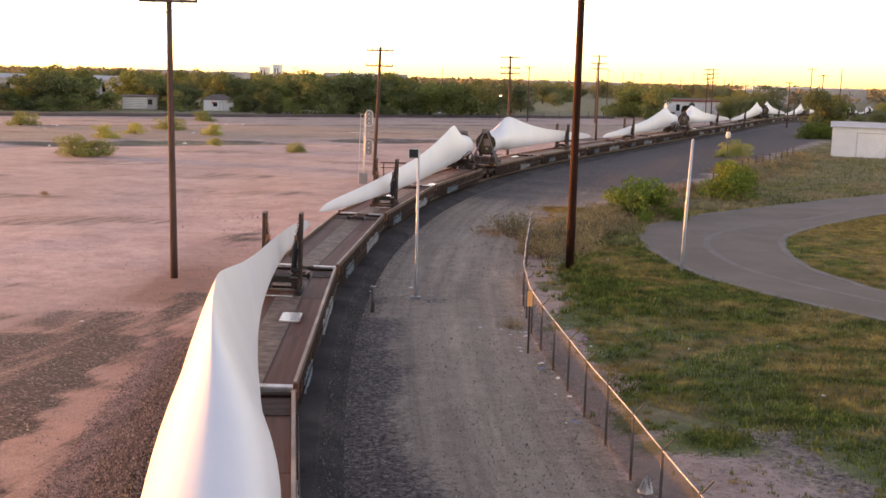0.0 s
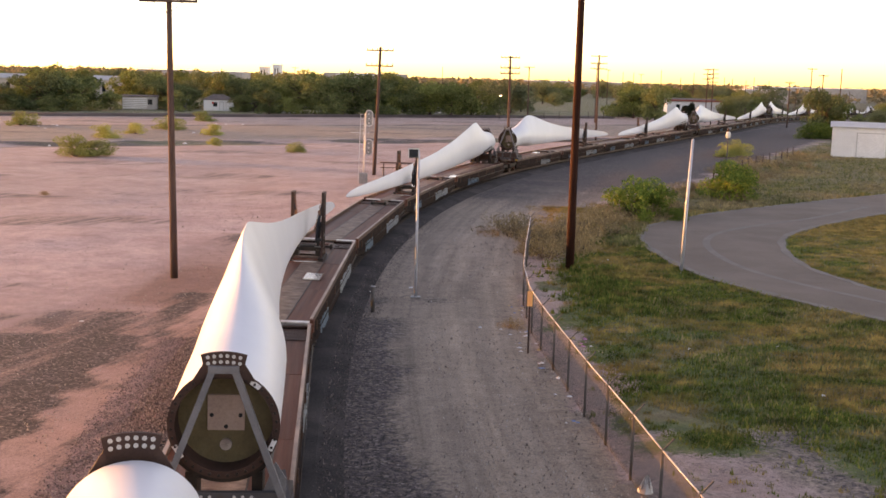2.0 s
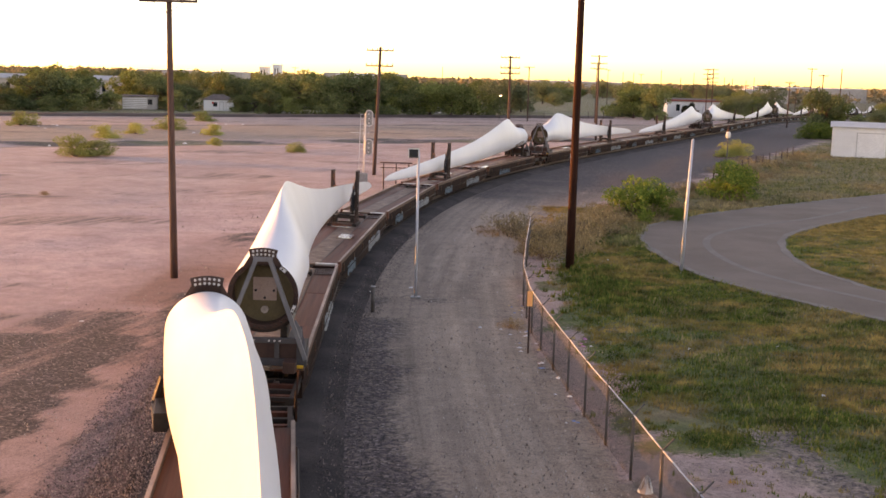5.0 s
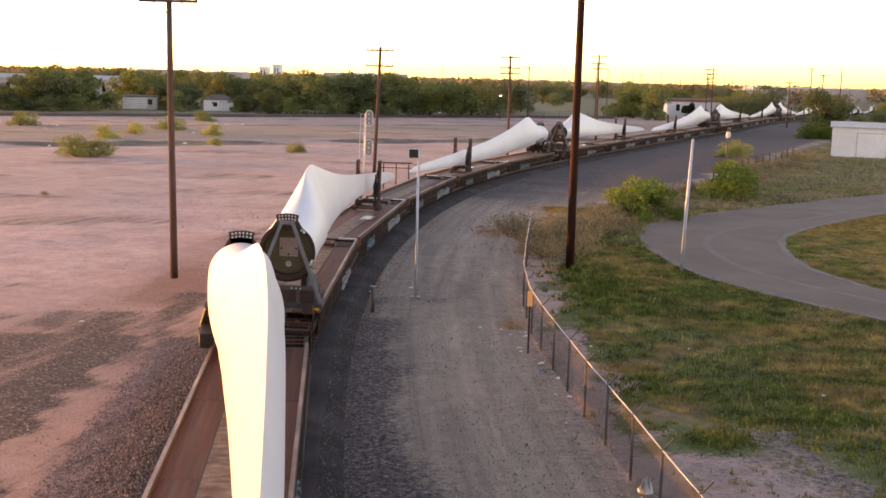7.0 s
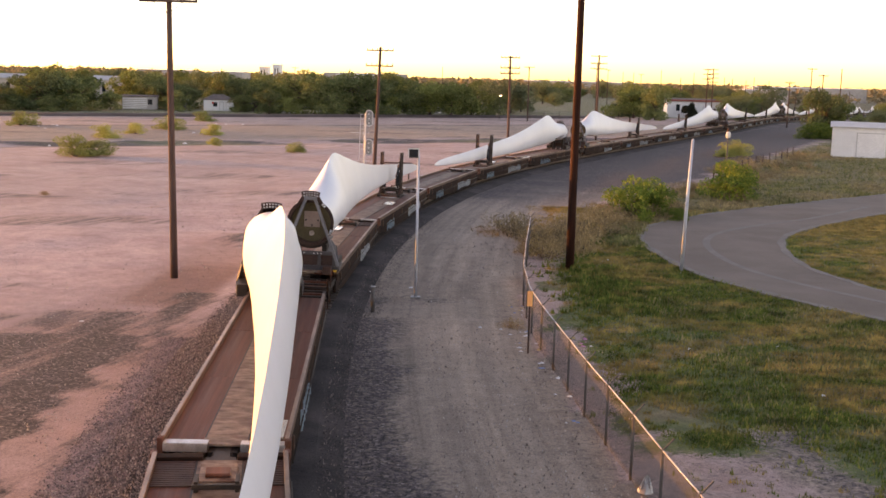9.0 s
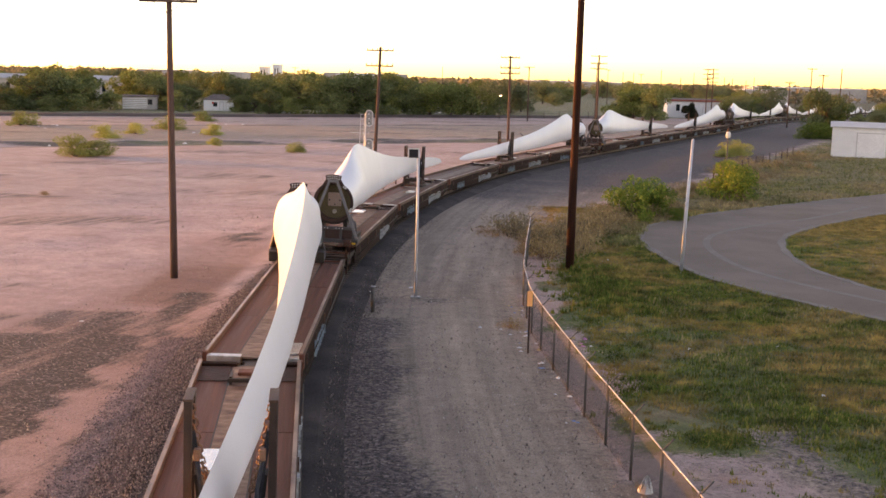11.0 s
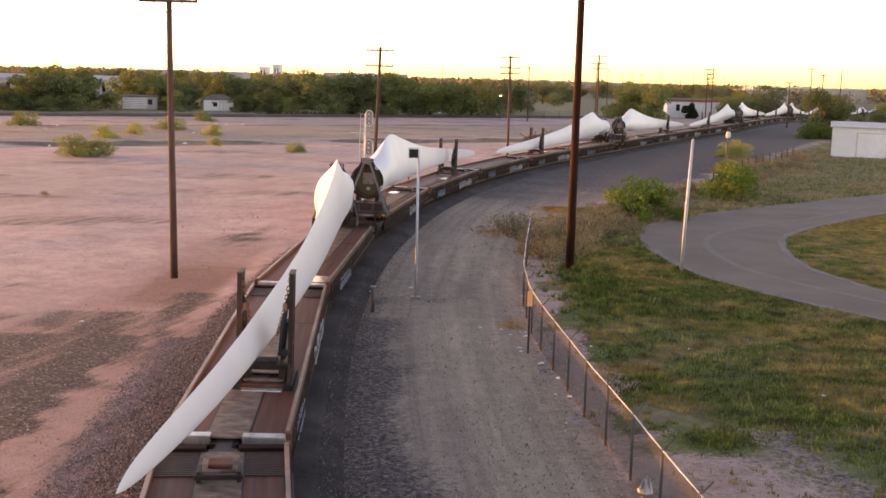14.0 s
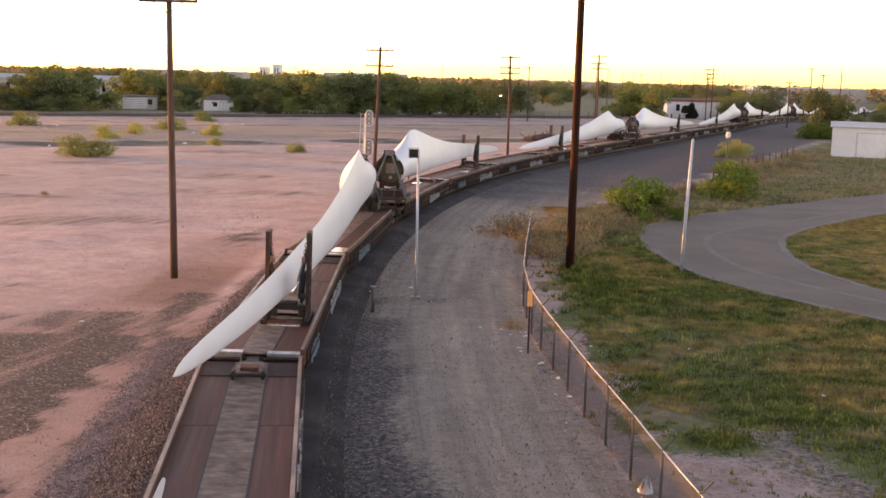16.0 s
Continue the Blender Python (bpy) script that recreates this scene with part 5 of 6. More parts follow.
# ---- chain-link fence
def mesh_material():
    m, nt, p = nodes_of("chain_link_wire")
    p.inputs["Base Color"].default_value, p.inputs["Metallic"].default_value, p.inputs["Roughness"].default_value = (0.021, 0.022, 0.025, 1), 0.0, 0.85
    uv = nt.nodes.new("ShaderNodeTexCoord")
    sep = nt.nodes.new("ShaderNodeSeparateXYZ")
    nt.links.new(uv.outputs["UV"], sep.inputs["Vector"])

    def wave(sign):
        a = nt.nodes.new("ShaderNodeMath")
        a.operation = "ADD" if sign > 0 else "SUBTRACT"
        nt.links.new(sep.outputs["X"], a.inputs[0])
        nt.links.new(sep.outputs["Y"], a.inputs[1])
        f = nt.nodes.new("ShaderNodeMath")
        f.operation = "PINGPONG"
        f.inputs[1].default_value = 0.035
        nt.links.new(a.outputs[0], f.inputs[0])
        g = nt.nodes.new("ShaderNodeMath")
        g.operation = "LESS_THAN"
        g.inputs[1].default_value = 0.009
        nt.links.new(f.outputs[0], g.inputs[0])
        return g
    mx = nt.nodes.new("ShaderNodeMath")
    mx.operation = "MAXIMUM"
    nt.links.new(wave(1).outputs[0], mx.inputs[0])
    nt.links.new(wave(-1).outputs[0], mx.inputs[1])
    nt.links.new(mx.outputs[0], p.inputs["Alpha"])
    return m


def fence():
    base = new("chain_link_fence")
    wire = mesh_material()
    # a post every 2.48 m
    run = [0.0]
    for a, b in zip(FENCE, FENCE[1:]):
        run.append(run[-1] + math.dist(a, b))
    xs = lambda d: float(np.interp(d, run, [q[0] for q in FENCE]))
    ys = lambda d: float(np.interp(d, run, [q[1] for q in FENCE]))
    H = 1.56
    mark = float(np.interp(24.9, [q[1] for q in FENCE], run))
    ends = [mark + 2.48 * i for i in range(-4, 16) if 0 <= mark + 2.48 * i <= run[-1]]
    for i, d in enumerate(ends):
        x, y = xs(d), ys(d)
        post = part("post", bm_tube(bmesh.new(), [(x, y, -0.1), (x, y, H + 0.03)], 0.035, 8), FENCESTEEL, base)
        part("barb_arm", bm_bar(bmesh.new(), (x, y, H), (x + 0.24, y + 0.02, H + 0.26), 0.03), FENCESTEEL, post)
    for a, b in zip(ends, ends[1:]):
        part("top_rail", bm_tube(bmesh.new(), [(xs(a), ys(a), H), (xs((a + b) / 2), ys((a + b) / 2), H - 0.01), (xs(b), ys(b), H)], 0.018, 8), TOPRAIL, base, "bright galvanised top rail")
        verts = [(xs(a), ys(a), 0.0), (xs(b), ys(b), 0.0), (xs(b), ys(b), H), (xs(a), ys(a), H)]
        me = raw("mesh_panel", verts, [(0, 1, 2, 3)], wire)
        uv = me.uv_layers.new(name="u")
        for k, q in enumerate(((0, 0), (b - a, 0), (b - a, H), (0, H))):
            uv.data[k].uv = q
        ob = new("mesh_panel", me)
        ob.parent = base
        tagged(ob, "grey chain-link mesh")
    tagged(base, "grey chain-link fence with a bright top rail", "fence")
    sign = new("marker_sign")
    sign.matrix_basis = pose(2.96, 36.8, 0)
    part("post", box(-0.03, 0.03, -0.03, 0.03, -0.05, 2.1), FRAMEBROWN, sign)
    part("panel", box(-0.09, 0.09, -0.05, -0.03, 1.62, 2.14, bevel=0.006), SIGNORANGE, sign, "orange marker panel")
    tagged(sign, "thin dark post with an orange marker panel", "marker sign")


fence()


# ---- paved road that loops round the grass
def filled(name, outline, z, material, thick=0.05):
    bm = bmesh.new()
    vs = [bm.verts.new((x, y, z)) for x, y in outline]
    f = bm.faces.new(vs)
    r = bmesh.ops.extrude_face_region(bm, geom=[f])
    for v in r["geom"]:
        if isinstance(v, bmesh.types.BMVert):
            v.co.z -= thick + 0.1
    bmesh.ops.triangulate(bm, faces=[q for q in bm.faces if len(q.verts) > 4])
    return mesh_of(name, bm, material)


def spline(pts, n=6):
    out = []
    for i in range(len(pts) - 1):
        p0, p1, p2, p3 = (Vector((*pts[min(max(k, 0), len(pts) - 1)], 0)) for k in (i - 1, i, i + 1, i + 2))
        for j in range(n):
            t = j / n
            q = 0.5 * (2 * p1 + (p2 - p0) * t + (2 * p0 - 5 * p1 + 4 * p2 - p3) * t * t + (3 * p1 - p0 - 3 * p2 + p3) * t ** 3)
            out.append((q.x, q.y))
    return out + [pts[-1]]


OUTER = [(70.0, 124.0), (50.0, 106.5), (38.4, 97.0), (27.1, 86.9), (18.5, 78.5), (13.3, 71.4), (11.6, 65.0), (11.6, 60.0), (12.5, 53.2), (15.1, 47.5), (17.7, 43.6), (23.0, 37.0), (30.0, 29.0)]
INNER = [(70.0, 116.0), (48.0, 96.5), (32.7, 82.3), (25.0, 73.7), (20.9, 67.7), (19.1, 61.7), (18.6, 56.0), (19.3, 52.5), (20.1, 49.8), (24.5, 43.0), (33.0, 33.0)]


def road():
    o, i = spline(OUTER), spline(INNER)
    tagged(new("road", filled("road", o + i[::-1], 0.06, ASPHALT)), "grey worn asphalt road bending round a grass plot", "road", kind="structure")
    # pale broken edge along the inside of the bend
    for line, name in ((i, "road_edge"), (o, "road_edge")):
        rim = []
        for sgn in (1, -1):
            row = []
            for k, (x, y) in enumerate(line):
                x1, y1 = line[min(k + 1, len(line) - 1)]
                x0, y0 = line[max(k - 1, 0)]
                l = math.hypot(x1 - x0, y1 - y0)
                w = 0.2 * (1 + 0.35 * math.sin(k * 1.7)) * sgn
                row.append((x - w * (y1 - y0) / l, y + w * (x1 - x0) / l))
            rim += row if sgn > 0 else row[::-1]
        tagged(new(name, filled(name, rim, 0.075, CHIPS, 0.02)), "pale crumbled edge of the asphalt road", "road edge", kind="structure")
    # pale worn arc inside the bend, a thin skin of chippings
    mid = spline([(33.0, 86.5), (25.8, 77.8), (19.4, 71.6), (16.2, 67.0), (14.9, 62.0), (15.0, 56.3), (16.4, 51.8), (19.5, 46.5)])
    w = 0.2
    edge = []
    for sgn in (1, -1):
        row = []
        for k, (x, y) in enumerate(mid):
            x1, y1 = mid[min(k + 1, len(mid) - 1)]
            x0, y0 = mid[max(k - 1, 0)]
            l = math.hypot(x1 - x0, y1 - y0)
            row.append((x - sgn * w * (y1 - y0) / l, y + sgn * w * (x1 - x0) / l))
        edge += row if sgn > 0 else row[::-1]
    tagged(new("road_wear", filled("road_wear", edge, 0.066, CHIPS, 0.0)), "pale worn chippings in an arc on the road", "road", kind="structure")


road()


# ---- plants
def leaf_cloud(rng, lobes, count, size, flat=0.8, shell=0.55, wide=0.45):
    """Many small leaf clumps spread through ellipsoid lobes (centre, radii)."""
    verts, faces = [], []
    vol = [l[1][0] * l[1][1] * l[1][2] for l in lobes]
    for (cx, cy, cz), (rx, ry, rz) in rng.choices(lobes, vol, k=count):
        while True:
            u = Vector((rng.uniform(-1, 1), rng.uniform(-1, 1), rng.uniform(-1, 1)))
            if 0.05 < u.length < 1:
                break
        u = u * (u.length ** (shell - 1))
        c = Vector((cx + u.x * rx, cy + u.y * ry, cz + u.z * rz))
        c += Vector((rng.gauss(0, 0.1 * rx), rng.gauss(0, 0.1 * ry), rng.gauss(0, 0.08 * rz)))
        s = size * rng.uniform(0.5, 1.3)
        a = Vector((rng.gauss(0, 1), rng.gauss(0, 1), rng.gauss(0, flat))).normalized()
        b = a.orthogonal().normalized()
        b.rotate(Matrix.Rotation(rng.uniform(0, 6.3), 3, a))
        k = len(verts)
        m = c + a * s * 0.35 + b.cross(a) * s * 0.2
        verts += [tuple(c - a * s), tuple(m + b * s * wide), tuple(c + a * s), tuple(m - b * s * wide)]
        faces.append((k, k + 1, k + 2, k + 3))
    return verts, faces


def tree_kind(name, seed, height, spread, count, size, leaf, label, multi=False, wide=0.45, flat=0.8):
    rng = random.Random(seed)
    base = new(name)
    lobes = []
    limbs = bmesh.new()
    top = height * (0.32 if not multi else 0.1)
    if not multi:
        part("trunk", bm_tube(bmesh.new(), [(0, 0, -0.2), (0.05, 0.02, top * 0.5), (0.1, -0.05, top)], [height * 0.034, height * 0.026, height * 0.022], 9), BARK, base)
    n = rng.randint(15, 19) if not multi else rng.randint(9, 12)
    for i in range(n):
        a = i * 2.4 + rng.uniform(-0.5, 0.5)
        r = spread * rng.uniform(0.25, 0.95)
        z = height * (rng.uniform(0.14, 0.8) if multi else rng.uniform(0.2, 0.9)) * (1.1 - 0.3 * r / spread)
        c = (r * math.cos(a), r * math.sin(a), z)
        k = spread * (rng.uniform(0.26, 0.5) if multi else rng.uniform(0.2, 0.38))
        lobes.append((c, (k * rng.uniform(0.8, 1.3), k * rng.uniform(0.8, 1.3), min(k * rng.uniform(0.55, 0.9), z * 0.95))))
        s = (0.1, -0.05, top) if not multi else (rng.uniform(-0.2, 0.2), rng.uniform(-0.2, 0.2), 0.0)
        bm_tube(limbs, [s, (c[0] * 0.5, c[1] * 0.5, (s[2] + z) * 0.5 + 0.05 * height), c], [height * 0.016, height * 0.011, height * 0.004], 6)
    lobes.append(((0, 0, height * 0.78), (spread * 0.4, spread * 0.4, height * 0.2)))
    lobes.append(((0, 0, height * 0.36), (spread * 0.5, spread * 0.5, height * 0.26)))
    for i in range(5 if multi or seed % 3 == 0 else 1):
        a, r = rng.uniform(0, math.tau), spread * rng.uniform(0.5, 1.1)
        lobes.append(((r * math.cos(a), r * math.sin(a), height * 0.13), (spread * 0.34, spread * 0.34, height * 0.14)))
    tagged(part("branching", limbs, BARK, base), kind="stuff")
    v, f = leaf_cloud(rng, lobes, count, size, flat, wide=wide)
    crown = new("crown", raw("crown", v, f, leaf))
    crown.parent = base
    return tagged(base, label, "tree" if not multi else "bush")


def plant_all():
    rng = random.Random(21)
    kinds = [tree_kind("elm_tree", 30 + k, 8.0, 4.4 + 0.5 * (k % 3), 5600, 0.25, (LEAFDARK, LEAFOLIVE, LEAFMIDHAZE)[k % 3], ("dense dark green spreading tree", "olive-green spreading tree with dense leaves", "brownish green spreading tree paled with painted haze")[k % 3]) for k in range(9)]
    spots = []
    # the belt along the far side of the yard
    for x, y, h, *thin in ((-104, 232, 8), (-98, 240, 9), (-92, 236, 8.6), (-86, 240, 9.4), (-80, 243, 9), (-82, 252, 7.4), (-89, 256, 10), (-97, 262, 10), (-108, 250, 9.5),
                    (-45, 268, 9), (-43, 272, 9), (-38, 268, 8.5), (-33, 262, 10.5), (-28, 256, 11.0), (-24, 262, 10.5), (-18, 262, 11), (-14, 268, 10.5), (-9, 264, 9), (-4, 266, 9.6), (1, 266, 8.8), (6, 272, 9), (-49, 282, 9.5), (-57, 290, 9.5), (-75.6, 253, 4.8), (-61, 255, 4.6), (-65.5, 266, 7.4), (-63.2, 270, 8.0), (-72, 274, 8.4), (-78, 276, 8.8), (-52, 276, 8.6), (-55.5, 280, 9.0), (112, 450, 10.0), (-69, 268, 6.6), (-47.5, 259, 4.0),
                    (17, 300, 8.5), (21, 318, 6.5), (13, 340, 8), (48.5, 292, 8.6), (52.5, 296, 7.6, 0.8), (47, 300, 7.6), (69.5, 208.0, 8.6, 0.75), (73.0, 212.0, 7.4, 0.7), (51.5, 278, 8.6, 0.6), (98, 380, 8.6, 0.8), (110, 300, 3.6), (122, 318, 4.0), (118, 286, 3.2), (104, 262, 3.0), (108, 384, 11)):
        spots.append((x, y, h, *thin))
    for k in range(15):
        x = rng.uniform(-112, 12)
        if -82 < x < -64 or -60 < x < -46:
            continue
        spots.append((x, 238 + (x + 82) * 0.36 + rng.uniform(-4, 10), rng.uniform(2.5, 6.0)))
    for k in range(230):
        y = 300 + 420 * rng.random() ** 1.2
        x = rng.uniform(-0.45, 0.42) * y
        if -0.02 * y < x < 0.16 * y and y < 460 and rng.random() < 0.8:
            continue
        off = x - float(np.interp(y, LY[::8], LX[::8]))
        if -9 < off < 9:
            continue
        spots.append((x, y, rng.uniform(2.6, 4.6) if off > 0 and y < 480 else rng.uniform(5.0, 9.6)))
    used = set()
    for i, (x, y, h, *thin) in enumerate(spots):
        # the haze-coloured trees only stand beyond 300 m
        k = kinds[rng.choice((0, 3, 6, 1, 4, 7, 0, 3)) if y < 300 else rng.choice((0, 1, 2, 5, 8, 4, 2))]
        # lower growth before the roofs that show through the belt
        for a, b, near, top, slope in ((-0.318, -0.288, 332, 9.0, 0.0125), (-0.42, -0.386, 332, 9.0, 0.0115), (-0.216, -0.182, 560, 8.0, 0.001), (-0.108, -0.042, 500, 7.6, 0.0)):
            if a < x / y < b and y < near and (y > 300 or slope > 0.01):
                h = min(h, top - slope * y)
        s = h / 8.0
        m = pose(x, y, -sunk(x, y), 0, 0, rng.uniform(0, 360))
        if k.name in used:
            ob = copy_thing(k, m)
        else:
            used.add(k.name)
            ob = k
            ob.matrix_basis = m
        s *= rng.uniform(0.72, 1.08)
        w = thin[0] if thin else 1.0
        ob.scale = (s * w * rng.uniform(0.85, 1.35), s * w * rng.uniform(0.85, 1.35), s)
        tagged(ob, group="trees beyond the yard")
    cedar = tree_kind("round_cedar_bush", 81, 4.6, 1.9, 6000, 0.2, LEAFCEDAR, "dense dark round cedar bush before a long building", True)
    cedar.matrix_basis = pose(68.3, 314.0, -sunk(68.3, 314.0))
    bush = [tree_kind("mesquite_bush", 60 + k, 2.4, 2.1, 4200, 0.095, LEAFBRIGHT, "bright yellow-green feathery bush", True) for k in range(3)]
    bush += [tree_kind("green_shrub", 66 + k, 2.4, 2.1, 3000, 0.12, LEAFGREEN, "leafy green shrub beside the lane", True) for k in range(2)]
    place = [(-38.7, 116.8, 1.0), (-36.6, 117.6, 0.72), (-66.6, 175.5, 1.0), (-45.1, 148.5, 0.8), (-44.4, 160.4, 0.66), (-42.8, 173.5, 1.0), (-33.7, 161.2, 0.74), (-28.7, 139.1, 0.42), (-17.3, 130.9, 0.55), (-44.6, 206.0, 0.85),
             (13.0, 76.6, 1.2), (14.4, 77.2, 0.95), (22.6, 90.0, 1.35), (23.6, 91.0, 0.95), (38.0, 147.3, 0.9), (36.0, 143.0, 0.6), (67.0, 200.0, 1.3), (64.5, 200.5, 1.1), (69.5, 199.5, 1.2), (13.2, 73.0, 0.34), (15.8, 74.4, 0.4)]
    for i, (x, y, s) in enumerate(place):
        k = bush[i % 3] if y > 100 and x < 50 else bush[3 + i % 2]
        m = pose(x, y, 0, 0, 0, rng.uniform(0, 360))
        ob = copy_thing(k, m) if k.name in used else k
        used.add(k.name)
        ob.matrix_basis = m
        ob.scale = (s * 0.8, s * 0.8, s) if y < 100 else (s * 1.1, s * 1.1, s)
        tagged(ob, group="bushes on the open ground")
    dry = tree_kind("dry_weed_clump", 71, 0.9, 0.9, 520, 0.16, SCRUB, "dry brown weeds beside the fence", True, 0.08, 2.2)
    first = True
    for i in range(102):
        if i < 50:
            y = rng.uniform(50, 84)
            x = float(np.interp(y, [45, 55, 64, 72, 84], [4.6, 6.6, 7.4, 10.2, 17.0])) + rng.gauss(0, 0.9)
        elif i < 100:
            y = rng.uniform(84, 150)
            x = float(np.interp(y, [84, 100, 150], [17.0, 25.0, 47.0])) + rng.gauss(0, 2.5)
        else:
            x, y = -28.6 + rng.gauss(0, 0.35), 80.3 + rng.gauss(0, 0.3)
        if i == 0:
            x, y = 2.7, 40.6
        elif i < 9:
            x, y = 3.7 + rng.uniform(0.2, 2.2), rng.uniform(56, 67)
        m = pose(x, y, 0, 0, 0, rng.uniform(0, 360))
        ob = dry if first else copy_thing(dry, m)
        first = False
        ob.matrix_basis = m
        s = 0.4 if i == 0 else rng.uniform(0.35, 1.1) * (0.6 if i > 99 else 1.3 if i < 50 else 1.0)
        ob.scale = (s * 1.5, s * 1.5, s)
        tagged(ob, group="dry weeds along the fence")


plant_all()


def grass_tufts():
    rng = random.Random(33)
    verts, faces = [], []
    made = 0
    while made < 120000:
        y = 19 + 62 * rng.random() ** 1.25
        x = rng.uniform(5, 44)
        if x > 3 + 0.42 * y + 2:
            continue
        fx = float(np.interp(y, [q[1] for q in FENCE], [q[0] for q in FENCE]))
        rt = x - fx
        if rt < 0.9 or (rt < 2.2 and rng.random() < 0.4):
            continue
        bare = y + 1.1 * math.sin(x * 0.9) + 0.9 * math.sin(y * 0.7 + x * 0.4)
        patch = math.hypot(x - 7.3, (y - 28.0 - 0.25 * (x - 7.3)) * 1.1) < 1.0 or x > 9.8 + 0.6 * math.sin(y * 1.3)
        if bare < 29 and rng.random() < (0.4 if patch else 0.97):
            continue
        ro = float(np.interp(y, [29, 37, 43.6, 47.5, 53.2, 60, 65, 71.4, 78.5, 87], [30, 23, 17.7, 15.1, 12.5, 11.6, 11.6, 13.3, 18.5, 27.1]))
        if y < 82 and x > ro - 0.1:
            ri = float(np.interp(y, [33, 43, 49.8, 52.5, 56, 61.7, 67.7, 73.7, 82.3], [33, 24.5, 20.1, 19.3, 18.6, 19.1, 20.9, 25, 32.7]))
            if x < ri + 0.1:
                continue
        made += 1
        s = rng.uniform(0.03, 0.09) * (1.0 if rt > 2 else 0.7)
        for j in range(3):
            a = rng.uniform(0, math.tau)
            u, w = Vector((math.cos(a), math.sin(a), 0)), s * rng.uniform(0.2, 0.5)
            lean = u.orthogonal() * s * rng.uniform(-1.2, 1.2)
            c = Vector((x + rng.gauss(0, 0.05), y + rng.gauss(0, 0.05), 0.0))
            k = len(verts)
            verts += [tuple(c - u * w), tuple(c + u * w), tuple(c + lean + Vector((0, 0, s * rng.uniform(0.7, 1.3))))]
            faces.append((k, k + 1, k + 2))
    # a low weedy patch and scattered clumps on the bare dirt beside the fence
    clumps = [(7.3 + rng.gauss(0, 0.5), 28.0 + rng.gauss(0, 0.4), 0.08, 8) for i in range(520)]
    clumps += [(rng.uniform(5.6, 11.0), 19 + 10.5 * rng.random(), rng.uniform(0.04, 0.09), 30) for i in range(90)]
    clumps += [(rng.gauss(7.3, 1.2), rng.uniform(43, 55), rng.uniform(0.10, 0.24), 14) for i in range(420)]
    clumps += [(rng.gauss(5.6, 0.7), rng.uniform(28, 46), rng.uniform(0.06, 0.12), 22) for i in range(110)]
    for x, y, s, blades in clumps:
        for j in range(blades):
            a = rng.uniform(0, math.tau)
            u, w = Vector((math.cos(a), math.sin(a), 0)), s * rng.uniform(0.16, 0.34)
            lean = u.orthogonal() * s * rng.uniform(-0.7, 0.7)
            c = Vector((x + rng.gauss(0, 0.09), y + rng.gauss(0, 0.09), -0.01))
            k = len(verts)
            verts += [tuple(c - u * w), tuple(c + u * w), tuple(c + lean + Vector((0, 0, s * rng.uniform(0.5, 1.1))))]
            faces.append((k, k + 1, k + 2))
    rough_v, rough_f = [], []
    made = 0
    while made < 27000:
        y = 62 + 125 * rng.random() ** 1.3
        x = rng.uniform(6, 0.42 * y + 6)
        fx = float(np.interp(y, [64, 75, 90, 120, 200], [5.6, 9.2, 15.5, 31.0, 68.0]))
        ro = float(np.interp(y, [60, 65, 71.4, 78.5, 86.9, 97, 106.5, 124, 200], [11.4, 11.4, 13.1, 18.3, 26.9, 38.2, 49.8, 70, 160]))
        if x < fx + 0.8 + rng.random() ** 2 * 4 or x > ro:
            continue
        made += 1
        s = rng.uniform(0.06, 0.18) * (1.6 if rng.random() < 0.1 else 1.0)
        if x > ro - 1.2:
            s *= 1.5
        for j in range(4):
            a = rng.uniform(0, math.tau)
            u, w = Vector((math.cos(a), math.sin(a), 0)), s * rng.uniform(0.14, 0.34)
            lean = u.orthogonal() * s * rng.uniform(-0.6, 0.6)
            c = Vector((x + rng.gauss(0, 0.12), y + rng.gauss(0, 0.12), -0.02))
            k = len(rough_v)
            rough_v += [tuple(c - u * w), tuple(c + u * w), tuple(c + lean + Vector((0, 0, s * rng.uniform(0.6, 1.2))))]
            rough_f.append((k, k + 1, k + 2))
    # straw-coloured tufts on the drier part of the lawn
    made = 0
    while made < 7000:
        x, y = rng.uniform(8.5, 27.0), rng.uniform(25.5, 47.0)
        ro = float(np.interp(y, [24, 29, 37, 43.6, 47.5], [34, 29.5, 22.6, 17.4, 14.8]))
        if x > ro or math.sin(x * 0.9 + 1.3 * math.sin(y * 0.5)) + math.sin(y * 0.8 + x * 0.3) + rng.gauss(0, 0.5) < 0.35 - 0.09 * (x - 10):
            continue
        made += 1
        s = rng.uniform(0.05, 0.14)
        for j in range(4):
            a = rng.uniform(0, math.tau)
            u, w = Vector((math.cos(a), math.sin(a), 0)), s * rng.uniform(0.2, 0.42)
            lean = u.orthogonal() * s * rng.uniform(-0.9, 0.9)
            c = Vector((x + rng.gauss(0, 0.08), y + rng.gauss(0, 0.08), 0.0))
            k = len(rough_v)
            rough_v += [tuple(c - u * w), tuple(c + u * w), tuple(c + lean + Vector((0, 0, s * rng.uniform(0.5, 1.0))))]
            rough_f.append((k, k + 1, k + 2))
    for name, vs, fs, mt, lab in (("rough_grass", rough_v, rough_f, DRYGRASS, "rough dry grass and weeds round the road bend"), ("grass", verts, faces, GRASS, "patchy green and straw-coloured grass")):
        me = raw(name, vs, fs, mt)
        at = np.array(vs)
        how = np.maximum(lawn_dryness(at[:, 0], at[:, 1]), smooth(58, 78, at[:, 1])) if name == "grass" else np.clip(0.35 + 0.35 * lumps(at[:, 0], at[:, 1], 0.4, 61), 0, 1)
        me.attributes.new("dryness", "FLOAT", "POINT").data.foreach_set("value", how.astype(np.float32))
        tagged(new(name, me), lab, "grass", kind="stuff")


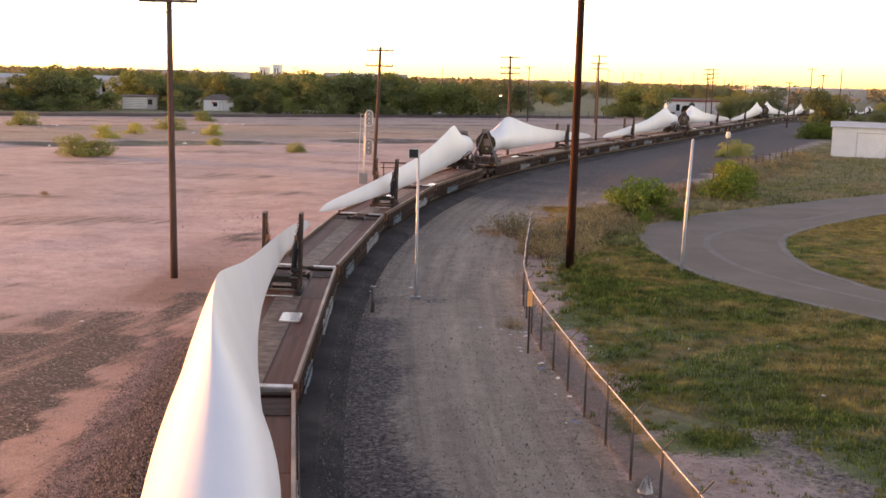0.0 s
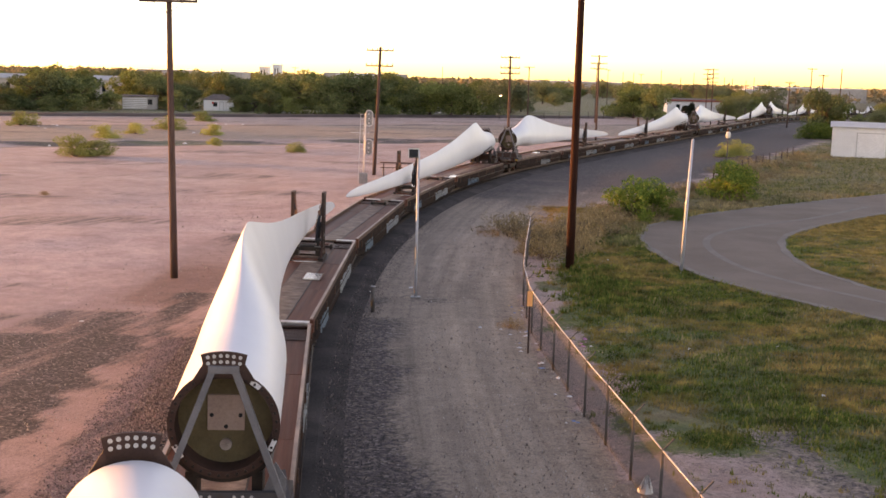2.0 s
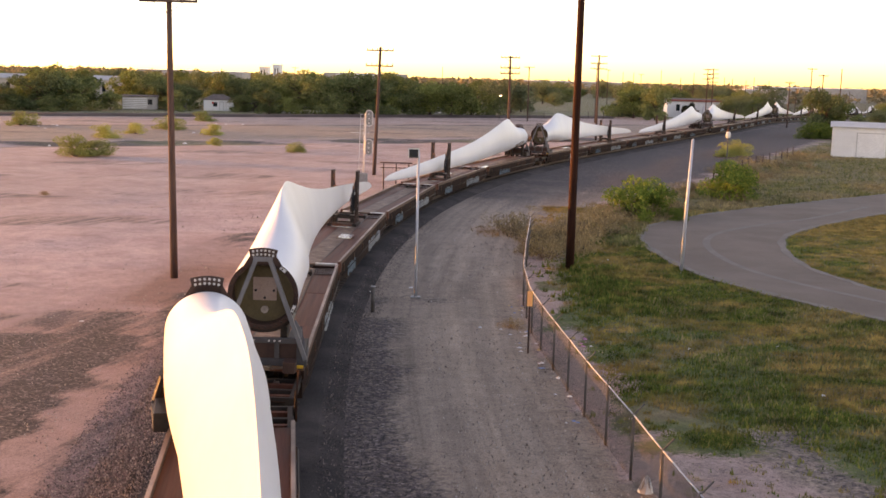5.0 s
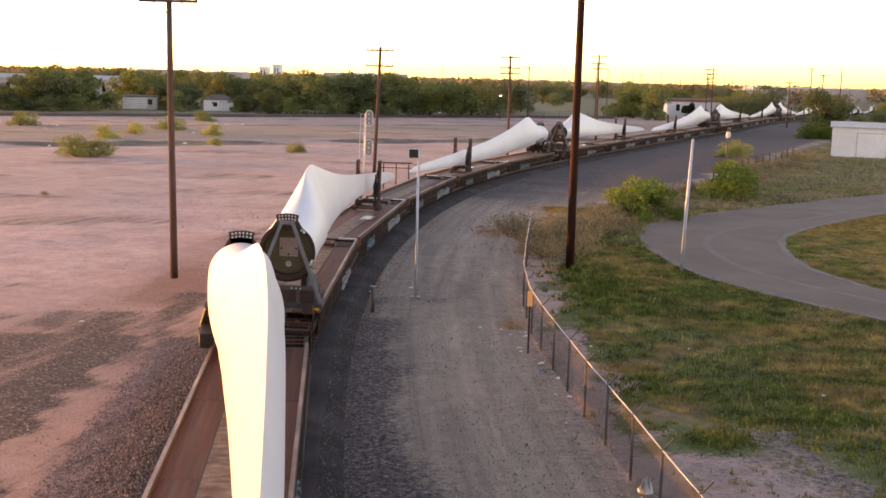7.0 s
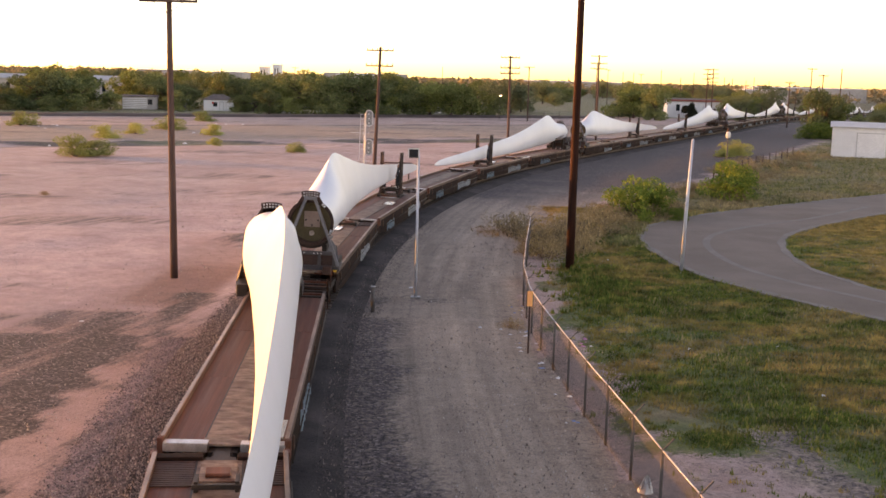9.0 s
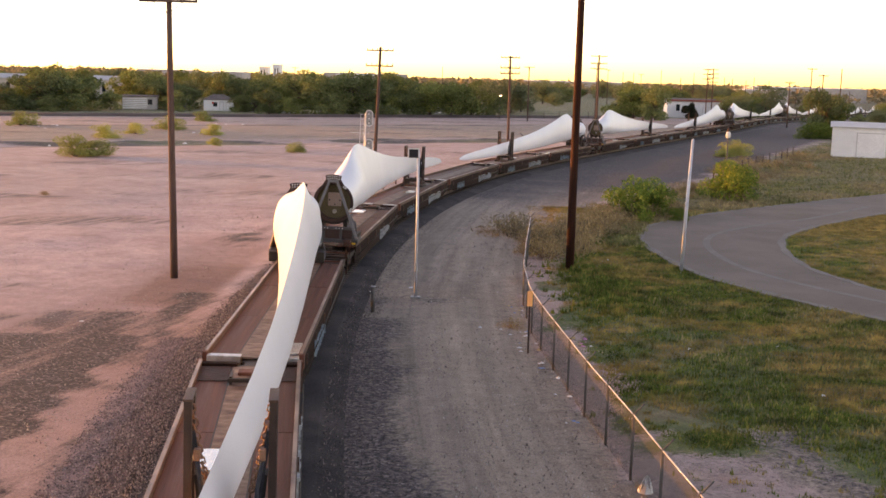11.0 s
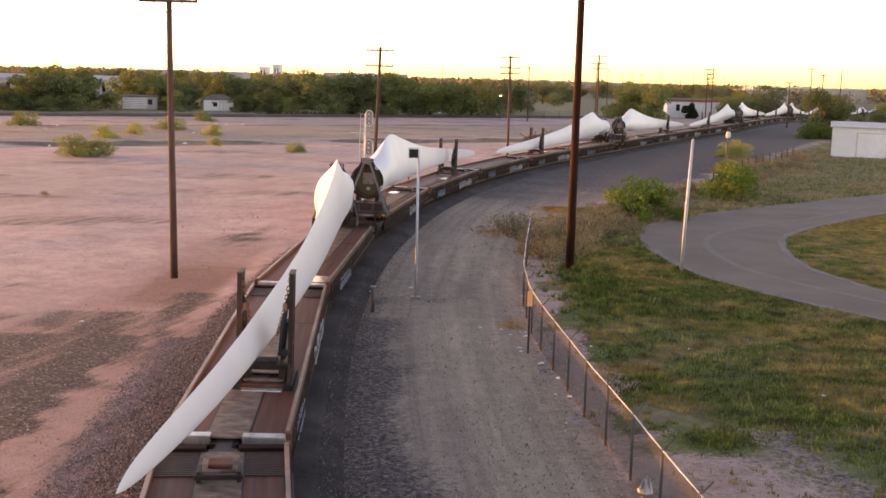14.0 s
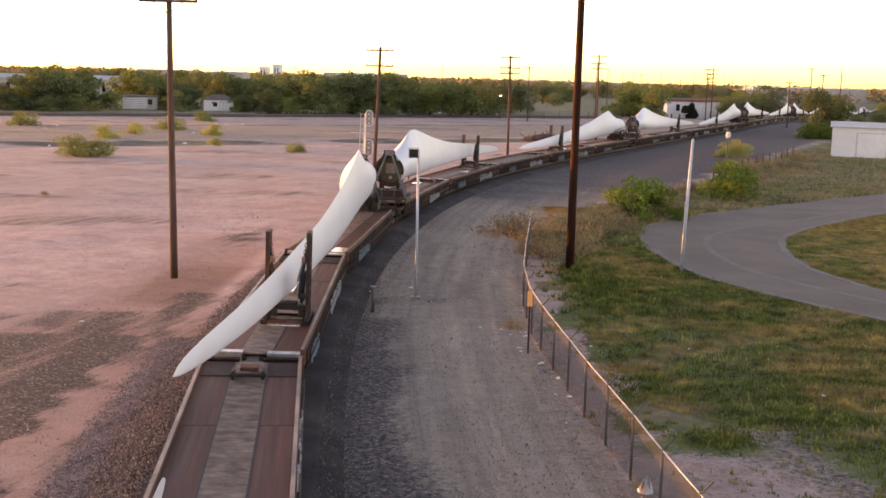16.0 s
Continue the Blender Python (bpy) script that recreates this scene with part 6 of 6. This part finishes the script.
grass_tufts()


# ---- buildings
def hut(name, x, y, turn, w, d, h, rise, wall, roof, windows, door, label, category="house", inset=0.0):
    base = new(name)
    base.matrix_basis = pose(x, y, -sunk(x, y), 0, 0, turn)
    bm = bm_box(bmesh.new(), 0, w, 0, d, -0.2, h)
    part("wall", bm, wall, base)
    bm = bmesh.new()
    o = 0.3
    vs = [bm.verts.new(q) for q in ((-o, -o, h), (w + o, -o, h), (w + o, d + o, h), (-o, d + o, h), (-o + inset, d / 2, h + rise), (w + o - inset, d / 2, h + rise), (-o, -o, h + 0.12), (w + o, -o, h + 0.12), (w + o, d + o, h + 0.12), (-o, d + o, h + 0.12))]
    for f in ((0, 1, 7, 6), (6, 7, 5, 4), (8, 9, 4, 5), (2, 3, 9, 8), (3, 2, 1, 0), (0, 6, 4), (0, 4, 3), (3, 4, 9), (1, 5, 7), (1, 2, 5), (2, 8, 5)):
        bm.faces.new([vs[i] for i in f])
    part("roof", bm, roof, base)
    for u in windows:
        win = part("window", box(u - 0.5, u + 0.5, -0.05, 0.04, h * 0.4, h * 0.8), WINDOW, base)
        bm = bm_box(bmesh.new(), u - 0.58, u + 0.58, -0.07, -0.02, h * 0.8, h * 0.84)
        bm_box(bm, u - 0.58, u + 0.58, -0.09, -0.02, h * 0.36, h * 0.4)
        part("sill", bm, wall, win)
    for u, dw, dh in door:
        dr = part("door", box(u, u + dw, -0.06, 0.03, 0.0, dh), wall, base, "plain closed door")
        bm = bmesh.new()
        bm_box(bm, u - 0.1, u, -0.1, 0.0, 0.0, dh + 0.1)
        bm_box(bm, u + dw, u + dw + 0.1, -0.1, 0.0, 0.0, dh + 0.1)
        bm_box(bm, u, u + dw, -0.1, 0.0, dh, dh + 0.1)
        part("door_frame", bm, SHEDROOF, dr)
    return tagged(base, label, category)


shed = hut("metal_shed", 51.6, 150.1, -19.0, 14.0, 9.0, 3.9, 0.7, SHEDWALL, SHEDROOF, [], [(3.2, 3.6, 3.2), (7.4, 3.0, 2.6)], "white metal shed with a low roof and roller door", "shed")
rib = mesh_of("wall_rib", box(-0.05, 0.05, -0.035, 0.0, 0.0, 3.85), SHEDWALL)
for i in range(46):
    u = 0.15 + i * 0.3
    if not (3.05 < u < 6.95 or 7.25 < u < 10.55):
        ob = new("wall_rib", rib)
        ob.parent = shed
        ob.matrix_basis = pose(u, 0, 0)
hut("house", -56.6, 262.0, 8.0, 6.6, 6.0, 2.5, 1.3, SHEDWALL, HOUSEROOF, [2.6], [(3.7, 0.8, 2.0), (5.2, 0.8, 2.0)], "white one-storey house with a grey hipped roof", inset=2.4)
trailer = hut("mobile_home", -74.4, 258.0, 10.0, 7.6, 5.0, 2.9, 0.4, HOUSEWALL, HOUSEROOF, [6.2], [], "long pale trailer home with ribbed siding among trees")
board = mesh_of("siding_board", box(0.0, 5.4, -0.05, 0.0, 0.0, 0.2), SHEDWALL)
for i in range(6):
    ob = new("siding_board", board)
    ob.parent, ob.matrix_basis = trailer, pose(0.1, 0, 0.25 + 0.42 * i)
hut("shed", -66.0, 264.0, 6.0, 4.6, 3.5, 2.2, 0.15, HOUSEROOF, SHEDWALL, [1.2], [], "low dark shed with a pale flat roof", "shed")
hut("shed", -48.0, 266.0, 12.0, 3.4, 3.0, 2.1, 0.5, BANKDIRT, HOUSEROOF, [], [(1.0, 0.9, 1.8)], "small red-brown garden shed by the houses", "shed")
hut("house", -104.5, 333.0, 8.0, 9.0, 7.0, 5.7, 1.3, HOUSEWALL, SHEDROOF, [3.0, 6.5], [], "pale house with a light roof behind trees")
hut("house", -134.0, 336.0, 8.0, 8.0, 7.0, 5.5, 1.4, HOUSEWALL, SHEDROOF, [3.0, 6.0], [], "pale house with a light roof behind trees")
hut("shed", -18.2, 284.0, 0.0, 4.2, 4.0, 2.6, 0.4, HOUSEROOF, SHEDROOF, [], [], "grey metal shed half hidden between trees", "shed")
store = hut("long_store", 63.0, 322.0, -6.0, 18.0, 12.0, 4.6, 0.8, SHEDWALL, HOUSEROOF, [3.0, 6.5], [(10.0, 3.0, 3.0)], "long white low building with a dark roof edge", "building")
part("fascia", box(-0.35, 18.35, -0.42, -0.3, 4.55, 5.0), surface("dull_red_fascia_paint", (0.25, 0.06, 0.045), (0.33, 0.09, 0.07), 2.0), store, "dull red roof edge")
hut("house", -12.0, 285.0, -5.0, 10.0, 7.0, 2.9, 1.5, HOUSEWALL, HOUSEROOF, [2.5, 6.0], [(8.0, 0.9, 2.0)], "grey one-storey house behind trees")
for x, y, w, h in ((-162.5, 1050.0, 7.0, 16.6), (-180.0, 1080.0, 8.5, 14.4)):
    hut("office_block", x, y, 0, w, 16.0, h, 0.2, SHEDWALL, SHEDROOF, [2.2, 4.8], [], "pale distant office block on the skyline", "office block")
for x, y, w, h in ((-118.0, 566.0, 15.0, 8.7), (-50.0, 506.0, 27.0, 8.9), (-90.0, 820.0, 60.0, 10.0), (60.0, 900.0, 90.0, 8.0), (190.0, 700.0, 70.0, 8.0), (-220.0, 800.0, 40.0, 9.0), (158.0, 600.0, 24.0, 6.5)):
    hut("warehouse", x, y, 0, w, 25.0, h, 0.6, HOUSEWALL, SHEDROOF, [], [], "pale low warehouse on the skyline", "warehouse")


def car(x, y, turn, paint, label, tall=0.0):
    """A parked car: a swept body, a glazed cabin and four wheels; x along the car."""
    base = new("parked_car")
    base.matrix_basis = pose(x, y, -sunk(x, y), 0, 0, turn)

    def swept(rows):
        bm = bmesh.new()
        cols = [[bm.verts.new((px, k * wy, pz)) for k, pz in ((-1, lo), (-1, hi), (1, hi), (1, lo))] for px, lo, hi, wy in rows]
        for c0, c1 in zip(cols, cols[1:]):
            for j in range(4):
                bm.faces.new((c0[j], c0[(j + 1) % 4], c1[(j + 1) % 4], c1[j]))
        bm.faces.new(cols[0])
        bm.faces.new(cols[-1][::-1])
        return bm
    part("body", swept([(-2.2, 0.4, 0.75, 0.78), (-2.05, 0.25, 0.92, 0.86), (-0.9, 0.22, 0.98, 0.88), (1.0, 0.22, 0.95, 0.88), (2.0, 0.25, 0.82, 0.84), (2.2, 0.4, 0.66, 0.74)]), paint, base)
    cabin = part("cabin", swept([(-1.7, 0.96, 1.0, 0.74), (-1.1, 0.97, 1.42 + tall, 0.64), (0.25, 0.97, 1.45 + tall, 0.64), (0.95, 0.95, 0.99, 0.74)]), WINDOW, base, "dark glazed cabin")
    part("roof", swept([(-1.1, 1.42 + tall, 1.46 + tall, 0.64), (0.25, 1.45 + tall, 1.49 + tall, 0.64)]), paint, cabin)
    for u in (-1.35, 1.35):
        for k in (-1, 1):
            part("wheel", bm_tube(bmesh.new(), [(u, k * 0.72, 0.32), (u, k * 0.9, 0.32)], 0.32, 14), PAD, base)
    tagged(base, label, "car", "cars by the houses")


for x, y, turn, mt, lab, tall in ((-36.8, 257.0, 8, SHEDWALL, "white parked car under the trees", 0.0), (-31.6, 257.5, 14, SIGNALPALE, "silver parked car under the trees", 0.1), (-29.4, 259.0, 70, SHEDWALL, "white parked van beside other cars", 0.5), (-46.5, 274.0, 70, WINDOW, "dark parked car between the sheds", 0.0),
                                  (6.8, 338.0, 5, SIGNALPALE, "silver parked car at the field edge", 0.2), (10.8, 340.0, 5, SHEDWALL, "white parked car at the field edge", 0.0), (14.5, 342.0, -8, GALV, "grey parked car at the field edge", 0.1)):
    car(x, y, turn, mt, lab, tall)


def wire_fence(name, pts, step, high, label, wires=(0.35, 0.7, 1.0)):
    """Thin posts with strands of wire along a bent line."""
    base = new(name)
    run = [0.0]
    for a, b in zip(pts, pts[1:]):
        run.append(run[-1] + math.dist(a, b))
    n = int(run[-1] / step)
    at = [(float(np.interp(step * i, run, [q[0] for q in pts])), float(np.interp(step * i, run, [q[1] for q in pts]))) for i in range(n + 1)]
    for x, y in at:
        part("post", bm_tube(bmesh.new(), [(x, y, -0.1 - sunk(x, y)), (x, y, high - sunk(x, y))], 0.05, 7), FRAMEBROWN, base)
    for z in wires:
        part("wire", bm_tube(bmesh.new(), [(x, y, high * z - sunk(x, y)) for x, y in at], 0.012, 5), FENCESTEEL, base)
    tagged(base, label, "fence")


wire_fence("wire_fence", [(25.0, 104.0), (33.0, 122.0), (46.0, 148.0)], 4.0, 1.3, "thin brown post and wire fence along the lane")
wire_fence("field_fence", [(12.0, 262.0), (34.0, 276.0), (50.0, 284.0)], 4.5, 1.7, "thin post and wire fence across the dry field")


def stop_board():
    base = new("road_sign")
    base.matrix_basis = pose(-53.6, 258.0, 0)
    part("post", bm_tube(bmesh.new(), [(0, 0, -0.1), (0, 0, 2.1)], 0.04, 8), SIGNALPALE, base)
    red = surface("red_sign_paint", (0.42, 0.05, 0.04), (0.5, 0.08, 0.06), 4.0)
    face = [(0.27 * math.cos(math.radians(22.5 + 45 * k)), 0.27 * math.sin(math.radians(22.5 + 45 * k))) for k in range(8)]
    bm = bmesh.new()
    f = bm.faces.new([bm.verts.new((u, -0.06, 1.95 + v)) for u, v in face])
    for v in bmesh.ops.extrude_face_region(bm, geom=[f])["geom"]:
        if isinstance(v, bmesh.types.BMVert):
            v.co.y += 0.03
    part("panel", bm, red, base, "red eight-sided panel")
    tagged(base, "red eight-sided road sign on a pale post", "road sign")


stop_board()


def litter():
    rng = random.Random(51)
    tints = [TRASHWHITE, surface("blue_litter", (0.12, 0.2, 0.4), (0.2, 0.3, 0.5), 5.0), surface("pink_litter", (0.4, 0.15, 0.3), (0.55, 0.25, 0.4), 5.0), surface("tan_litter", (0.4, 0.3, 0.15), (0.5, 0.38, 0.2), 5.0)]
    spots = []
    for i in range(34):
        y = rng.uniform(27, 46)
        fx = float(np.interp(y, [q[1] for q in FENCE], [q[0] for q in FENCE]))
        spots.append((fx - abs(rng.gauss(0.15, 0.35)), y, rng.choice((0, 0, 0, 1, 3))))
    for i in range(9):
        spots.append((5.3 + rng.gauss(0, 0.35), 38.5 + rng.gauss(0, 0.5), rng.choice((0, 2, 2, 3))))
    for i in range(14):
        spots.append((rng.uniform(-14, 14), rng.uniform(30, 60), 0))
    for x, y in ((-64.2, 172.7), (-63.2, 173.9), (-59.9, 167.5), (-62.3, 177.9), (-61.4, 176.8), (-37.3, 165.8), (-36.6, 166.6), (-35.6, 196.8), (-41.6, 144.4), (-32.8, 140.9), (-38.3, 195.1), (-46.2, 130.4), (-40.2, 196.0)):
        spots.append((x, y, 0))
    for x, y, k in spots:
        bm = bmesh.new()
        r = rng.uniform(0.03, 0.11) if y < 100 else rng.uniform(0.14, 0.32)
        top = bm.verts.new((rng.gauss(0, 0.02), rng.gauss(0, 0.02), r * rng.uniform(0.4, 0.9)))
        ring = [bm.verts.new((r * rng.uniform(0.6, 1.3) * math.cos(j * 1.05), r * rng.uniform(0.6, 1.3) * math.sin(j * 1.05), rng.uniform(0, 0.02))) for j in range(6)]
        for j in range(6):
            bm.faces.new((top, ring[j], ring[(j + 1) % 6]))
        bm.faces.new(ring[::-1])
        ob = part("litter", bm, tints[k], at=pose(x, y, 0.01))
        tagged(ob, ("crumpled white scrap lying on the ground", "crumpled blue scrap lying on the ground", "pink plastic scrap in the grass", "tan cardboard scrap lying on the ground")[k], "litter", "litter along the fence")


litter()
bm = bmesh.new()
tip = [bm.verts.new((0.05, 0, 0.42)), bm.verts.new((-0.04, 0.03, 0.36))]
foot = [bm.verts.new((0.17 * math.cos(a * 0.9) * (1 + 0.3 * (a % 2)), 0.15 * math.sin(a * 0.9), 0.0)) for a in range(7)]
for a in range(7):
    bm.faces.new((tip[a % 2], foot[a], foot[(a + 1) % 7]))
bm.faces.new((tip[0], tip[1], foot[0]))
tagged(part("plastic_bag", bm, TRASHWHITE, at=pose(4.72, 24.1, 0.0)), "pale plastic bag caught at the fence foot", "bag")


def brush_pile():
    rng = random.Random(8)
    base = new("brush_pile")
    base.matrix_basis = pose(15.5, 172.0, 0)
    bm = bmesh.new()
    for i in range(90):
        a, r = rng.uniform(0, math.tau), 3.0 * rng.random() ** 0.6
        q = Vector((r * math.cos(a) * 1.3, r * math.sin(a) * 0.7, max(0.1, 1.5 * (1 - r / 3.2) * rng.random())))
        d = Vector((rng.gauss(0, 1), rng.gauss(0, 1), rng.gauss(0, 0.35))).normalized() * rng.uniform(0.5, 1.3)
        bm_tube(bm, [q - d, q + d], [0.06, 0.03], 5)
    part("branch_heap", bm, BARK, base)
    bm = bmesh.new()
    bmesh.ops.create_icosphere(bm, subdivisions=3, radius=1.0)
    for v in bm.verts:
        k = 1 + 0.25 * noise.noise(v.co * 2.2)
        v.co = Vector((v.co.x * 3.4 * k, v.co.y * 1.9 * k, max(v.co.z, -0.1) * 0.9 * k))
    part("soil_mound", bm, FRAMEBROWN, base)
    tagged(base, "heap of brown soil and cut branches", "brush pile")
    lamp = new("lantern_post")
    lamp.matrix_basis = pose(23.5, 93.5, 0)
    part("post", bm_tube(bmesh.new(), [(0, 0, -0.1), (0, 0, 4.75)], [0.06, 0.045], 10), FENCESTEEL, lamp)
    part("globe", bm_tube(bmesh.new(), [(0, 0, 4.72), (0, 0, 4.8), (0, 0, 5.0), (0, 0, 5.2), (0, 0, 5.3)], [0.08, 0.18, 0.23, 0.17, 0.08], 16), TRASHWHITE, lamp, "pale round lamp globe")
    part("cap", bm_tube(bmesh.new(), [(0, 0, 5.28), (0, 0, 5.4), (0, 0, 5.62)], [0.16, 0.1, 0.03], 12), FRAMEBROWN, lamp)
    tagged(lamp, "slim post with a pale round lamp globe", "lantern")


brush_pile()


# ---- far tracks and the low bank along the yard
def bank(name, pts, half, height, material, label):
    verts, faces = [], []
    for x, y in pts:
        verts += [(x, y - half * 1.6, -0.05), (x, y - half, height), (x, y + half, height), (x, y + half * 1.6, -0.05)]
    for i in range(len(pts) - 1):
        for k in range(3):
            a = i * 4 + k
            faces.append((a, a + 1, a + 5, a + 4))
    tagged(new(name, raw(name, verts, faces, material)), label, "embankment", kind="structure")


bank("far_trackbed", [(-260, 138), (-82, 212), (-45, 233), (0, 262), (42, 286)], 3.4, 0.4, BANKDIRT, "low dark railway embankment across the yard")


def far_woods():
    """Belts of scrub and trees out to the skyline, haze painted into the leaf colour."""
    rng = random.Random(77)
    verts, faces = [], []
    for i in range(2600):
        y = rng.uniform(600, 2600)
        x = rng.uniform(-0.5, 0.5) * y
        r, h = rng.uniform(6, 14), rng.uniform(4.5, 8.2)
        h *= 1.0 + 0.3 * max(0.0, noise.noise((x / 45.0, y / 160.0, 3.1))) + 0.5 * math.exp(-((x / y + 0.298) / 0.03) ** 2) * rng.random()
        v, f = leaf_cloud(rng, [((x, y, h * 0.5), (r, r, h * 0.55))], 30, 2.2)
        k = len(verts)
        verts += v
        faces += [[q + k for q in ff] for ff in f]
    tagged(new("far_woods", raw("far_woods", verts, faces, LEAFHAZE)), "distant tree belts tinted brownish green with painted haze", "trees", kind="stuff")


far_woods()


def glowing_lamp():
    """A lit street lamp among the far trees."""
    m, nt, p = nodes_of("lit_lamp_glass")
    p.inputs["Base Color"].default_value = (1.0, 0.75, 0.5, 1)
    p.inputs["Emission Color"].default_value, p.inputs["Emission Strength"].default_value = (1.0, 0.62, 0.3, 1), 1.6
    base = new("street_lamp")
    base.matrix_basis = pose(11.9, 252.0, 0)
    part("post", bm_tube(bmesh.new(), [(0, 0, -0.1), (0, 0, 5.5), (0.05, -0.3, 5.7)], 0.06, 8), FENCESTEEL, base)
    part("lamp_head", bm_tube(bmesh.new(), [(0.05, -0.3, 5.75), (0.05, -0.6, 5.7), (0.05, -1.0, 5.62)], [0.1, 0.18, 0.12], 10), FENCESTEEL, base)
    part("bulb", bm_tube(bmesh.new(), [(0.05, -0.7, 5.55), (0.05, -0.7, 5.42), (0.05, -0.7, 5.3), (0.05, -0.7, 5.22)], [0.12, 0.24, 0.22, 0.08], 12), m, base, "glowing orange lamp glass")
    tagged(base, "lit street lamp with an orange glow by the trees", "street lamp")


glowing_lamp()


# ---- what moves: the whole train runs away along the curve
def motions():
    for ob, where in RIDERS:
        walk(ob, [(float(t), where(float(t))) for t in range(0, 17)])
        # wheels of the nearer trucks turn with the way they run
        if ob.name.startswith("truck") and where(0.0).translation.y < 75:
            for axle in [c for c in ob.children if c.name.startswith("wheelset")]:
                x = axle.matrix_basis.translation.x
                walk(axle, [(k * 0.16, pose(x, 0, 0.42, 0, math.degrees(gone(k * 0.16) / 0.415), 0)) for k in range(101)])


motions()
